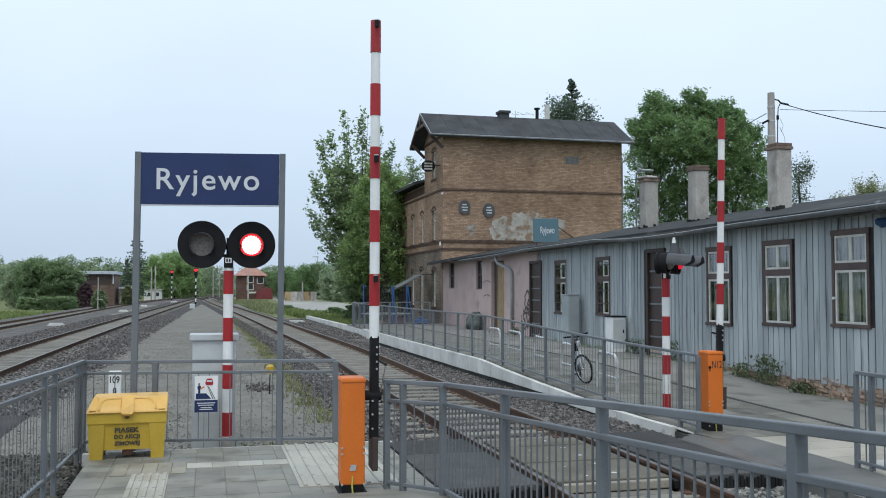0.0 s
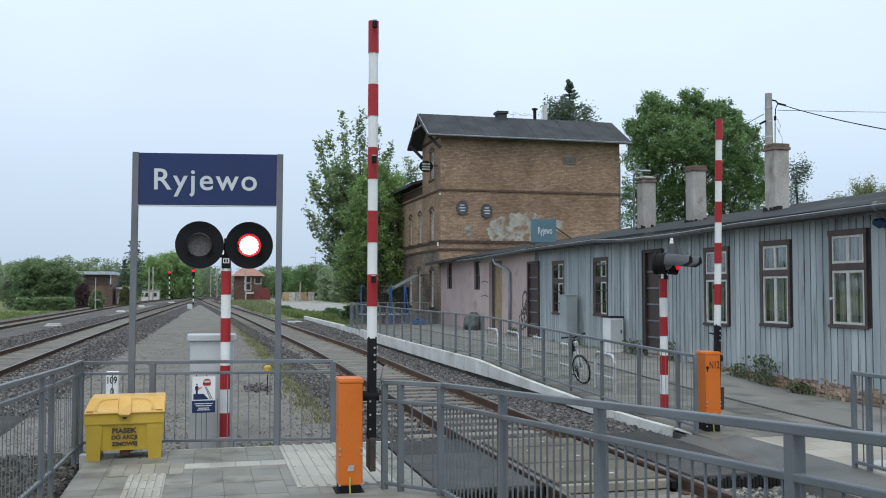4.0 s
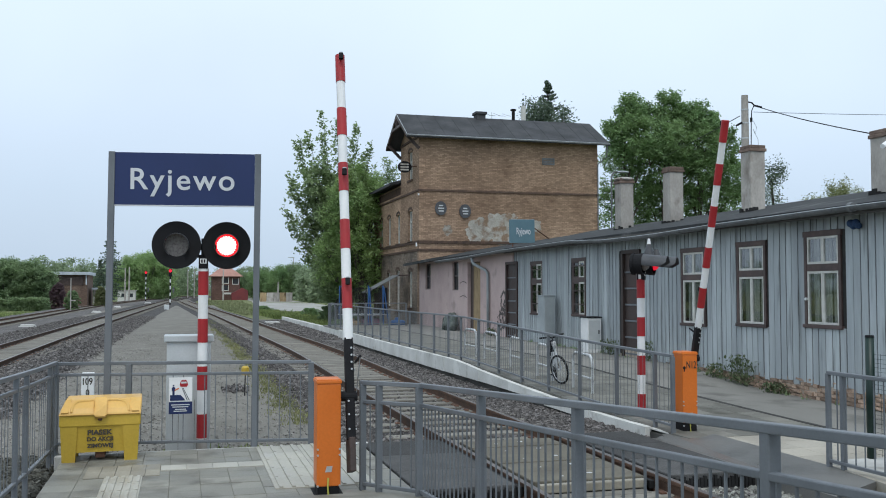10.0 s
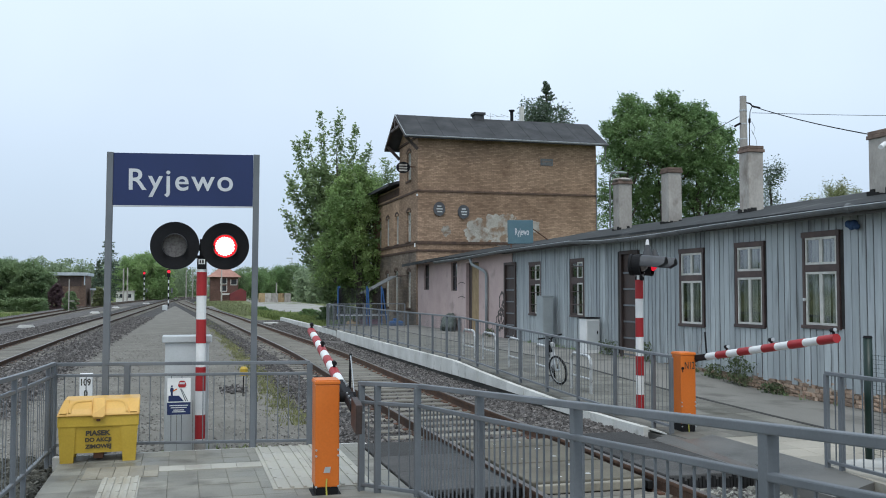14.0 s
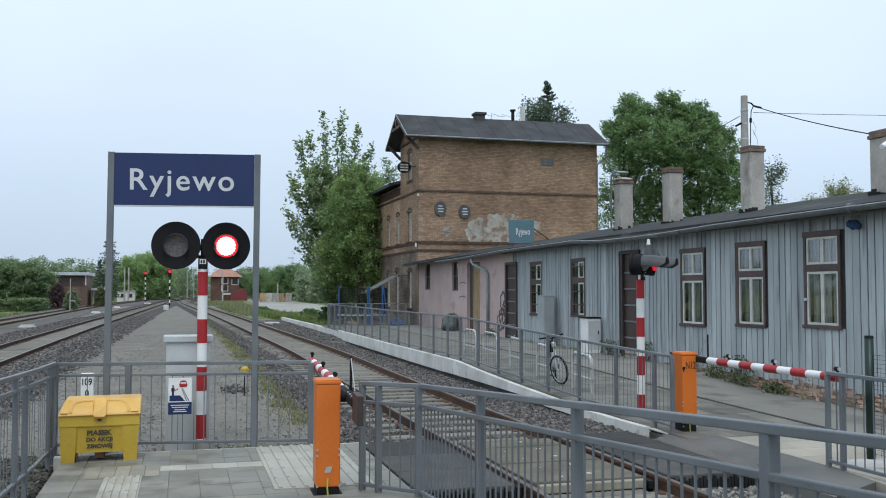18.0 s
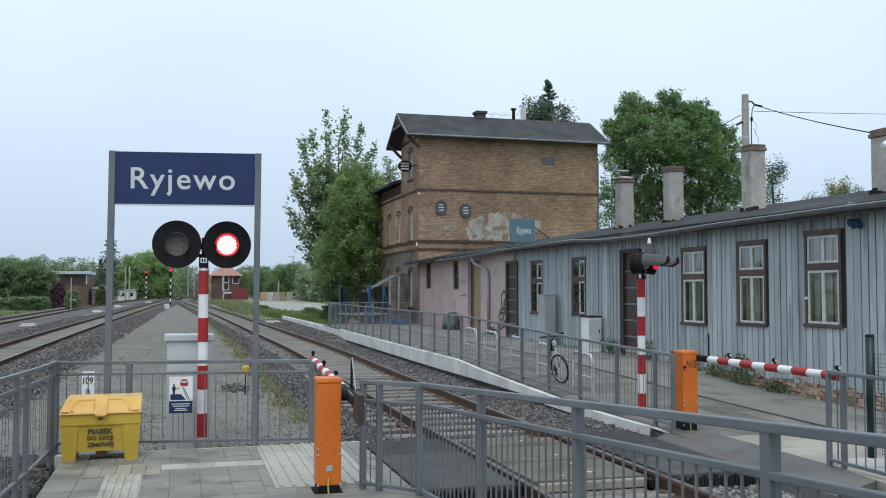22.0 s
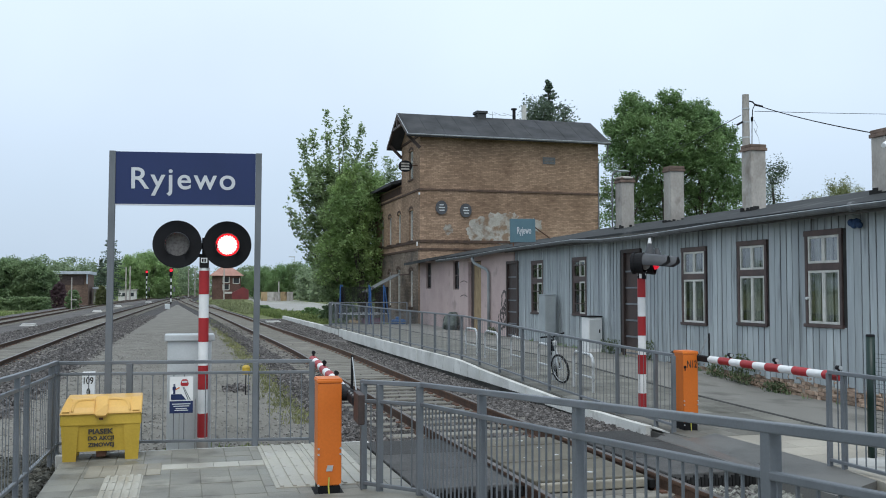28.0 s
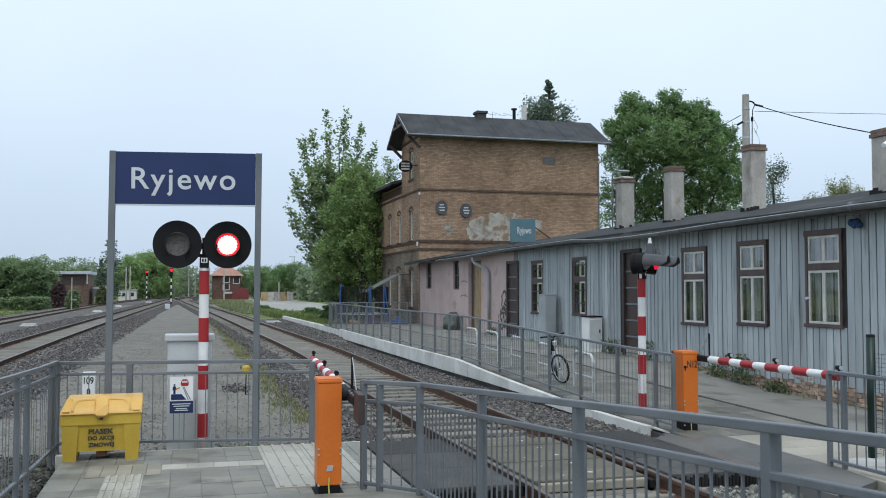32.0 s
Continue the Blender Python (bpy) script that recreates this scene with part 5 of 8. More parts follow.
for a, b in zip(pink_cuts, pink_cuts[1:]):
    for low, high in pieces(a, b, -0.1, EAVE - 0.1, pink_holes):
        pink_wall = part("rendered_wall", box(B(), WX, WX + 0.25, a, b, low, high), PINK, shed, "faded pink rendered wall")
bm = B()
box(bm, WX + 0.25, 18, SHED_END - 0.25, SHED_END, -0.1, EAVE)
box(bm, WX + 0.25, 18, SHED_NEAR, SHED_NEAR + 0.2, -0.1, EAVE)
box(bm, 18, 18.2, SHED_NEAR, SHED_END, -0.1, EAVE)
part("rear_wall", bm, PLANK, shed)
# Added sheet, coloured as the unlit inside of the building.
bm = B()
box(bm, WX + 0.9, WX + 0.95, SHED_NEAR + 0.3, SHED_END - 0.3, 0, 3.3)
part("inner_partition", bm, GLOOM, shed)
bm = B()
prism(bm, [(WX - 0.36, SHED_NEAR - 0.3, EAVE + 0.02), (14.7, SHED_NEAR - 0.3, 4.14), (18.6, SHED_NEAR - 0.3, EAVE - 0.1), (18.6, SHED_NEAR - 0.3, EAVE - 0.2),
           (14.7, SHED_NEAR - 0.3, 4.03), (WX - 0.36, SHED_NEAR - 0.3, EAVE - 0.06)], (0, SHED_JOIN - SHED_NEAR + 0.3, 0))
roof = part("roof", bm, FELT, shed)
# Added boards: a dark strip for the eaves' shadow, also shading the wall.
bm = B()
box(bm, WX - 0.368, WX - 0.34, SHED_NEAR - 0.28, SHED_JOIN, EAVE - 0.165, EAVE - 0.04)
box(bm, WX - 0.34, WX - 0.02, SHED_NEAR - 0.28, SHED_JOIN, EAVE - 0.115, EAVE - 0.09)
part("fascia", bm, SHADECONCRETE, shed, "added dark board for the shade under the gutter")
bm = B()
prism(bm, [(WX - 0.36, SHED_JOIN, EAVE - 0.01), (14.7, SHED_JOIN, 4.1), (18.6, SHED_JOIN, EAVE - 0.1), (18.6, SHED_JOIN, EAVE - 0.2), (14.7, SHED_JOIN, 4.0), (WX - 0.36, SHED_JOIN, EAVE - 0.1)],
      (0, SHED_END - SHED_JOIN - 0.02, -0.08))
part("rear_roof", bm, FELT, shed)
bm = B()
prism(bm, [(WX - 0.75, SHED_END - 4.6, EAVE - 0.06), (WX + 0.3, SHED_END - 4.6, EAVE + 0.12), (WX + 0.3, SHED_END - 4.6, EAVE + 0.0), (WX - 0.75, SHED_END - 4.6, EAVE - 0.19)], (0, 5.0, -0.1))
part("porch_roof", bm, FELT, shed, "sagging felt canopy")
# gutter with brackets, in sagging lengths
gutter = part("gutter", B(), ZINC, shed, "zinc half-round gutter")
sag = [(4, 3.44), (13.6, 3.45), (15.9, 3.435), (17.9, 3.42), (20.3, 3.37), (22, 3.36), (23.5, 3.37), (25.6, 3.46), (28, 3.45), (32, 3.43), (36.8, 3.33), (41, 3.30)]
for (a, za), (b, zb) in zip(sag, sag[1:]):
    bm = B()
    rings = []
    for y, z in ((a, za - 0.05), (b, zb - 0.05)):
        outer = [(WX - 0.44 + 0.085 * math.cos(t), y, z - 0.01 + 0.085 * math.sin(t)) for t in [math.pi * (1 + k / 8) for k in range(9)]]
        inner = [(WX - 0.44 + 0.076 * math.cos(t), y, z - 0.01 + 0.076 * math.sin(t)) for t in [math.pi * (1 + k / 8) for k in range(8, -1, -1)]]
        rings.append([bm.verts.new(p) for p in outer + inner])
    for i in range(18):
        bm.faces.new((rings[0][i], rings[0][(i + 1) % 18], rings[1][(i + 1) % 18], rings[1][i]))
    length = part("gutter_length", bm, ZINC, gutter)
    bm = B()
    rod(bm, (WX - 0.525, a, za - 0.056), (WX - 0.525, b, zb - 0.056), 0.008, sides=6)
    part("gutter_rim", bm, GALVANISED, length, "bright rolled rim")
    k = a + 0.4
    while k < b:
        bm = B()
        z = za + (zb - za) * (k - a) / (b - a)
        pipe(bm, [(WX - 0.44 + 0.089 * math.cos(q * math.pi / 6), k, z - 0.06 + 0.089 * math.sin(q * math.pi / 6)) for q in range(6, 13)], 0.008, 5)
        o = part("bracket", bm, ZINC, gutter)
        k += 1.0
bm = B()
pipe(bm, [(WX - 0.42, 35.7, 3.27), (WX - 0.42, 35.66, 3.12), (WX - 0.40, 35.5, 2.97), (WX - 0.12, 34.85, 2.72), (WX - 0.08, 34.68, 2.58), (WX - 0.08, 34.66, 2.4), (WX - 0.08, 34.66, 0.2)], 0.058, 12)
part("downpipe", bm, DULLCABINET, shed, "pale zinc downpipe", smooth=True)
bm = B()
rod(bm, (WX - 0.44, 13.56, 3.37), (WX - 0.44, 13.66, 3.375), 0.088, sides=16)
part("gutter_head", bm, ZINC, shed)
# boards with cover battens
board_holes = [(a - 0.0, b + 0.0, c - 0.02, d + 0.0) for a, b, c, d in WINDOWS] + [(a - 0.05, b + 0.05, c - 0.2, d + 0.06) for a, b, c, d in DOORS]
board_meshes = []
for k in range(4):
    bm = B()
    w = 0.0865 - 0.002 * k
    box(bm, 0, 0.018, -w, w, 0, 1)
    for v in bm.verts:
        v.co.x += 0.002 * (k - 1.5) * (1 if v.co.y > 0 else -1)
    board_meshes.append(mesh_of(bm, PLANK))
bm = B()
box(bm, -0.016, 0.004, -0.017, 0.017, 0, 1)
batten_mesh = mesh_of(bm, PLANK)
y, pitch, count = 9.0, 0.194, 0
while y < SHED_JOIN - 0.1:
    count += 1
    for low, high in pieces(y - 0.093, y + 0.093, base_z(y) - 0.03 + random.uniform(-0.05, 0.02), EAVE - 0.02, board_holes):
        share("wall_board", board_meshes[(count * 7) % 4], wall_boards, Matrix.Translation((WX + random.uniform(-0.004, 0.004), y + random.uniform(-0.004, 0.004), low)) @ Matrix.Diagonal((1, 1, high - low, 1)))
    if y > 20 and count % 2 == 0:
        for low, high in pieces(y + 0.080, y + 0.114, base_z(y) - 0.02, EAVE - 0.02, board_holes):
            share("cover_batten", batten_mesh, wall_boards, Matrix.Translation((WX - 0.002, y + 0.097, low)) @ Matrix.Diagonal((1, 1, high - low, 1)))
    y += pitch
# brick plinth below the boards
plinth = part("plinth", panelled_wall(B(), WX + 0.03, WX + 0.3, 8.0, SHED_JOIN, -0.45, 0.33, []), PLINTHMORTAR, shed)
for k in range(6):
    bm = B()
    w = (0.25, 0.125, 0.25, 0.13, 0.19, 0.125)[k]
    box(bm, -0.05, 0.05, -w / 2 + 0.01, w / 2 - 0.01, 0.006, 0.072, 0.008)
    for v in bm.verts:
        v.co += Vector((random.uniform(-0.012, 0.012), random.uniform(-0.008, 0.008), random.uniform(-0.005, 0.005)))
    brick_mesh = mesh_of(bm, RUBBLE)
    for row in range(6):
        yb = 11.0 + (row % 2) * 0.10 + (0.0, 0.19, 0.38, 0.572, 0.733, 0.892)[k]
        while yb < 21:
            z = 0.165 - row * 0.078 + random.uniform(-0.006, 0.006)
            if random.random() > (0.05 if row > 1 else 0.12):
                share("brick", brick_mesh, plinth, pose(WX + 0.065 + random.uniform(-0.02, 0.015) + row * -0.008, yb + random.uniform(-0.01, 0.01), z, random.uniform(-3, 3), 0, random.uniform(-4, 4)))
            yb += 1.08


def casement(y0, y1, z0, z1, curtained=True, dark=False):
    """A tall window: brown surround and sill, brown transom, four white sashes with panes and curtains behind."""
    w = part("window", B(), BROWN, shed, "tall casement window in a brown surround")
    for n, a, b, c, d in (("surround", y0 - 0.005, y0 + 0.068, z0 + 0.0, z1 - 0.07), ("surround", y1 - 0.068, y1 + 0.005, z0 + 0.0, z1 - 0.07),
                          ("head", y0 - 0.025, y1 + 0.025, z1 - 0.105, z1 + 0.005), ("sill", y0 - 0.035, y1 + 0.035, z0 - 0.04, z0 + 0.025)):
        bm = B()
        out = 0.045 if n == "sill" else 0.026 if n == "head" else 0.018
        box(bm, WX - out, WX + 0.1, a, b, c, d, 0.008)
        part(n, bm, BROWN, w)
    y0, y1, z0, z1 = y0 + 0.04, y1 - 0.04, z0 + 0.02, z1 - 0.08
    zt = z0 + (z1 - z0) * 0.635
    mid = (y0 + y1) / 2
    bm = B()
    box(bm, WX - 0.012, WX + 0.1, y0 + 0.03, y1 - 0.03, zt - 0.06, zt + 0.075, 0.006)
    part("transom", bm, BROWN, w)
    paint = SASH
    for a, b in ((y0 + 0.035, mid), (mid, y1 - 0.035)):
        for c, d in ((z0 + 0.01, zt - 0.06), (zt + 0.075, z1 - 0.025)):
            bm = B()
            t = 0.046
            for p in ((a, b, c, c + t), (a, b, d - t, d), (a, a + t, c + t, d - t), (b - t, b, c + t, d - t)):
                box(bm, WX - 0.004, WX + 0.045, p[0] + 0.002, p[1] - 0.002, p[2], p[3], 0.004)
            sash = part("sash", bm, paint if curtained or a < mid - 0.01 else BROWN, w)
            bm = B()
            box(bm, WX + 0.018, WX + 0.022, a + t, b - t, c + t, d - t)
            pane = part("pane", bm, PANE, sash)
            pane.visible_shadow = False
    if not curtained:
        for z in (z0 + 0.32, z0 + 0.72, z0 + 1.12, z0 + 1.48):
            bm = B()
            box(bm, WX - 0.014, WX - 0.004, y0 + 0.03, y1 - 0.03, z - 0.014, z + 0.014)
            part("window_bar", bm, BROWN, w)
        bm = B()
        box(bm, WX + 0.12, WX + 0.125, y0 + 0.06, mid - 0.06, z0 + 0.4, z1 - 0.06)
        part("pale_blind", bm, CURTAIN, w, "pale cloth behind the panes")
    if curtained:
        for a, b in ((y0 + 0.05, mid - 0.13), (mid - 0.09, mid + 0.20), (mid + 0.26, y1 - 0.05)):
            bm = B()
            n = 14
            verts = [[bm.verts.new((WX + 0.14 + 0.018 * math.sin(i * 1.9), a + (b - a) * i / n, z)) for i in range(n + 1)] for z in (z0 + 0.03, z1 - 0.05)]
            for i in range(n):
                bm.faces.new((verts[0][i], verts[0][i + 1], verts[1][i + 1], verts[1][i]))
            part("curtain", bm, CURTAIN, w, "pale net curtain")
    # Sheet coloured near black for the unlit room behind the panes.
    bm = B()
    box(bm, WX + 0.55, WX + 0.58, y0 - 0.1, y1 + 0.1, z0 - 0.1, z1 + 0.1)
    part("room_back", bm, GLOOM, w)
    return w


PANE = bpy.data.materials.new("clear_pane")
PANE.use_nodes = True
pn, pl = PANE.node_tree.nodes, PANE.node_tree.links
see, shine, share_of = pn.new("ShaderNodeBsdfTransparent"), pn.new("ShaderNodeBsdfGlossy"), pn.new("ShaderNodeMixShader")
see.inputs[0].default_value = (0.86, 0.88, 0.88, 1)
shine.inputs["Roughness"].default_value = 0.03
share_of.inputs[0].default_value = 0.16
pl.new(see.outputs[0], share_of.inputs[1])
pl.new(shine.outputs[0], share_of.inputs[2])
pl.new(share_of.outputs[0], pn["Material Output"].inputs[0])
for i, w in enumerate(WINDOWS):
    casement(*w, curtained=i < 3)
for y0, y1, z0, z1 in DOORS:
    door = part("door", B(), DOORBROWN, shed, "dark brown panelled door")
    bm = B()
    for a, b, c, d in ((y0 - 0.07, y0 + 0.04, z0, z1 + 0.07), (y1 - 0.04, y1 + 0.07, z0, z1 + 0.07), (y0, y1, z1 - 0.03, z1 + 0.07)):
        box(bm, WX - 0.03, WX + 0.1, a, b, c, d, 0.006)
    part("door_surround", bm, DOORBROWN, door)
    bm = B()
    box(bm, WX + 0.05, WX + 0.09, y0 + 0.04, y1 - 0.04, z0, z1 - 0.03)
    leaf = part("door_leaf", bm, DOORBROWN, door)
    for k in range(6):
        z = z0 + 0.12 + k * (z1 - z0 - 0.2) / 6
        bm = B()
        box(bm, WX + 0.02, WX + 0.055, y0 + 0.06, y1 - 0.06, z - 0.035, z + 0.01, 0.004)
        part("cross_rail", bm, GREYSTEEL, leaf)
    bm = B()
    box(bm, WX - 0.25, WX + 0.1, y0 - 0.1, y1 + 0.1, platform_z(y0) - 0.05, z0 + 0.02, 0.02)
    part("doorstep", bm, CONCRETE, door)
for y0, y1, z0, z1 in SLITS:
    slit = part("narrow_window", B(), DOORBROWN, shed, "small dark window in pink render")
    bm = B()
    box(bm, WX + 0.12, WX + 0.14, y0, y1, z0, z1)
    part("pane", bm, GLASS, slit)
    for n, a, b, c, d in (("jamb", y0, y0 + 0.06, z0, z1), ("jamb", y1 - 0.06, y1, z0, z1), ("bottom_rail", y0 + 0.06, y1 - 0.06, z0, z0 + 0.06),
                          ("head_rail", y0 + 0.06, y1 - 0.06, z1 - 0.06, z1), ("middle_bar", y0 + 0.06, y1 - 0.06, (z0 + z1) / 2 - 0.03, (z0 + z1) / 2 + 0.03)):
        part(n, box(B(), WX + 0.08, WX + 0.118, a, b, c, d), DOORBROWN, slit)
y0, y1, z0, z1 = GATE
gate = part("boarded_doorway", B(), DOORBROWN, shed, "doorway half boarded with plywood")
bm = B()
box(bm, WX + 0.14, WX + 0.18, y0, y1, z0 - 0.2, z1)
part("dark_leaf", bm, DOORBROWN, gate)
bm = B()
box(bm, WX + 0.02, WX + 0.06, y0 + 0.03, y0 + 0.98, z0, z1 - 0.05, 0.005)
part("plywood_panel", bm, PLY, gate, "raw yellow plywood panel")
# scrawl and drain covers on the pink wall
bm = B()
rng = random.Random(5)
for cy, cz, ry, rz in ((33.05, 1.45, 0.26, 0.42), (33.35, 0.75, 0.34, 0.3), (33.15, 0.95, 0.3, 0.3)):
    for k in range(16):
        a, b = k * math.pi / 8, (k + 1) * math.pi / 8
        w = 1 + 0.25 * math.sin(k * 1.7)
        bar(bm, (WX - 0.004 - 0.0004 * k, cy + ry * w * math.cos(a), cz + rz * math.sin(a)), (WX - 0.004 - 0.0004 * k, cy + ry * w * math.cos(b), cz + rz * math.sin(b)), 0.004, 0.05 + 0.07 * rng.random())
for k in range(14):
    yk, zk = 33.2 + rng.uniform(-0.3, 0.3), 0.65 + rng.uniform(-0.2, 0.75)
    bar(bm, (WX - 0.011 - 0.0003 * k, yk, zk), (WX - 0.011 - 0.0003 * k, yk + rng.uniform(-0.2, 0.2), zk + rng.uniform(-0.25, 0.35)), 0.004, rng.uniform(0.03, 0.12))
scrawl = tagged(part("scrawl", bm, SPRAY, shed, "dark sprayed scribble"), kind="stuff")
for a, b, z in ((37.75, 38.75, 2.22), (37.75, 38.75, 1.62)):
    bm = B()
    for k in range(6):
        u, v = k / 6, (k + 1) / 6
        bar(bm, (WX - 0.004, a + (b - a) * u, z + 0.07 * math.sin(math.pi * u)), (WX - 0.004, a + (b - a) * v, z + 0.07 * math.sin(math.pi * v)), 0.004, 0.035)
    part("wall_mark", bm, SPRAY, shed, "short dark streak")
# small things on the wall
bm = B()
for q in range(4):
    bmesh.ops.create_icosphere(bm, subdivisions=2, radius=0.062 + 0.012 * (q % 2), matrix=Matrix.Translation((WX - 0.10, 13.86 + 0.065 * q, 3.08 + 0.05 * (q % 2))))
part("blue_bundle", bm, BUNDLE, shed, "dusty blue bundle hung under the eaves")
bm = B()
rod(bm, (WX - 0.05, 15.42, 1.77), (WX - 0.01, 15.42, 1.77), 0.028, sides=12)
part("bell_box", bm, WHITE, shed)
# chimneys stand on the roof
for x, y, size, low, top, cap in ((13.4, 26.7, 0.44, 3.6, 5.42, True), (13.4, 23.65, 0.42, 3.6, 5.40, False), (13.4, 19.8, 0.41, 3.6, 5.44, False), (13.4, 15.05, 0.66, 3.6, 5.06, False)):
    c = part("chimney", B(), CHIMNEY, shed, "weathered rendered chimney stack")
    bm = B()
    h = size / 2
    box(bm, x - h, x + h, y - h, y + h, low, top - 0.13, 0.02)
    part("chimney_shaft", bm, CHIMNEY, c)
    for k in range(2):
        bm = B()
        g = h + 0.03 - 0.02 * k
        box(bm, x - g, x + g, y - g, y + g, top - 0.14 + 0.08 * k, top - 0.065 + 0.08 * k, 0.01)
        part("brick_course", bm, CHIMBRICK, c)
    bm = B()
    for k in range(7):
        e = -h - 0.03 + (size + 0.06) * k / 7
        for face in range(2):
            lift = low + 0.19 + random.uniform(0.02, 0.15)
            if face:
                box(bm, x - h - 0.028 - 0.004 * (k % 3), x - h + 0.01, y + e, y + e + (size + 0.06) / 7 + 0.01, low + 0.05, lift)
            else:
                box(bm, x + e, x + e + (size + 0.06) / 7 + 0.01, y - h - 0.028 - 0.004 * (k % 3), y - h + 0.01, low + 0.05, lift + 0.02)
    part("flashing", bm, RUBBER, c, "torn tar flashing")
    if cap:
        bm = B()
        bmesh.ops.create_uvsphere(bm, u_segments=16, v_segments=8, radius=1, matrix=Matrix.LocRotScale((x, y, top), None, (0.32, 0.28, 0.08)))
        part("mortar_cap", bm, CHIMNEY, c)
eye_box = thing("security_camera", "small white camera on the chimney", "security camera", at=(12.74, 14.6, 4.68))
bm = B()
rod(bm, (-0.14, -0.1, -0.05), (0.1, 0.06, 0.05), 0.045, sides=12)
part("camera_body", bm, WHITE, eye_box)
bm = B()
rod(bm, (0.05, 0.03, 0.03), (0.34, 0.2, 0.08), 0.018, sides=6)
part("arm", bm, WHITE, eye_box)

roof_sign = thing("roof_name_sign", "faded teal station name board on the roof", "station sign", m=pose(12.03, 32.0, -0.07, 0, -1.0, 0))
bm = B()
box(bm, -0.49, 0.47, -0.06, 0.06, 3.72, 4.58, 0.01)
p = part("name_panel", bm, TEAL, roof_sign)
written("lettering", letters("Ryjewo", 0.54, 0.33, 0.004, 0.01), SIGNWHITE, p, pose(-0.24, -0.062, 3.95), "white station name")
for x in (-0.38, 0.38):
    bm = B()
    box(bm, x - 0.02, x + 0.02, -0.02, 0.02, 3.40, 3.75)
    part("leg", bm, RUST, roof_sign)
    bm = B()
    rod(bm, (x, 0.05, 4.35), (x + 1.3, 1.1, 3.8), 0.024, sides=6)
    part("stay", bm, RUST, roof_sign)

# ---- the brick house ----
house = thing("brick_house", "tall yellow-brown brick station house with a dark roof", "house")
HX, HY0, HY1, HX1 = 11.6, 45.94, 50.1, 21.5
RIDGE, HEAVE = 11.28, 9.96
FAC = [(47.45, 48.35, 7.75, 9.25), (47.45, 48.35, 4.5, 6.1), (47.45, 48.3, 1.0, 2.9)]
part("lower_wall", panelled_wall(B(), HX, HX + 0.4, HY0 + 0.4, HY1, -0.1, 3.98, FAC), SOOTBRICK, house, "sooty brick of the ground storey")
bm = panelled_wall(B(), HX, HX + 0.4, HY0 + 0.4, HY1, 3.98, HEAVE, FAC)
box(bm, HX, HX1, HY0, HY0 + 0.4, -0.1, HEAVE)
box(bm, HX1 - 0.4, HX1, HY0 + 0.4, HY1, -0.1, HEAVE)
box(bm, HX + 0.4, HX1 - 0.4, HY1 - 0.4, HY1, -0.1, HEAVE)
prism(bm, [(HX, HY0, HEAVE), (HX, HY1, HEAVE), (HX, (HY0 + HY1) / 2, RIDGE - 0.12)], (0.4, 0, 0))
prism(bm, [(HX1 - 0.4, HY0, HEAVE), (HX1 - 0.4, HY1, HEAVE), (HX1 - 0.4, (HY0 + HY1) / 2, RIDGE - 0.12)], (0.4, 0, 0))
house_wall = part("wall", bm, HOUSEBRICK, house)
ridge_y = (HY0 + HY1) / 2
bm = B()
rise = 0.585
for side in (-1, 1):
    foot = ridge_y + side * (ridge_y - HY0 + 0.5)
    zf = RIDGE - rise * abs(foot - ridge_y)
    prism(bm, [(HX - 0.75, ridge_y, RIDGE), (HX - 0.75, foot, zf), (HX - 0.75, foot, zf - 0.12), (HX - 0.75, ridge_y, RIDGE - 0.12)], (HX1 - HX + 1.25, 0, 0))
house_roof = part("roof", bm, SHINGLE, house, "dark grey sheet roof")
bm = B()
for i in range(12):
    x = HX - 0.6 + i * 0.95
    zf = RIDGE - rise * (ridge_y - HY0 + 0.45)
    bar(bm, (x, ridge_y, RIDGE + 0.006), (x, HY0 - 0.45, zf + 0.006), 0.03, 0.012)
part("roof_seams", bm, SHINGLE, house_roof)
bm = B()
zf = RIDGE - rise * (ridge_y - HY0 + 0.5)
bar(bm, (HX - 0.76, HY0 - 0.505, zf + 0.012), (HX1 + 0.5, HY0 - 0.505, zf + 0.004), 0.02, 0.022)
bar(bm, (HX - 0.76, HY0 - 0.5, zf + 0.015), (HX - 0.76, ridge_y, RIDGE + 0.015), 0.02, 0.025)
part("drip_edge", bm, GALVANISED, house_roof, "pale metal edge strip")
bm = B()
zf = RIDGE - rise * (ridge_y - HY0 + 0.5)
bar(bm, (HX - 0.75, HY0 - 0.56, zf - 0.03), (HX1 + 0.5, HY0 - 0.56, zf - 0.06), 0.06, 0.045)
pipe(bm, [(HX1 + 0.35, HY0 - 0.5, zf - 0.1), (HX1 + 0.35, HY0 - 0.4, zf - 0.7), (HX1 - 0.03, HY0 - 0.1, zf - 1.1), (HX1 - 0.03, HY0 - 0.1, 3.5)], 0.036)
part("gutter", bm, ZINC, house)
for zb, out, h in ((7.03, 0.05, 0.10), (4.38, 0.06, 0.14), (3.98, 0.05, 0.10), (9.80, 0.06, 0.12)):
    bm = B()
    box(bm, HX - out, HX1 + out, HY0 - out, HY0, zb - h / 2, zb + h / 2)
    part("string_course", bm, REDBAND, house, "dark projecting brick band")
    bm = B()
    box(bm, HX - out, HX, HY0, HY1 + (7.5 if zb < 8 else 0), zb - h / 2, zb + h / 2)
    part("string_course", bm, REDBAND, house, "dark projecting brick band")
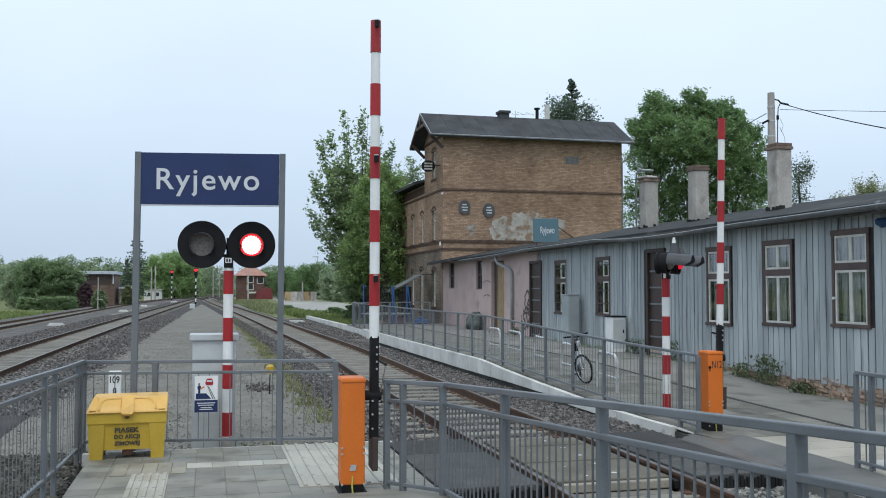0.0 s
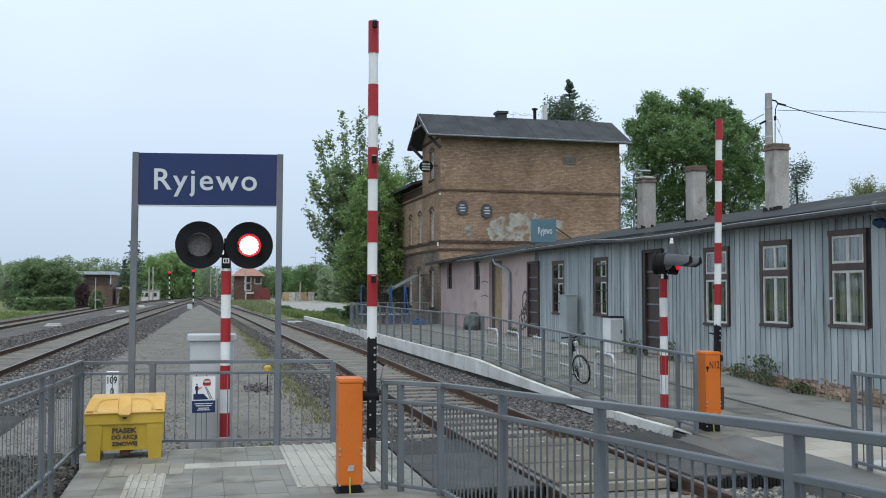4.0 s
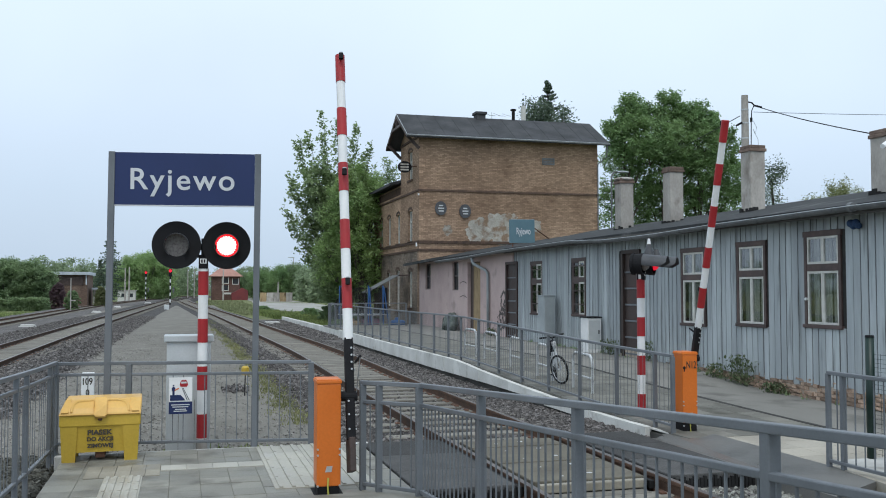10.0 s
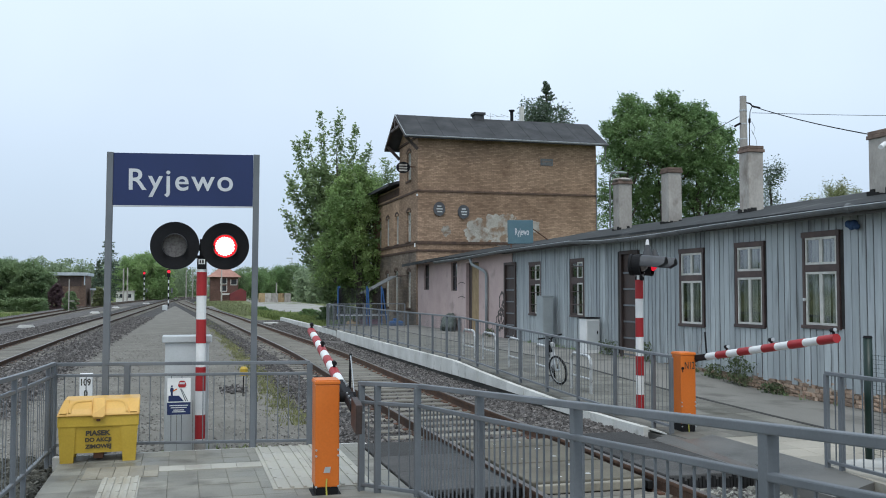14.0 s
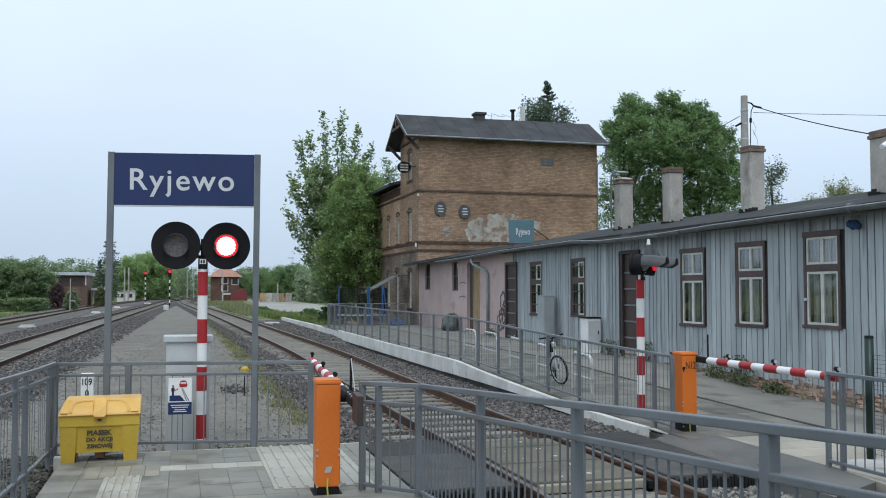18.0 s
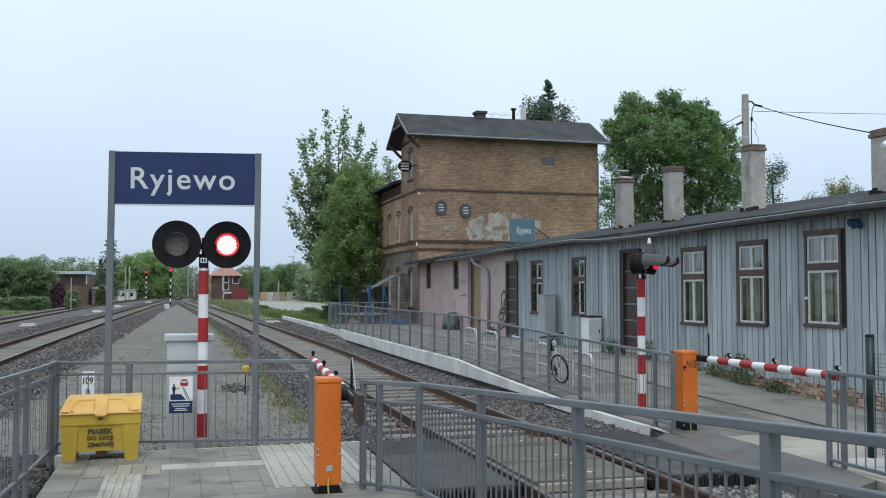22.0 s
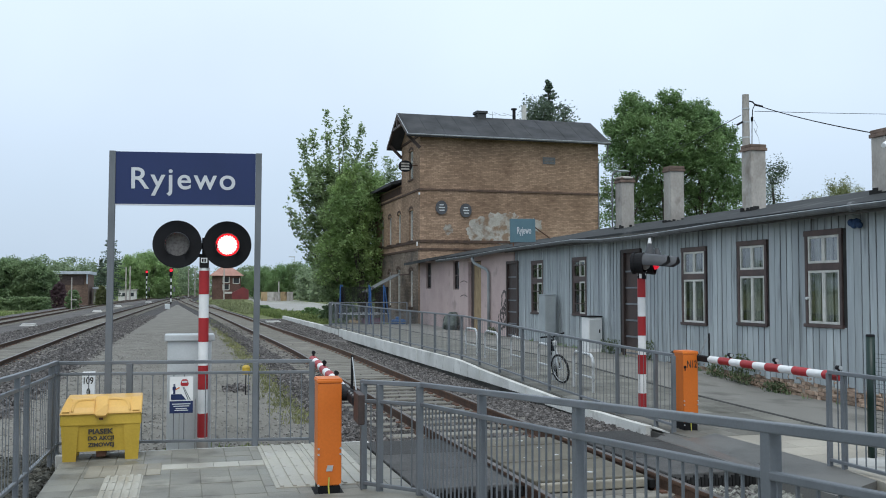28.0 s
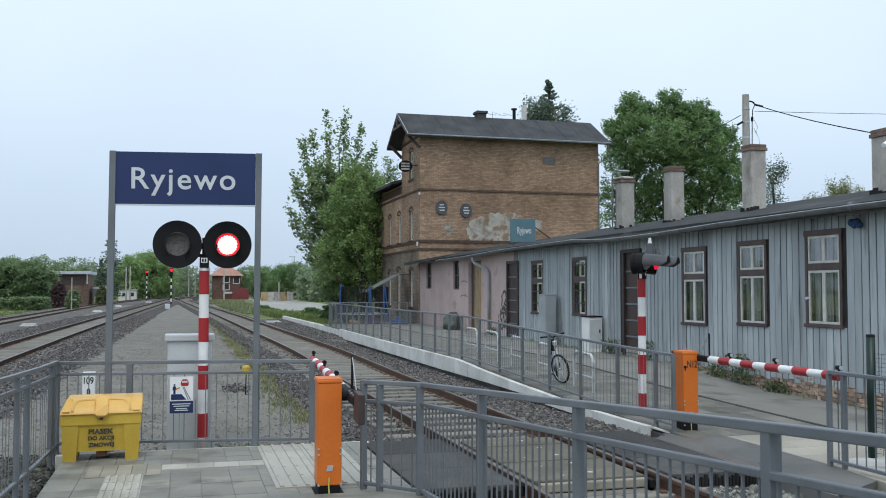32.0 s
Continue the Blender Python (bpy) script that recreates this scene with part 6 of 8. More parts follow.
for k in range(16):
    z = 4.6 + k * 0.3
    for x0, x1 in ((HX - 0.025, HX + 0.30 - 0.1 * (k % 2)), (HX1 - 0.32 + 0.1 * (k % 2), HX1 + 0.02)):
        bm = B()
        box(bm, x0 + 0.015, x1, HY0 - 0.008, HY0, z, z + 0.15)
        part("quoin", bm, HOUSEBRICK, house)
bm = B()
for a, b in (((HX - 0.7, HY0 - 0.4, HEAVE - 0.22), (HX - 0.7, ridge_y, RIDGE - 0.16)), ((HX - 0.7, HY1 + 0.4, HEAVE - 0.22), (HX - 0.7, ridge_y, RIDGE - 0.16)),
             ((HX - 0.7, ridge_y - 0.9, HEAVE + 0.55), (HX - 0.7, ridge_y + 0.9, HEAVE + 0.55)), ((HX - 0.7, ridge_y, HEAVE + 0.5), (HX - 0.7, ridge_y, RIDGE - 0.2)),
             ((HX - 0.7, HY0 + 0.05, HEAVE - 0.1), (HX, HY0 + 0.05, HEAVE - 0.8)), ((HX - 0.7, HY1 - 0.05, HEAVE - 0.1), (HX, HY1 - 0.05, HEAVE - 0.8))):
    bar(bm, a, b, 0.12, 0.14)
part("gable_timber", bm, BROWN, house)


def house_window(y0, y1, z0, z1, label="tall arched window with pale bars"):
    w = part("window", B(), SASH, house, label)
    bm = B()
    box(bm, HX + 0.16, HX + 0.18, y0, y1, z0, z1)
    part("pane", bm, GLASS, w)
    bm = B()
    for a, b, c, d in ((y0, y0 + 0.08, z0, z1), (y1 - 0.08, y1, z0, z1), (y0, y1, z0, z0 + 0.08), (y0, y1, z1 - 0.08, z1),
                       ((y0 + y1) / 2 - 0.04, (y0 + y1) / 2 + 0.04, z0, z1), (y0, y1, z0 + (z1 - z0) * 0.62, z0 + (z1 - z0) * 0.62 + 0.08)):
        box(bm, HX + 0.10, HX + 0.158, a, b, c, d)
    part("window_sash", bm, SASH, w)
    bm = B()
    box(bm, HX - 0.06, HX + 0.1, y0 - 0.08, y1 + 0.08, z0 - 0.1, z0, 0.01)
    part("sill", bm, REDBAND, w)
    bm = B()
    ring = []
    for r, top in ((0.46, 0.12), (0.60, 0.24)):
        ring += [[(HX - 0.02, (y0 + y1) / 2 + (y1 - y0) * r * math.cos(a), z1 - 0.02 + top * math.sin(a)) for a in [math.pi * k / 8 for k in range(9)]]]
    prism(bm, ring[0] + ring[1][::-1], (0.07, 0, 0))
    part("arch", bm, REDBAND, w)


for w in FAC:
    house_window(*w)
# lower wing
WING = [(50.3, 51.15, 4.5, 6.1), (52.7, 53.55, 4.5, 6.1), (54.9, 55.7, 4.5, 6.1), (50.4, 51.3, 0.7, 3.0), (52.8, 53.6, 1.0, 2.9)]
part("wing_lower_wall", panelled_wall(B(), HX, HX + 0.4, HY1, 57.6, -0.1, 3.98, WING), SOOTBRICK, house, "sooty brick of the wing's ground storey")
bm = panelled_wall(B(), HX, HX + 0.4, HY1, 57.6, 3.98, 7.7, WING)
box(bm, HX + 0.4, 21, 57.2, 57.6, -0.1, 7.7)
box(bm, 20.6, 21, HY1, 57.2, -0.1, 7.7)
part("wing_wall", bm, HOUSEBRICK, house, "lower brick wing")
bm = B()
prism(bm, [(HX - 0.6, HY1 + 0.1, 7.85), (16.3, HY1 + 0.1, 9.3), (21.4, HY1 + 0.1, 7.85), (21.4, HY1 + 0.1, 7.7), (16.3, HY1 + 0.1, 9.15), (HX - 0.6, HY1 + 0.1, 7.7)], (0, 8.0, 0))
part("wing_roof", bm, SHINGLE, house)
bm = B()
box(bm, HX - 0.03, HX, HY1, 57.6, 7.2, 7.6)
part("wing_frieze", bm, REDBAND, house)
for w in WING:
    house_window(*w)
# things on the house
for x, z, text in ((12.72, 6.11, 2), (14.02, 5.99, 2)):
    o = part("oval_sign", B(), BLACK, house, "dark oval sign with pale lines")
    bm = B()
    disc(bm, (0, 0, 0), (0, -1, 0), 0.36, 0.05, 28)
    for v in bm.verts:
        v.co = Vector((v.co.x * 0.86 + x, v.co.y + HY0 - 0.03, v.co.z + z))
    part("plate", bm, HOODGREY, o)
    bm = B()
    for k, (wd, dz) in enumerate(((0.22, 0.14), (0.34, 0.0), (0.3, -0.14))):
        box(bm, x - wd / 2 + 0.02 * k, x + wd / 2, HY0 - 0.088, HY0 - 0.08, z + dz - 0.03, z + dz + 0.03)
    part("sign_bars", bm, CABINET, o)
o = part("projecting_sign", B(), BLACK, house, "dark oval sign on a bracket")
bm = B()
disc(bm, (0, 0, 0), (0, -1, 0), 0.36, 0.08, 28)
for v in bm.verts:
    v.co = Vector((v.co.x * 1.0 + 10.95, v.co.y + 46.5, v.co.z * 0.82 + 8.25))
part("plate", bm, BLACK, o)
bm = B()
for dz in (0.12, -0.02, -0.16):
    box(bm, 10.72, 11.15, 46.405, 46.415, 8.22 + dz, 8.30 + dz)
part("sign_bars", bm, CHIMNEY, o)
bm = B()
rod(bm, (11.3, 46.46, 8.3), (11.62, 46.46, 8.3), 0.03, sides=6)
part("bracket", bm, RUST, o)
bm = B()
for a, b, c, d in ((18.3, 19.0, 8.86, 8.92), (18.3, 19.0, 8.56, 8.62), (18.3, 18.36, 8.62, 8.86), (18.94, 19.0, 8.62, 8.86)):
    box(bm, a, b, HY0 - 0.04, HY0, c, d)
for k in range(3):
    box(bm, 18.37, 18.93, HY0 - 0.03, HY0 - 0.01, 8.64 + k * 0.08, 8.69 + k * 0.08)
part("vent", bm, ZINC, house, "small grey vent grille")
rng = random.Random(9)
for cx, cz, rx, rz in ((14.9, 5.05, 0.85, 0.62), (15.9, 5.35, 0.8, 0.6), (16.1, 4.7, 0.75, 0.4), (14.6, 4.75, 0.5, 0.4), (17.9, 5.3, 0.35, 0.35), (13.1, 5.0, 0.25, 0.3), (16.6, 5.75, 0.3, 0.2)):
    bm = B()
    outline = []
    for k in range(26):
        a = 2 * math.pi * k / 26
        r = 1 + rng.uniform(-0.22, 0.18)
        outline.append((cx + rx * r * math.cos(a), HY0 - 0.004 - 0.004 * rng.random(), cz + rz * r * math.sin(a)))
    prism(bm, outline, (0, 0.06, 0))
    part("plaster_patch", bm, PLASTER, house_wall, "patchy pale plaster")
bm = B()
box(bm, 15.25, 15.75, ridge_y - 0.3, ridge_y + 0.3, RIDGE - 0.5, RIDGE + 0.22, 0.02)
box(bm, 15.18, 15.82, ridge_y - 0.37, ridge_y + 0.37, RIDGE + 0.16, RIDGE + 0.3, 0.02)
part("chimney", bm, SHINGLE, house_roof, "dark brick chimney")
bm = B()
rod(bm, (17.45, ridge_y, RIDGE - 0.2), (17.45, ridge_y, RIDGE + 0.5), 0.09, sides=10)
rod(bm, (17.45, ridge_y, RIDGE + 0.5), (17.45, ridge_y, RIDGE + 0.58), 0.16, sides=10)
part("flue_pipe", bm, BLACK, house_roof)
bm = B()
rod(bm, (18.6, ridge_y + 1.5, RIDGE - 0.9), (18.6, ridge_y + 1.5, RIDGE + 1.1), 0.14, sides=10)
part("white_flue", bm, SASH, house_roof)
bm = B()
rod(bm, (16.2, ridge_y, RIDGE), (16.2, ridge_y, RIDGE + 0.35), 0.015, sides=5)
for k in range(5):
    rod(bm, (15.8 + k * 0.25, ridge_y, RIDGE + 0.3 - 0.12 * (k % 2)), (16.0 + k * 0.3, ridge_y - 0.3, RIDGE + 0.12), 0.012, sides=5)
part("aerial", bm, GALVANISED, house_roof)
bm = B()
rod(bm, (HX - 0.1, HY0 + 0.2, 4.15), (HX - 0.1, HY0 + 0.2, 4.35), 0.045, 0.035, sides=10)
rod(bm, (HX - 0.05, HY0 - 0.05, 6.75), (HX - 0.05, HY0 - 0.05, 6.85), 0.045, sides=10)
part("wall_lamp", bm, WHITE, house)
# slanting canopy over the side door
canopy = part("canopy", B(), CHIMNEY, house, "slanting sheet canopy over the entrance")
bm = B()
prism(bm, [(9.3, 48.0, 1.80), (11.0, 48.0, 2.72), (11.0, 48.0, 2.68), (9.3, 48.0, 1.76)], (0, 1.6, 0))
part("canopy_sheet", bm, ZINC, canopy)
for y in (48.1, 49.5):
    bm = B()
    rod(bm, (9.5, y, 0.1), (9.5, y, 1.88), 0.04, sides=8)
    part("canopy_post", bm, BROWN, canopy)
    bm = B()
    rod(bm, (11.0, y, 2.70), (11.62, y, 2.72), 0.03, sides=6)
    part("canopy_arm", bm, BROWN, canopy)


# ---- things on the far platform ----
for y0, y1 in ((16.2, 17.1), (18.15, 19.0), (19.9, 20.75), (21.7, 22.7), (23.4, 24.4)):
    bm = B()
    z = platform_z(y0)
    leg0, leg1, top = Vector((7.45, y0, z)), Vector((7.45, y1, platform_z(y1))), 0.70
    pts = [leg0, leg0 + Vector((0, 0, top - 0.14)), leg0.lerp(leg1, 0.04) + Vector((0, 0, top - 0.05)), leg0.lerp(leg1, 0.14) + Vector((0, 0, top)),
           leg0.lerp(leg1, 0.86) + Vector((0, 0, top)), leg0.lerp(leg1, 0.96) + Vector((0, 0, top - 0.05)), leg1 + Vector((0, 0, top - 0.14)), leg1]
    hoop = thing("bicycle_stand", "galvanised steel hoop stand for bicycles", "bicycle stand", at=(0, 0, 0), group="bicycle stands")
    pipe(bm, pts, 0.029, 10)
    part("hoop", bm, BRIGHTSTEEL, hoop)
    bm = B()
    rod(bm, leg0 + Vector((0, 0, 0.27)), leg1 + Vector((0, 0, 0.27)), 0.02, sides=8)
    part("cross_bar", bm, BRIGHTSTEEL, hoop)

bike = thing("bicycle", "dark bicycle leaning on a steel stand", "bicycle", m=pose(7.5, 17.95, platform_z(17.9) + 0.006, -11, 0, 76))


def wheel(cx, turn):
    w = part("wheel", B(), RUBBER, bike)
    w.matrix_basis = Matrix.Translation((cx, 0, 0)) @ turn
    cx = 0.0
    bm = B()
    n = 36
    for k in range(n):
        a, b = 2 * math.pi * k / n, 2 * math.pi * (k + 1) / n
        rod(bm, (cx + 0.315 * math.cos(a), 0, 0.335 + 0.315 * math.sin(a)), (cx + 0.315 * math.cos(b), 0, 0.335 + 0.315 * math.sin(b)), 0.026, sides=6, caps=False)
    part("tyre", bm, RUBBER, w)
    bm = B()
    for k in range(n):
        a, b = 2 * math.pi * k / n, 2 * math.pi * (k + 1) / n
        rod(bm, (cx + 0.292 * math.cos(a), 0, 0.335 + 0.292 * math.sin(a)), (cx + 0.292 * math.cos(b), 0, 0.335 + 0.292 * math.sin(b)), 0.010, sides=5, caps=False)
    part("rim", bm, GALVANISED, w)
    bm = B()
    for k in range(18):
        a = 2 * math.pi * k / 18
        rod(bm, (cx, 0.02 * (-1) ** k, 0.335), (cx + 0.29 * math.cos(a), 0, 0.335 + 0.29 * math.sin(a)), 0.0018, sides=4, caps=False)
    rod(bm, (cx, -0.04, 0.335), (cx, 0.04, 0.335), 0.022, sides=10)
    part("spokes", bm, GALVANISED, w)


STEER = Matrix.Rotation(radians(26), 4, "Z")
wheel(-0.53, STEER)
wheel(0.53, Matrix.Identity(4))
bm = B()
head, seat_t, crank, rear = (-0.38, 0, 0.80), (0.16, 0, 0.80), (0.04, 0, 0.30), (0.53, 0, 0.335)
for a, b, r in ((head, seat_t, 0.017), ((-0.40, 0, 0.72), crank, 0.02), (seat_t, crank, 0.018), (crank, rear, 0.012), (seat_t, rear, 0.011), ((-0.36, 0, 0.88), (-0.41, 0, 0.66), 0.02)):
    rod(bm, a, b, r * 1.35, sides=10)
part("bicycle_frame", bm, BRIGHTSTEEL, bike, "silver and dark tube frame")
bm = B()
for s in (-0.05, 0.05):
    pipe(bm, [Vector((-0.43, 0, 0.67)) + STEER.to_3x3() @ Vector((0, s * 0.6, 0)), Vector((-0.49, 0, 0.5)) + STEER.to_3x3() @ Vector((0, s, 0)), Vector((-0.53, 0, 0.335)) + STEER.to_3x3() @ Vector((0, s, 0))], 0.018)
part("fork", bm, GALVANISED, bike, "pale fork")
bm = B()
pipe(bm, [(-0.36, 0, 0.88), (-0.355, 0, 1.06), (-0.38, 0.1, 1.09), (-0.26, 0.28, 1.10)], 0.02)
pipe(bm, [(-0.355, 0, 1.06), (-0.38, -0.1, 1.09), (-0.26, -0.28, 1.10)], 0.02)
part("handlebar", bm, BLACK, bike)
bm = B()
box(bm, -0.34, -0.14, -0.02, 0.14, 0.74, 0.96, 0.03)
part("frame_bag", bm, BLACK, bike, "small dark bag on the frame")
bm = B()
box(bm, -0.46, -0.38, -0.05, 0.05, 0.86, 0.98, 0.02)
part("front_lamp", bm, BRIGHTSTEEL, bike)
bm = B()
rod(bm, (0.16, 0, 0.80), (0.19, 0, 0.93), 0.012, sides=8)
bmesh.ops.create_uvsphere(bm, u_segments=14, v_segments=8, radius=1, matrix=Matrix.LocRotScale((0.2, 0, 0.95), None, (0.14, 0.075, 0.035)))
part("saddle", bm, BLACK, bike)
bm = B()
rod(bm, (0.04, -0.05, 0.30), (0.04, 0.05, 0.30), 0.03, sides=10)
disc(bm, (0.04, 0.05, 0.30), (0, 1, 0), 0.085, 0.006, 20, 0.05)
rod(bm, (0.04, 0.07, 0.30), (0.14, 0.07, 0.18), 0.01, sides=6)
rod(bm, (0.04, -0.07, 0.30), (-0.06, -0.07, 0.42), 0.01, sides=6)
box(bm, 0.10, 0.19, 0.07, 0.14, 0.165, 0.19)
part("crankset", bm, BLACK, bike)
bm = B()
for k in range(14):
    a, b = radians(20 + k * 11), radians(31 + k * 11)
    bar(bm, (0.53 + 0.352 * math.cos(a), 0, 0.335 + 0.352 * math.sin(a)), (0.53 + 0.352 * math.cos(b), 0, 0.335 + 0.352 * math.sin(b)), 0.05, 0.004)
part("mudguard", bm, BLACK, bike)

for piece in bike.children_recursive:
    piece.data.transform(Matrix.Scale(0.88, 4))
    piece.location *= 0.88

for at, w, d, h, material, label, dark_lid in (((11.22, 27.85, path_z(11.2, 27.9)), 0.36, 0.55, 1.56, DULLCABINET, "tall dull grey meter cabinet against the wall", False),
                                              ((11.25, 24.55, path_z(11.2, 24.5)), 0.41, 0.48, 0.98, CABINET, "low pale cabinet with a dark top", True)):
    c = thing("meter_cabinet", label, "cabinet", at=at)
    bm = B()
    box(bm, -w / 2, w / 2, -d / 2, d / 2, 0, h, 0.012)
    part("body", bm, WHITE if dark_lid else material, c)
    bm = B()
    box(bm, -w / 2 - 0.02, w / 2 + 0.02, -d / 2 - 0.02, d / 2 + 0.02, h, h + 0.04, 0.008)
    part("top", bm, BLACK if dark_lid else material, c)
    bm = B()
    box(bm, -w / 2 + 0.03, w / 2 - 0.03, -d / 2 - 0.008, -d / 2, 0.1, h - 0.06, 0.004)
    part("door", bm, material, c)
    if not dark_lid:
        continue
    bm = B()
    box(bm, w / 2 - 0.09, w / 2 - 0.06, -d / 2 - 0.02, -d / 2 - 0.006, h * 0.55, h * 0.65)
    part("handle", bm, BLACK, c)


def weeds(at, tall, count, label):
    rng = np.random.default_rng(int(at[1] * 10))
    verts, faces = [], []
    for i in range(count):
        p = np.array(at) + np.array([rng.normal(0, 0.09), rng.normal(0, 0.16), tall * rng.uniform(0.05, 1.0)])
        s = rng.uniform(0.02, 0.05)
        a, b = rng.uniform(0, 6.28, 2)
        u = np.array([math.cos(a) * math.cos(b), math.sin(a) * math.cos(b), math.sin(b)])
        v = np.array([-math.sin(a), math.cos(a), 0.3])
        k = len(verts)
        verts += [tuple(p - u * s), tuple(p + v * s * 0.5), tuple(p + u * s), tuple(p - v * s * 0.5)]
        faces.append((k, k + 1, k + 2, k + 3))
    data = bpy.data.meshes.new("weeds")
    data.from_pydata(verts, [], faces)
    data.materials.append(WEED)
    w = thing("weed_clump", label, "weeds", group="wall weeds")
    leaves = new("leaves", data)
    leaves.parent = w
    bm = B()
    for k in range(5):
        rod(bm, (at[0], at[1] + k * 0.05 - 0.1, at[2] - 0.05), (at[0] + 0.02 * k - 0.05, at[1] + k * 0.09 - 0.18, at[2] + tall * 0.8), 0.006, 0.003, sides=5)
    part("stem", bm, WEED, w)


for y, tall in ((19.6, 0.22), (18.35, 0.3), (17.6, 0.62), (17.25, 0.55), (21.6, 0.5), (23.7, 0.4), (33.9, 0.3), (16.2, 0.2)):
    weeds((11.40, y, path_z(11.4, y)), tall, 230, "dark green weed clump at the wall foot")
bm = B()
bmesh.ops.create_icosphere(bm, subdivisions=3, radius=1, matrix=Matrix.LocRotScale((11.25, 39.1, 0.47), None, (0.25, 0.82, 0.44)))
for v in bm.verts:
    v.co += Vector((1, 1, 1)) * 0.17 * noise.noise(v.co * 3.1) + Vector((0.03, 0.05, 0.09)) * noise.noise(v.co * 8)
solid("covered_heap", bm, HEAP, "grey tarpaulin-covered heap standing by the pink wall", "heap", smooth=True)
# utility pole and wires
util = thing("utility_pole", "grey concrete utility pole with wires behind the roof", "utility pole", at=(16, 24.0, -0.2))
bm = B()
rod(bm, (0, 0, 0), (0, 0, 7.9), 0.165, 0.098, sides=14)
part("pole", bm, CHIMNEY, util)
bm = B()
pipe(bm, [(0.09, -0.05, 7.7), (0.2, -0.06, 7.68), (0.3, -0.02, 7.62)], 0.022)
pipe(bm, [(0.3, -0.02, 7.62), (0.20, -0.05, 7.45), (0.17, -0.06, 7.1), (0.155, -0.06, 6.3), (0.15, -0.06, 5.6)], 0.014)
box(bm, 0.145, 0.205, -0.09, -0.02, 7.1, 7.24, 0.02)
rod(bm, (-0.12, -0.02, 7.08), (-0.3, 0.0, 6.98), 0.03, sides=8)
for f in (0.012, 0.03, 0.05, 0.075):
    at = Vector((0.3, 0, 7.62)).lerp(Vector((-2.8, -8.7, 5.2)), f)
    rod(bm, at, at + Vector((-0.04, -0.12, -0.035)), 0.03, sides=8)
part("cable_clamps", bm, BLACK, util)
bm = B()
pipe(bm, [(0.25, -0.05, 7.15), (0.36, -0.05, 6.95), (0.30, -0.05, 6.75), (0.24, -0.05, 6.9), (0.4, -0.05, 6.6), (0.45, -0.05, 5.9), (0.46, -0.05, 5.5)], 0.007, 6)
part("loose_cable", bm, CABINET, util, "thin pale loop of loose cable")
for z in (7.45, 7.05, 6.6):
    part("pole_band", rod(B(), (0, 0, z), (0, 0, z + 0.04), 0.112, sides=14), GALVANISED, util)


def wire(a, b, drop, r, label):
    bm = B()
    pts = []
    for k in range(13):
        u = k / 12
        p = Vector(a).lerp(Vector(b), u)
        p.z -= drop * 4 * u * (1 - u)
        pts.append(p)
    pipe(bm, pts, r, 5)
    return solid("overhead_wire", bm, BLACK, label, "wire", group="overhead wires")


wire((16.3, 24.0, 7.42), (13.2, 15.3, 5.0), 0.06, 0.013, "dark overhead cable sagging to the chimney")
wire((16.3, 24.0, 7.22), (30, 26.6, 8.3), 0.05, 0.008, "thin overhead wire over the roof")
wire((15.9, 24.1, 7.1), (33.24, 62, 11.27), 0.05, 0.012, "overhead cable running behind the trees")
lamp = thing("street_lamp", "slim grey street lamp behind the roof", "street lamp", at=(17.0, 35.0, -0.2))
bm = B()
pipe(bm, [(0, 0, 0), (0, 0, 6.6), (0.03, 0, 6.85), (0.12, 0, 6.98), (0.3, 0, 7.02)], 0.034, 8)
part("pole", bm, ZINC, lamp)
bm = B()
bmesh.ops.create_uvsphere(bm, u_segments=14, v_segments=8, radius=1, matrix=Matrix.LocRotScale((0.52, 0, 7.01), None, (0.28, 0.12, 0.055)))
part("lamp_head", bm, DULLCABINET, lamp)

# playground beyond the platform
tramp = thing("trampoline", "round garden trampoline with blue posts and a dark safety net", "trampoline", at=(8.95, 47.0, 0.0))
for a in (3.19, 2.55, 4.71, 5.40):
    bm = B()
    rod(bm, (1.28 * math.cos(a), 1.28 * math.sin(a), 0.0), (1.25 * math.cos(a), 1.25 * math.sin(a), 2.15), 0.036, sides=10)
    part("post", bm, PLAYBLUE, tramp)
for a, lean in ((5.40, 0.30), (4.71, 0.16)):
    bm = B()
    rod(bm, (1.28 * math.cos(a) + lean, 1.28 * math.sin(a), 0.0), (1.25 * math.cos(a) + 0.05, 1.25 * math.sin(a), 2.05), 0.034, sides=10)
    part("brace", bm, PLAYBLUE, tramp)
bm = B()
disc(bm, (0, 0, 0.66), (0, 0, 1), 1.2, 0.02, 32)
part("jump_mat", bm, BLACK, tramp)
bm = B()
disc(bm, (0, 0, 0.67), (0, 0, 1), 1.32, 0.05, 32, 1.1)
part("edge_pad", bm, GALVANISED, tramp)
bm = B()
for k in range(110):
    a = 2 * math.pi * k / 110
    rod(bm, (1.2 * math.cos(a), 1.2 * math.sin(a), 0.7), (1.2 * math.cos(a), 1.2 * math.sin(a), 2.05), 0.010, sides=4, caps=False)
tagged(part("safety_net", bm, BLACK, tramp, "dark safety net"), kind="stuff")
for at, s, material, label in (((9.2, 46.4, 0.25), 0.5, PINKTOY, "pink plastic play slide piece"), ((8.3, 46.2, 0.25), 0.3, PLY, "faded yellow toy on the playground"), ((10.4, 45.6, 0.25), 0.35, PLAYBLUE, "blue plastic toy on the playground")):
    bm = B()
    box(bm, -s, s, -0.2, 0.2, -0.1, s * 0.5, 0.08)
    box(bm, -s * 0.4, s * 0.1, -0.15, 0.15, s * 0.4, s * 0.9, 0.06)
    toy = solid("garden_toy", bm, material, label, "toy", group="toys")
    toy.location = at


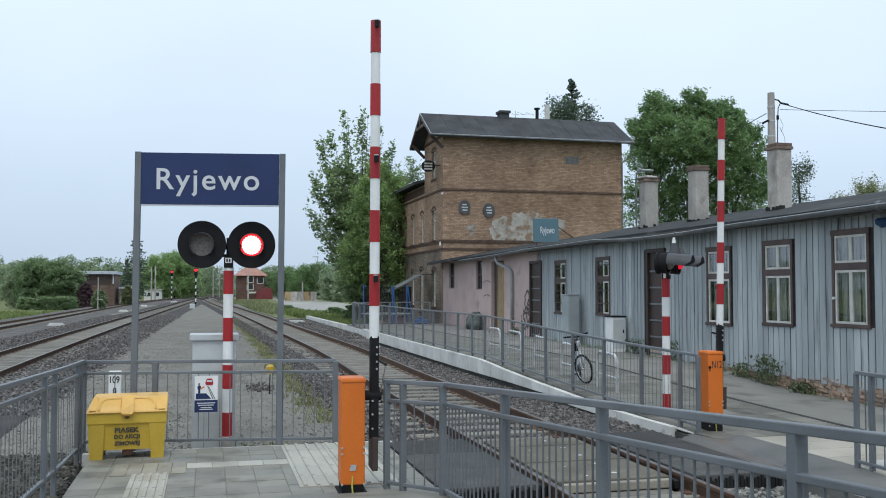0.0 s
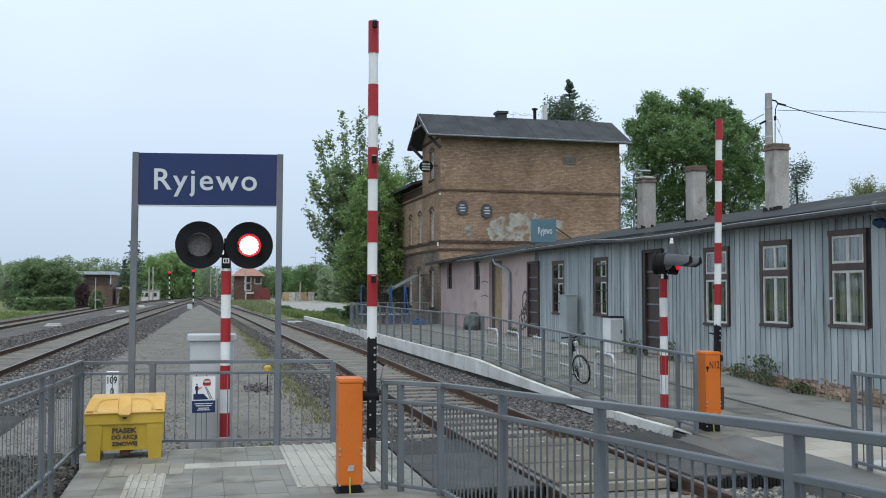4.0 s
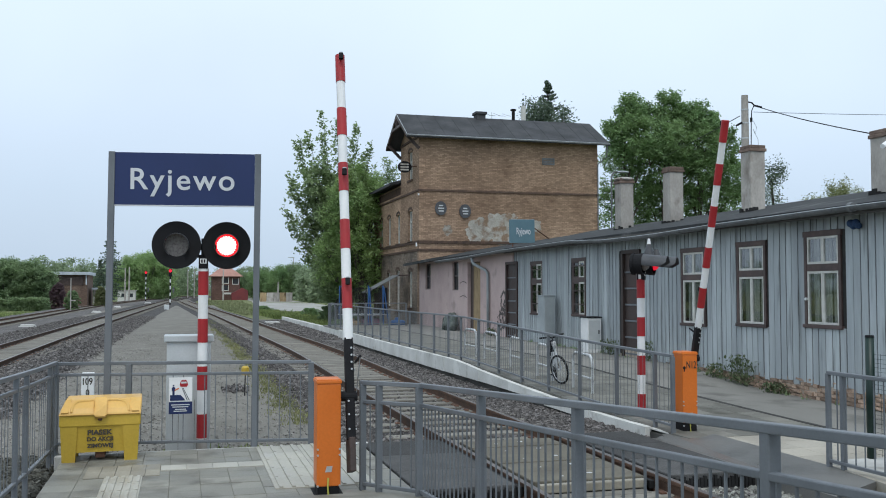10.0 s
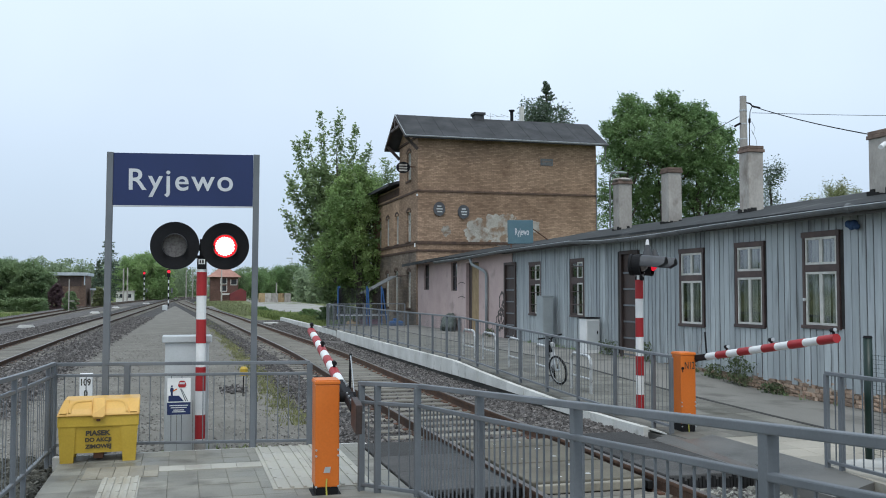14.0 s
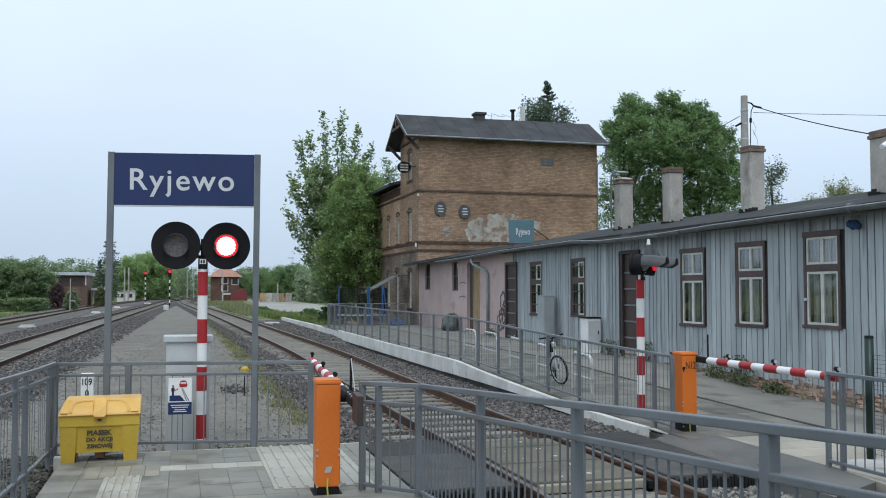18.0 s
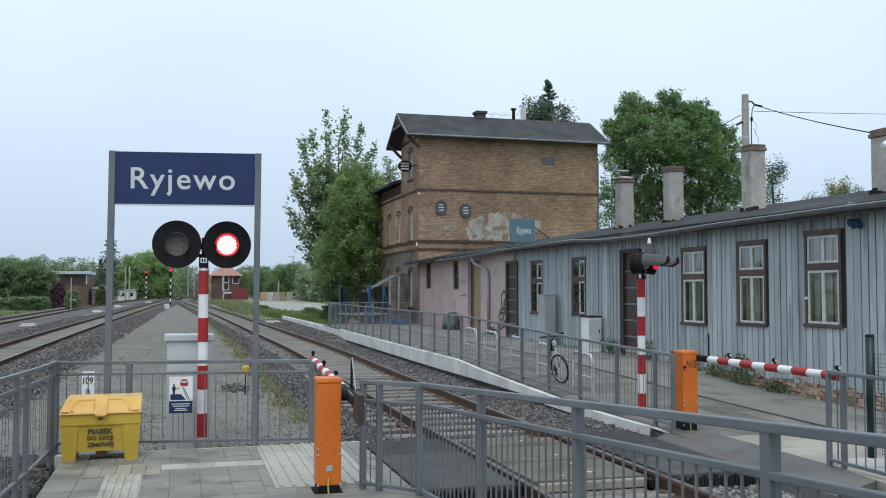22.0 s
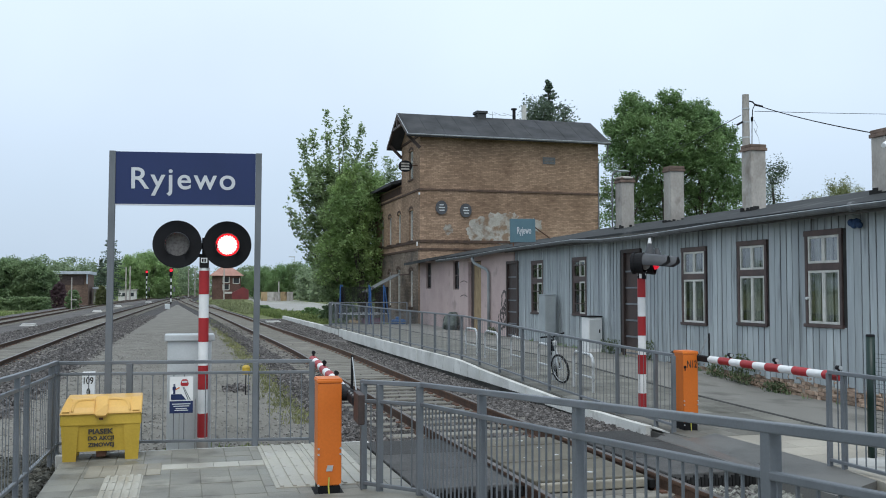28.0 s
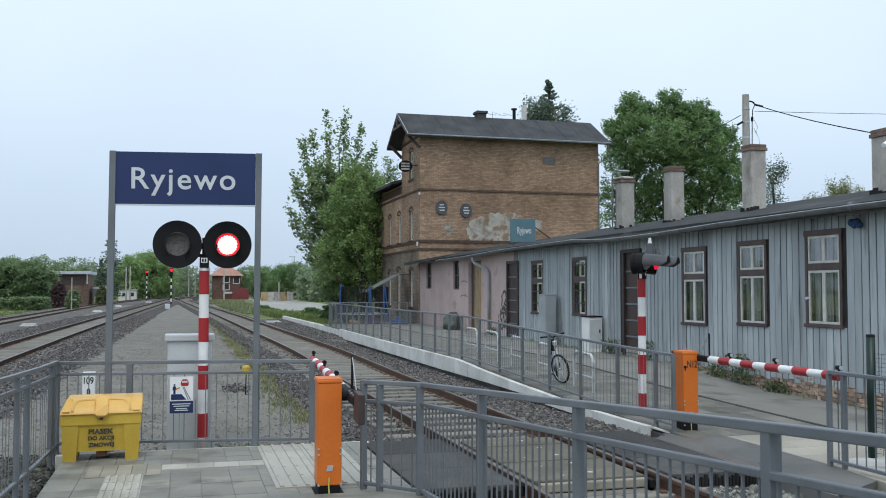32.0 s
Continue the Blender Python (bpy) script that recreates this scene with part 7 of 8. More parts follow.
# ---- trees ----
def leaf_cloud(name, centres, per, size, spread, material, parent, seed, droop=0.3):
    """Many small leaves round the given twig ends, one mesh."""
    rng = np.random.default_rng(seed)
    c = np.repeat(np.array(centres, float), per, axis=0)
    n = len(c)
    c = c + rng.normal(0, 1, (n, 3)) * np.array(spread)
    up = rng.normal(0, 1, (n, 3))
    up[:, 2] = np.abs(up[:, 2]) + 0.7
    u = np.cross(up, rng.normal(0, 1, (n, 3)))
    u /= np.linalg.norm(u, axis=1)[:, None] + 1e-9
    u[:, 2] -= droop * rng.uniform(0, 1, n)
    u /= np.linalg.norm(u, axis=1)[:, None]
    v = np.cross(up, u)
    v /= np.linalg.norm(v, axis=1)[:, None] + 1e-9
    s = rng.uniform(size[0], size[1], n)[:, None]
    quad = np.stack([c - u * s, c + v * s * 0.55, c + u * s, c - v * s * 0.55], 1).reshape(-1, 3)
    data = bpy.data.meshes.new(name)
    data.vertices.add(n * 4)
    data.vertices.foreach_set("co", quad.ravel())
    data.loops.add(n * 4)
    data.loops.foreach_set("vertex_index", np.arange(n * 4))
    data.polygons.add(n)
    data.polygons.foreach_set("loop_start", np.arange(n) * 4)
    data.polygons.foreach_set("loop_total", np.full(n, 4))
    data.update()
    data.validate()
    data.materials.append(material)
    ob = new(name, data)
    ob.parent = parent
    return ob


def limbs(bm, base, tips, r):
    for t in tips:
        t = Vector(t)
        mid = Vector(base).lerp(t, 0.5) + Vector((0, 0, 0.12 * (t - Vector(base)).length))
        rod(bm, base, mid, r, r * 0.6, sides=6)
        rod(bm, mid, t, r * 0.6, r * 0.15, sides=5)


def broadleaf(name, at, tall, radius, label, material, twigs, per, size, seed, profile, bare=0.12, spikes=0, trunk_r=0.0):
    """A broad-leaved tree: trunk, limbs to points of an uneven crown, leaves round the twig ends. profile(h) is the crown's half-width."""
    rng = np.random.default_rng(seed)
    tree = thing(name, label, "tree", at=at)
    ends = []
    while len(ends) < twigs:
        h = rng.uniform(bare, 1.0)
        w = profile(h) * radius
        a, q = rng.uniform(0, 2 * math.pi), rng.uniform() ** 0.42
        lump = 1 + 0.34 * noise.noise((2.2 * math.cos(a) + seed, 2.2 * math.sin(a), 5.0 * h))
        ends.append((w * q * lump * math.cos(a), w * q * lump * math.sin(a), h * tall))
    for k in range(spikes):
        a, h = rng.uniform(0, 2 * math.pi), rng.uniform(0.55, 0.9)
        w = profile(h) * radius * rng.uniform(0.5, 1.0)
        for j in range(9):
            ends.append((w * (1 + 0.05 * j) * math.cos(a), w * (1 + 0.05 * j) * math.sin(a), h * tall + j * 0.022 * tall))
    crown = leaf_cloud("crown", ends, per, size, (0.022 * tall, 0.022 * tall, 0.02 * tall), material, tree, seed)
    bm = B()
    r = trunk_r or 0.018 * tall
    rod(bm, (0, 0, -0.4), (0.02 * tall, 0, tall * 0.45), r, r * 0.65, sides=10)
    rod(bm, (0.02 * tall, 0, tall * 0.45), (0, 0.01 * tall, tall * 0.9), r * 0.65, r * 0.12, sides=8)
    part("trunk", bm, BARK, tree)
    bm = B()
    for k in range(14):
        e = ends[int(rng.integers(0, twigs))]
        limbs(bm, (0.015 * tall, 0, min(e[2] * 0.6, tall * 0.6)), [e], r * 0.35)
    part("limb", bm, BARK, tree)
    return tree, crown


def branchy(name, at, tall, reach, label, material, limb_count, seed, lift=0.9, per=13, size=(0.06, 0.14), start=0.08, top=0.82, twigs=5, profile=None, plume=1.0, leaders=()):
    """A tree grown from its limbs: each limb bends upward, bears twigs, and the twigs bear leaves, so that gaps stay between them."""
    rng = np.random.default_rng(seed)
    tree = thing(name, label, "tree", at=at)
    ends, bm = [], B()
    r = 0.016 * tall
    for k in range(limb_count):
        h = start + (top - start) * (k + rng.uniform()) / limb_count
        a = k * 2.39996 + rng.normal(0, 0.3)
        wide = (profile(h) if profile else 1.0) * reach * rng.uniform(0.7, 1.15)
        rise = lift * wide * rng.uniform(0.7, 1.5) + (0.10 * tall if h > 0.6 else 0.05 * tall) * rng.uniform(0.6, 1.3)
        if h > 0.5:
            rise *= plume
        base = Vector((0.02 * tall * math.sin(3 * h), 0, h * tall))
        pts = []
        for q in range(7):
            f = q / 6
            out = wide * (1.25 * f - 0.25 * f * f)
            pts.append(base + Vector((out * math.cos(a), out * math.sin(a), rise * f ** 1.6)))
        for q in range(6):
            rod(bm, pts[q], pts[q + 1], 0.012 * tall * (1 - h * 0.7) * (1 - q / 6.5) * 0.35, 0.012 * tall * (1 - h * 0.7) * (1 - (q + 1) / 6.5) * 0.35, sides=4, caps=False)
        for q in range(2, 7):
            ends.append(tuple(pts[q]))
            ends.append(tuple(pts[q] + Vector(rng.normal(0, 0.02 * tall, 3))))
        for w in range(twigs):
            q = int(rng.integers(1, 6))
            turn = a + rng.normal(0, 0.9)
            long = wide * rng.uniform(0.25, 0.55)
            for step in (0.35, 0.7, 1.0):
                ends.append(tuple(pts[q] + Vector((long * step * math.cos(turn), long * step * math.sin(turn), long * step * rng.uniform(0.1, 0.8)))))
    if not leaders:
        for q in range(8):
            ends.append((0.02 * tall * rng.normal(), 0.02 * tall * rng.normal(), tall * (0.81 + 0.017 * q)))
    for dx, dy, low, high in leaders:
        foot, tip = Vector((dx * 0.35, dy * 0.35, low)), Vector((dx, dy, high))
        bow = foot.lerp(tip, 0.5) + Vector((dx * 0.16, dy * 0.16, 0))
        steps = int((high - low) / 0.22)
        last = foot
        for q in range(1, steps + 1):
            f = q / steps
            p = foot * (1 - f) ** 2 + bow * 2 * f * (1 - f) + tip * f * f
            rod(bm, last, p, 0.045 * (1.05 - f), 0.045 * (1.05 - f), sides=4, caps=False)
            last = p
            ends.append(tuple(p))
            if rng.uniform() < 0.7 and f < 0.93:
                a = rng.uniform(0, 2 * math.pi)
                side = (0.28 + 0.42 * (1 - f)) * rng.uniform(0.5, 1.1)
                for s in (0.5, 1.0):
                    ends.append(tuple(p + Vector((side * s * math.cos(a), side * s * math.sin(a), side * s * 0.75))))
    tagged(part("limb", bm, BARK, tree), kind="stuff")
    crown = leaf_cloud("crown", ends, per, size, (0.0125 * tall,) * 3, material, tree, seed)
    bm = B()
    rod(bm, (0, 0, -0.4), (0.01 * tall, 0, tall * 0.5), r, r * 0.6, sides=10)
    rod(bm, (0.01 * tall, 0, tall * 0.5), (0, 0, tall * 0.97), r * 0.6, r * 0.08, sides=8)
    part("trunk", bm, BARK, tree)
    return tree, crown


def lobed(name, at, tall, lobes, label, material, seed, clumps=46, per=44, size=(0.06, 0.14), trunk_r=0.2, unit=1.0, thin=True, plumes=0):
    """A tree whose crown is a heap of rounded lobes (x, y, z, radius), each set with clumps of leaves, thin below; limbs run into the lobes."""
    rng = np.random.default_rng(seed)
    tree = thing(name, label, "tree", at=at)
    ends, bm = [], B()
    for x, y, z, r in lobes:
        low = z < 0.5 * tall
        for k in range(int(clumps * r * r * (0.55 if low and thin else 1.0) / (1.2 * unit * unit))):
            d = rng.normal(0, 1, 3)
            d /= np.linalg.norm(d)
            if d[2] < -0.35 and rng.uniform() < 0.6:
                d[2] = -d[2]
            q = r * (rng.uniform(0.84, 1.08) if k % 6 else rng.uniform(0.3, 0.84))
            p = np.array((x, y, z)) + d * q * np.array((1, 1, 0.95))
            for j in range(3):
                ends.append(tuple(p + rng.normal(0, 0.17 * r, 3) * np.array((1, 1, 0.8))))
        for k in range(plumes if z > 0.65 * tall else 0):
            a, out = rng.uniform(0, 6.28), r * rng.uniform(0.1, 0.95)
            for j in range(7):
                p = np.array((x + out * (1 + 0.05 * j) * math.cos(a), y + out * math.sin(a), z + 0.55 * r + 0.13 * j * unit))
                ends.extend(tuple(p + rng.normal(0, 0.05, 3)) for q in range(2 if j < 5 else 1))
        foot = Vector((0.1 * x, 0.1 * y, max(0.25 * tall, z - 2.6 * r)))
        limbs(bm, foot, [(x, y, z + 0.3 * r)], 0.05 + 0.03 * r)
        for k in range(5):
            a = rng.uniform(0, 6.28)
            limbs(bm, (x, y, z - 0.4 * r), [(x + 0.8 * r * math.cos(a), y + 0.8 * r * math.sin(a), z + rng.uniform(-0.1, 0.7) * r)], 0.025)
    tagged(part("limb", bm, BARK, tree), kind="stuff")
    leaf_cloud("crown", ends, per // 3, size, (0.125 * unit, 0.125 * unit, 0.11 * unit), material, tree, seed)
    bm = B()
    rod(bm, (0, 0, -0.4), (0.15, 0, tall * 0.5), trunk_r, trunk_r * 0.7, sides=10)
    rod(bm, (0.15, 0, tall * 0.5), (0, 0, tall * 0.85), trunk_r * 0.7, trunk_r * 0.15, sides=8)
    part("trunk", bm, BARK, tree)
    return tree


def heap(seed, tall, radius, count=9, low=0.25):
    """Lobes for a full rounded crown."""
    rng = np.random.default_rng(seed)
    lobes = [(0.0, 0.0, tall * 0.82, radius * 0.5)]
    for k in range(count):
        h = low + (0.78 - low) * (k + 0.5) / count
        a = k * 2.39996 + rng.uniform(-0.4, 0.4)
        wide = radius * (0.62 if h < 0.6 else 0.62 - 1.0 * (h - 0.6))
        lobes.append((wide * math.cos(a), wide * math.sin(a), h * tall, radius * rng.uniform(0.38, 0.55)))
    return lobes


def spruce(at, tall, radius, label, seed, per=10):
    rng = np.random.default_rng(seed)
    tree = thing("spruce_tree", label, "tree", at=at)
    ends, bm = [], B()
    levels = int(tall * 2.6)
    for k in range(levels):
        h = 0.1 + 0.89 * k / levels
        reach = min(radius * (1 - h) ** 0.85, 0.2 * tall) * rng.uniform(0.5, 1.15)
        for j in range(7 if h < 0.8 else 6):
            a = rng.uniform(0, 2 * math.pi)
            sag = reach * (0.15 if h < 0.8 else -0.25)
            tip = (reach * math.cos(a), reach * math.sin(a), h * tall - sag)
            if j < 3:
                rod(bm, (0, 0, h * tall), tip, 0.03, 0.01, sides=4)
            for q in (0.25, 0.5, 0.75, 1.0):
                ends.append((tip[0] * q, tip[1] * q, h * tall - sag * q))
    tagged(part("branch", bm, BARK, tree), kind="stuff")
    leaf_cloud("needles", ends, per, (0.07, 0.18), (0.07, 0.07, 0.07), NEEDLE, tree, seed, 1.0)
    bm = B()
    rod(bm, (0, 0, -0.3), (0, 0, tall * 0.985), 0.02 * tall, 0.02, sides=8)
    part("trunk", bm, BARK, tree)
    return tree


ASH, ASH_CROWN = branchy("ash_tree", (9.45, 58.5, 0), 11.4, 2.6, "tall leafy ash tree beside the brick house", LEAF, 68, 3, lift=0.85, per=11, size=(0.08, 0.175), twigs=6, top=0.68, plume=1.0,
                         profile=lambda h: 0.45 + 1.5 * h if h < 0.35 else 1.0 if h < 0.45 else max(0.22, 1.0 - 1.7 * (h - 0.45)),
                         leaders=((0.4, 0.2, 8.0, 13.2), (-1.0, -0.4, 7.6, 13.05), (1.4, 0.1, 7.5, 12.4), (-1.75, 0.5, 7.0, 11.9), (-2.4, -0.2, 6.0, 11.35), (2.1, -0.5, 6.6, 11.2),
                                  (-2.9, 0.3, 5.0, 9.2), (-3.3, -0.4, 3.6, 7.0)))
branchy("ash_tree", (11.8, 61.5, 0), 10.2, 2.2, "smaller leafy ash behind the house corner", LEAF, 56, 8, lift=0.8, per=18, size=(0.05, 0.12), profile=lambda h: 1.0 if h < 0.6 else max(0.3, 1.0 - 1.5 * (h - 0.6)))
lobed("maple_tree", (10.45, 56.2, 0), 9.4, [(-1.3, 0.0, 7.6, 0.7), (-0.3, 0.4, 8.5, 0.7), (0.6, 0.5, 7.9, 0.8), (1.35, 1.0, 7.6, 0.7), (-1.5, -0.4, 6.3, 0.9), (-0.2, -0.4, 6.9, 1.1), (-0.9, -0.6, 5.4, 1.2), (0.7, 0.0, 6.0, 1.2),
                                           (-1.9, -0.3, 4.2, 0.9), (-0.3, -0.6, 4.1, 1.3), (0.8, 0.0, 3.6, 1.1), (-1.4, 0.0, 2.8, 1.0), (0.2, 0.0, 2.4, 1.2)],
      "dense bright green tree behind the trampoline", BRIGHTLEAF, 9, clumps=54, per=48, size=(0.045, 0.105), thin=False, plumes=5)
lobed("poplar_tree", (27.6, 55, -0.45), 15.0, [(-0.6, 0, 12.2, 0.7), (0.4, 0, 13.8, 0.9), (0.7, 0, 13.0, 1.0), (2.0, 0.5, 13.5, 0.8), (0.7, -0.5, 12.0, 1.5), (-0.2, 0, 10.6, 1.2), (1.4, -1, 10.9, 1.3), (0.9, 0.5, 9.2, 1.2), (2.6, 1, 8.9, 1.0), (-0.6, 0.5, 8.4, 1.0),
                                             (1.0, 1.5, 7.4, 1.2), (-0.4, 0.8, 6.6, 1.1), (2.4, 1.2, 6.7, 1.1)], "tall green poplar behind the long roof", POPLAR, 21, clumps=48, per=57, size=(0.05, 0.115), plumes=6)
lobed("poplar_tree", (30.5, 55, -0.7), 15.5, [(0.6, 0, 14.5, 0.8), (0.5, 0.3, 13.4, 1.0), (1.5, -0.3, 13.6, 0.8), (0.2, -0.8, 12.0, 1.5), (-0.4, 0, 10.5, 1.3), (1.3, -0.5, 10.5, 1.4), (1.1, 0.8, 8.8, 1.3), (-0.8, 1.0, 8.4, 1.0), (0.4, 1.2, 7.0, 1.2), (-1.0, 1.4, 6.5, 1.0)],
      "tallest green poplar behind the long roof", POPLAR, 24, clumps=50, per=57, size=(0.05, 0.115), plumes=6)
lobed("poplar_tree", (33.0, 55, -0.3), 14.5, [(0.1, 0, 13.5, 0.8), (0.3, 0, 12.7, 0.9), (1.5, 0.4, 13.0, 0.7), (0.0, -0.7, 11.7, 1.4), (2.0, 0, 11.7, 1.1), (0.4, -0.4, 9.8, 1.5), (2.4, 0, 9.8, 1.3), (1.5, 0.4, 8.2, 1.5), (3.1, 0.2, 8.4, 1.1), (0.1, 0.6, 8.0, 1.1), (2.0, 0.8, 6.6, 1.3), (-0.6, 0.9, 6.6, 1.1)],
      "broad green poplar behind the long roof", POPLAR, 26, clumps=50, per=57, size=(0.05, 0.115), plumes=6)
spruce((34.5, 85, -0.3), 23.2, 6.5, "dark spruce behind the house roof", 31, 6)
broadleaf("birch_tree", (33.0, 84, -0.3), 20.2, 2.1, "grey-green birch behind the house roof", NEEDLE, 240, 55, (0.08, 0.19), 32, lambda h: 0.9 if h < 0.6 else max(0.3, 0.9 - 0.9 * (h - 0.6)), 0.3)
broadleaf("birch_tree", (36.3, 86, -0.3), 20.0, 2.0, "grey-green birch behind the house roof", NEEDLE, 220, 55, (0.08, 0.19), 33, lambda h: 0.9 if h < 0.6 else max(0.3, 0.9 - 0.9 * (h - 0.6)), 0.3)
broadleaf("birch_tree", (28.2, 40, -0.3), 8.6, 0.85, "slender weeping birch beside the utility pole", NEEDLE, 110, 60, (0.03, 0.075), 34, lambda h: 0.9 if h < 0.6 else max(0.3, 0.9 - 1.2 * (h - 0.6)), 0.2)
for x, y, tall, seed in ((37.9, 50, 7.9, 41), (39.6, 50, 8.9, 42), (41.2, 50.5, 8.7, 43)):
    broadleaf("maple_tree", (x, y, -0.3), tall, 1.45, "yellow-green maple beyond the roof", YELLOWLEAF, 150, 55, (0.035, 0.085), seed, lambda h: 0.9 if h < 0.7 else max(0.3, 0.9 - 1.3 * (h - 0.7)), 0.2, spikes=5)
# trees and bushes left of the tracks
spruce((-11.2, 160, -0.4), 11.4, 4.2, "dark spruce beyond the outer tracks", 51, 8)
spruce((-13.0, 163, -0.4), 7.4, 2.4, "smaller dark spruce beyond the outer tracks", 52, 8)
for x, y, tall, rad, seed in ((-10.6, 206, 9.2, 3.2, 61), (-6.8, 208, 10.2, 3.6, 62), (-4.2, 210, 8.8, 2.6, 63), (-8.4, 212, 10.4, 3.0, 64)):
    lobed("lime_tree", (x, y, -0.4), tall, heap(seed, tall, rad * 1.1, 12, 0.12), "rounded pale green tree beyond the tracks", LIME, seed, clumps=60, per=45, size=(0.10, 0.22), trunk_r=0.16, unit=2.0, thin=False)
for x, y, tall, rad, seed, material, label in ((-17.3, 120, 5.6, 2.1, 71, BUSH, "dark green bushy tree beside the grass"), (-16.6, 121, 5.2, 1.7, 72, BUSH, "dark green bushy tree beside the grass"),
                                              (-21.6, 124, 5.4, 2.2, 73, BIRCH, "green tree beside the grass"), (-14.0, 118, 3.0, 0.9, 74, PURPLE, "purple-leaved shrub near the flat-roofed house"),
                                              (-11.0, 104, 2.1, 0.8, 75, BUSH, "dark round shrub beside the outer track"), (-19.6, 119, 5.9, 2.1, 76, BUSH, "dark green bushy tree"),
                                              (7.9, 47.0, 0.8, 0.7, 77, BUSH, "low shrub at the platform end"), (9.6, 62, 1.2, 1.0, 78, BUSH, "green shrub beyond the platform"),
                                              (11.2, 66, 1.3, 1.0, 79, BUSH, "green shrub beyond the platform"), (17.0, 212, 6.9, 2.8, 80, POPLAR, "grey-green tree beyond the dirt road"),
                                              (20.5, 207, 7.2, 3.0, 81, POPLAR, "green bushy tree beyond the dirt road"), (24.0, 209, 7.9, 3.2, 82, BUSH, "green bushy tree beyond the dirt road"),
                                              (27.5, 206, 8.0, 3.2, 83, POPLAR, "green bushy tree beyond the dirt road"), (13.6, 224, 6.4, 2.6, 84, BUSH, "grey-green tree beyond the dirt road"),
                                              (7.6, 92, 0.7, 0.9, 85, POPLAR, "low green shrub beside the dirt road"), (9.8, 74, 0.8, 1.0, 86, POPLAR, "low green shrub beside the dirt road"),
                                              (-9.9, 126, 2.6, 0.8, 87, YELLOWLEAF, "yellow-green shrub beside the low shed")):
    if tall > 4:
        lobed("bushy_tree", (x, y, -0.35), tall, heap(seed, tall, rad * 1.1, 12, 0.1), label, material, seed, clumps=60, per=45, size=(0.035 + 0.009 * tall, 0.06 + 0.018 * tall), trunk_r=0.14, unit=1.2 if y < 150 else 2.0, thin=False)
        continue
    broadleaf("shrub", (x, y, -0.35), tall, rad, label, material, 190, 55, (0.035 + 0.009 * tall, 0.07 + 0.022 * tall), seed, lambda h: 0.95 if h < 0.6 else max(0.3, 0.98 - 1.5 * (h - 0.6)), 0.03)


def woods(name, spots, seed, label):
    rng = np.random.default_rng(seed)
    ends = []
    for x0, x1, y0, y1, tall, count in spots:
        for k in range(count):
            x, y, h = rng.uniform(x0, x1), rng.uniform(y0, y1), tall * rng.uniform(0.72, 1.08)
            for j in range(26):
                a, q, z = rng.uniform(0, 6.28), rng.uniform() ** 0.5, rng.uniform(0.05, 1)
                w = 0.24 * h * (1.0 if z < 0.6 else 1.6 - z) * q
                ends.append((x + w * math.cos(a), y + w * math.sin(a), z * h - 0.4))
    ob = leaf_cloud(name, ends, 20, (0.2, 0.5), (0.5, 0.5, 0.45), FARWOOD, None, seed)
    return tagged(ob, label, "woods", kind="stuff")


woods("far_woods", [(-75, -22, 210, 250, 8.5, 70), (-40, 0, 300, 340, 11.5, 60), (-2, 40, 330, 380, 10.0, 60), (22, 60, 150, 190, 6.6, 60), (-70, -26, 150, 180, 6.5, 30), (30, 70, 110, 130, 6.0, 30),
                    (-300, -60, 300, 420, 13, 110), (60, 300, 200, 300, 13, 90)], 91, "distant green woods along the skyline")

# ---- distance: buildings, signals, masts, road ----
bm = B()
road_line = [(16.0, 23.0, 255), (13.0, 21.8, 187), (10.6, 20.5, 140), (9.8, 20.2, 124), (10.2, 19.0, 105), (11.2, 18.0, 91), (12.6, 17.2, 80), (14.0, 17.0, 72)]
rings = []
for k in range(len(road_line) - 1):
    for q in range(6):
        f = q / 6
        a, b, y = (road_line[k][i] * (1 - f) + road_line[k + 1][i] * f for i in range(3))
        a, b = a + 0.5 * noise.noise((0, y * 0.3, 1)), b + 0.7 * noise.noise((0, y * 0.2, 7))
        rings.append([bm.verts.new((a + (b - a) * w / 6, y, -0.315 + 0.05 * (w not in (0, 6)) * (0.5 + noise.noise((w, y * 0.1, 3))))) for w in range(7)])
for low, high in zip(rings, rings[1:]):
    for w in range(6):
        bm.faces.new((low[w], low[w + 1], high[w + 1], high[w]))
solid("dirt_road", bm, TRACKROAD, "pale gravel road beyond the platform", "road", kind="structure")

rng = np.random.default_rng(93)
hedge_ends = [(rng.uniform(-20.5, -14.4), rng.uniform(112.4, 113.6), rng.uniform(-0.4, 0.95)) for k in range(420)]
tagged(leaf_cloud("hedge", hedge_ends, 34, (0.06, 0.15), (0.12, 0.12, 0.08), BUSH, None, 94), "clipped green hedge beside the grass", "hedge")

flat = thing("flat_roofed_house", "long brick house with a pale flat roof beyond the trees", "house")
bm = B()
box(bm, -16.7, -11.9, 130, 138, -0.5, 3.95)
part("wall", bm, FARBRICK, flat)
# One dark brown band over the upper part of the wall.
bm = B()
box(bm, -16.2, -12.4, 129.93, 130.02, 2.5, 3.7)
part("window", bm, DOORBROWN, flat, "dark brown band across the wall under the roof")
bm = B()
box(bm, -17.0, -11.6, 129.4, 138.6, 3.85, 4.25, 0.03)
part("roof", bm, SHEETROOF, flat)
bm = B()
box(bm, -12.1, -11.95, 129.7, 129.9, 2.6, 3.86)
part("pillar", bm, SHEETROOF, flat)
out = thing("low_shed", "low shed with a pale sheet roof", "shed")
bm = B()
box(bm, -11.3, -9.6, 132, 136, -0.5, 2.0)
part("wall", bm, CHIMNEY, out)
bm = B()
box(bm, -11.5, -9.4, 131.6, 136.4, 1.95, 2.2, 0.02)
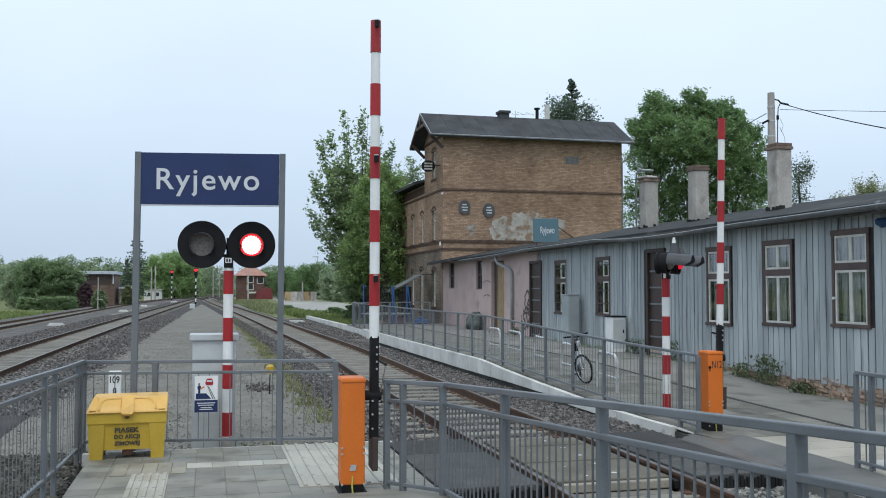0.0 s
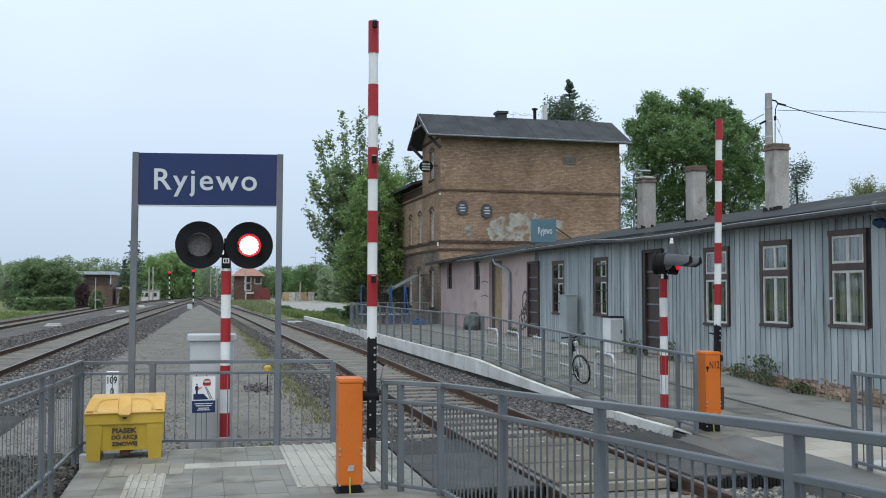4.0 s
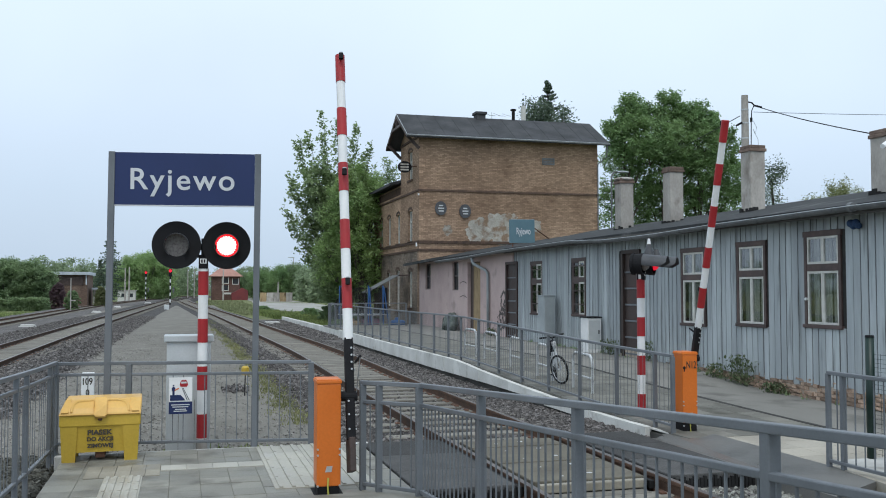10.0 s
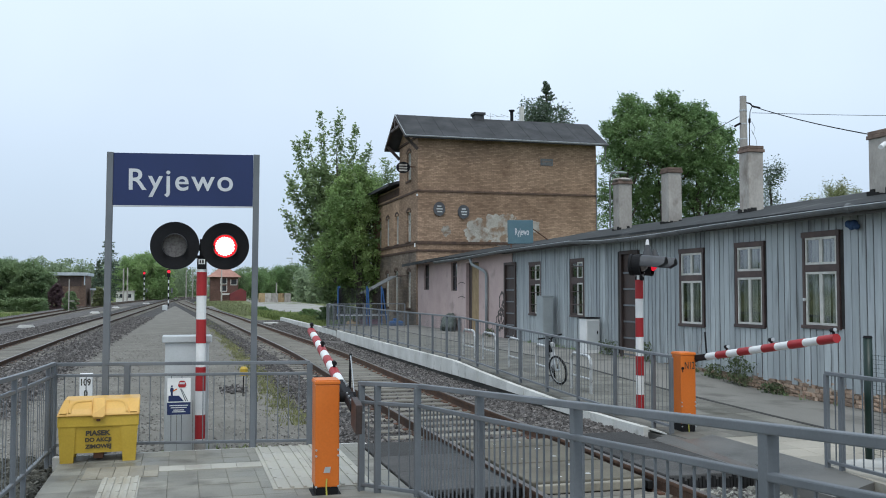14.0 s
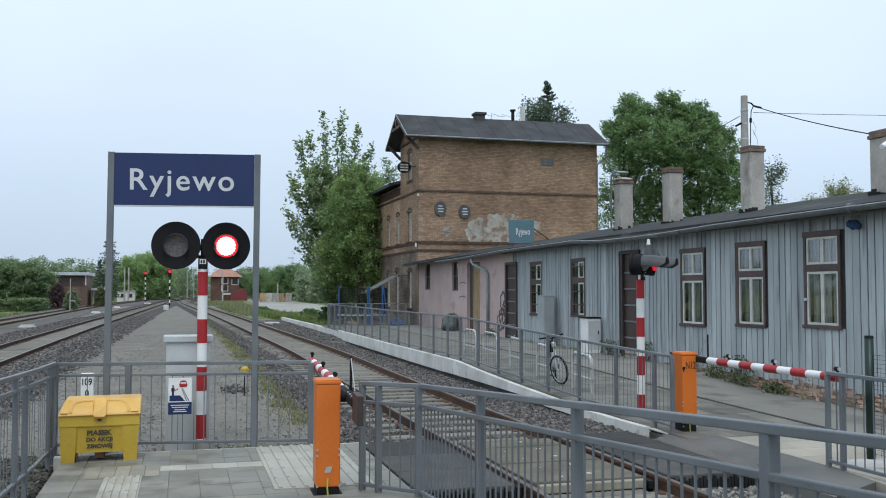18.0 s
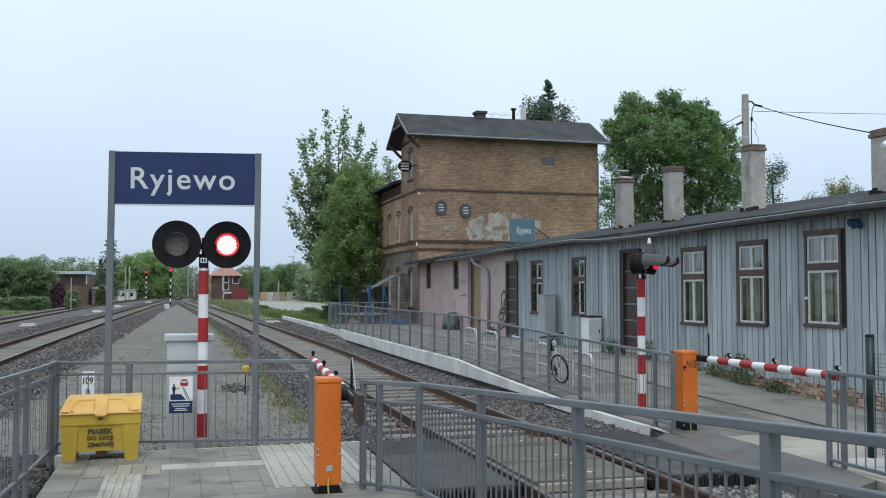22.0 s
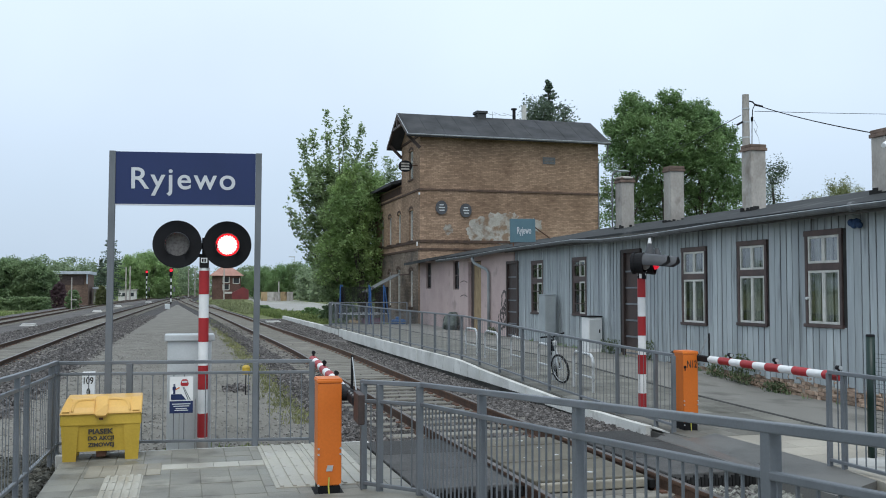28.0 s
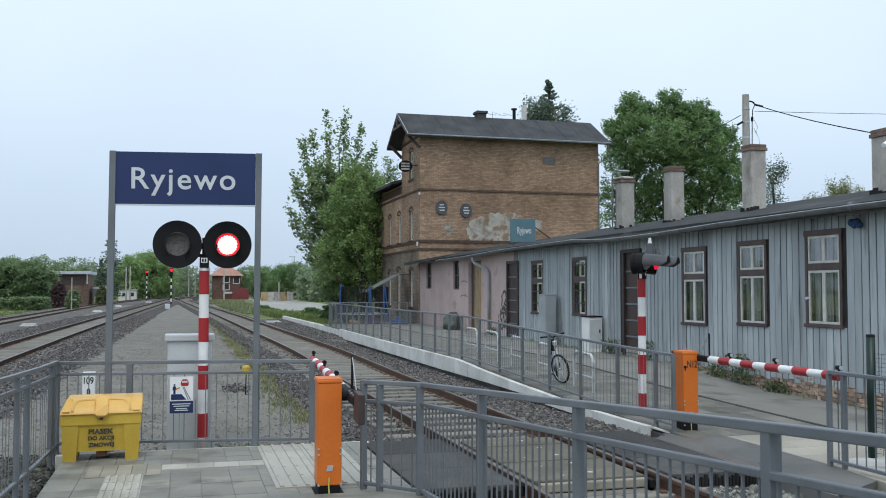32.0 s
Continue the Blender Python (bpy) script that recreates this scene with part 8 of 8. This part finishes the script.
part("roof", bm, SHEETROOF, out)
hut = thing("white_hut", "small whitewashed hut beside the far tracks", "hut")
bm = B()
box(bm, -11.9, -8.7, 190, 194, -0.4, 1.75)
part("wall", bm, SASH, hut)
for x in (-11.2, -9.9):
    bm = B()
    box(bm, x, x + 0.8, 189.95, 190.02, 0.5, 1.2)
    part("window", bm, GLASS, hut)
bm = B()
box(bm, -12.1, -8.5, 189.8, 194.2, 1.7, 1.85)
part("roof", bm, CHIMNEY, hut)

tower = thing("signal_box", "red brick signal box with a hipped tile roof", "signal box", at=(9.35, 214, 0))
bm = B()
box(bm, -3.0, 3.0, -3, 3, -0.5, 4.95)
part("wall", bm, REDBRICK, tower)
bm = B()
low = [bm.verts.new(p) for p in ((-3.7, -3.7, 4.85), (3.7, -3.7, 4.85), (3.7, 3.7, 4.85), (-3.7, 3.7, 4.85))]
high = [bm.verts.new(p) for p in ((-1.0, -0.5, 6.9), (1.0, -0.5, 6.9), (1.0, 0.5, 6.9), (-1.0, 0.5, 6.9))]
bm.faces.new(low[::-1])
bm.faces.new(high)
for i in range(4):
    bm.faces.new((low[i], low[(i + 1) % 4], high[(i + 1) % 4], high[i]))
part("roof", bm, ROOFTILE, tower)
for x, z in ((-0.2, 3.9), (-0.2, 2.3), (2.0, 3.7)):
    w = part("window", B(), SASH, tower)
    bm = B()
    box(bm, x - 0.6, x + 0.7, -3.03, -2.98, z - 0.5, z + 0.6)
    part("pane", bm, GLASS, w)
    bm = B()
    for a, b, c, d in ((x - 0.7, x - 0.55, z - 0.6, z + 0.7), (x + 0.65, x + 0.8, z - 0.6, z + 0.7), (x - 0.7, x + 0.8, z - 0.65, z - 0.5)):
        box(bm, a, b, -3.08, -3.0, c, d)
    part("window_sash", bm, SASH, w)
bm = B()
prism(bm, [(1.1, -5.5, -0.5), (4.6, -5.5, -0.5), (4.6, -5.5, 1.7), (3.4, -5.5, 2.35), (1.9, -5.5, 1.5), (1.1, -5.5, 1.1)], (0, 2.5, 0))
part("annex", bm, REDSHED, tower, "low red-painted annex")
bm = B()
box(bm, -0.6, 1.2, -3.1, -3.02, 0.9, 1.3)
part("name_plate", bm, SASH, tower)
wood_fence = thing("board_fence", "pale board fence beside the dirt road", "fence")
for k in range(5):
    bm = B()
    box(bm, 14.0 + k * 1.2, 15.15 + k * 1.2, 176, 176.1, -0.4, 1.4)
    part("fence_panel", bm, CHIMNEY if k % 3 else PLY, wood_fence)
bm = B()
box(bm, -0.45, 0.45, -0.3, 0.3, 0, 1.1, 0.03)
cab2 = solid("roadside_cabinet", bm, CABINET, "small grey cabinet beside the dirt road", "cabinet")
cab2.location = (14.4, 92, -0.35)


def light_signal(x, y, z, top, label):
    s = thing("light_signal", label, "railway signal", at=(x, y, z))
    bm = B()
    rod(bm, (0, 0, 0), (0, 0, top - 1.0), 0.09, sides=10)
    mast = part("mast", bm, WHITE, s)
    k = 0.0
    while k < top - 1.4:
        bm = B()
        rod(bm, (0, 0, k), (0, 0, k + 0.45), 0.095, sides=10)
        part("black_band", bm, BLACK, mast)
        k += 0.9
    bm = B()
    box(bm, -0.22, 0.22, -0.12, 0.12, top - 1.1, top, 0.06)
    part("signal_head", bm, BLACK, s)
    bm = B()
    disc(bm, (0, -0.14, top - 0.32), (0, -1, 0), 0.21, 0.02, 20)
    part("red_lamp", bm, REDLAMP, s, "glowing red lamp")
    bm = B()
    box(bm, 0.3, 0.55, -0.05, 0.05, 1.8, 2.5, 0.02)
    part("plate", bm, ZINC, s)


light_signal(-6.3, 177.4, -0.25, 5.6, "striped signal mast with a red light by the second track")
light_signal(-1.52, 131.5, -0.25, 5.05, "striped signal mast with a red light between the tracks")
bm = B()
box(bm, -0.26, 0.26, -0.25, 0.25, 0, 0.55, 0.04)
relay = solid("relay_case", bm, CABINET, "small pale relay case at the signal foot", "relay case")
relay.location = (-1.55, 104, -0.22)
for x, y, top in ((-10.0, 180, 6.3), (-9.3, 180, 6.5), (1.4, 240, 7.4), (2.9, 236, 7.4), (4.6, 228, 7.4), (5.8, 220, 7.2), (8.3, 200, 6.6), (16.7, 170, 3.7)):
    bm = B()
    rod(bm, (0, 0, 0), (0, 0, top), 0.16, 0.11, sides=8)
    mast = solid("line_pole", bm, CHIMNEY, "slim grey concrete line pole beside the far tracks", "pole", group="line poles")
    mast.location = (x, y, -0.4)
lamp2 = thing("yard_lamp", "slim yard lamp beside the dirt road", "street lamp", at=(26.5, 232, -0.4))
bm = B()
rod(bm, (0, 0, 0), (0, 0, 10.20), 0.1, 0.07, sides=8)
part("pole", bm, CHIMNEY, lamp2)
bm = B()
box(bm, -1.3, 0.2, -0.12, 0.12, 10.15, 10.40, 0.04)
part("lamp_head", bm, CABINET, lamp2)
stake = thing("track_marker", "thin grey track marker in the grass", "marker", at=(-10.4, 97.2, -0.45))
bm = B()
rod(bm, (0, 0, 0), (0, 0, 3.5), 0.05, sides=8)
box(bm, -0.02, 0.5, -0.03, 0.03, 1.3, 1.4)
part("stake", bm, CHIMNEY, stake)


# ---- what moves ----
CLOSING = [(0, -0.8, 2.5), (7, -0.8, 2.5), (7.5, -0.3, 2.6), (8, 0.6, 3.3), (8.5, 2.5, 4.9), (9, 5.1, 8.0), (9.5, 9.0, 12.1), (10, 14.1, 17.0), (10.5, 21.8, 23.3), (11, 31.2, 31.5),
           (11.5, 42.2, 41.3), (12, 53.2, 51.6), (12.5, 63.8, 61.9), (13, 72.3, 70.5), (13.5, 78.2, 77.3), (14, 82.4, 82.2), (14.5, 85.4, 85.8), (15, 87.2, 87.8), (15.6, 88.2, 88.9),
           (16.5, 88.7, 89.4), (32, 88.7, 89.4)]


def motions():
    """The booms come down, the crossing lamps blink in turn, the ash sways."""
    walk(NEARBOOM, [(t, pose(0, 0, 0.91, -a, 0, 0)) for t, a, b in CLOSING])
    walk(FARBOOM, [(t, pose(0, 0, 1.04, b, 0, 0)) for t, a, b in CLOSING])
    switches = []
    for k in range(33):
        switches += [(0.08 + 1.0035 * k, 0), (0.585 + 1.0035 * k, 1)]
    switches = [s for s in switches if s[0] < 31.9]
    for lights in (FLASHERS, BACKLIGHT):
        for side, blades in enumerate(lights):
            for blade, middle, aim in blades:
                def at(lit):
                    return Matrix.Translation(middle + aim * (0.154 if lit == side else 0.0))
                rows, lit = [(0, at(1))], 1
                for t, now in switches:
                    rows += [(t - 0.034, at(lit)), (t, at(now))]
                    lit = now
                walk(blade, rows + [(32, at(lit))])
    walk(ASH_CROWN, [(t, pose(0, 0, 0, 0, a, 0)) for t, a in ((0, -1.2), (3, -1.0), (6, -0.9), (9, -0.8), (13, -0.7), (17, -0.2), (19, 0.0), (22, 0.6), (25, 0.5), (28, 0.6), (32, 0.5))])


motions()
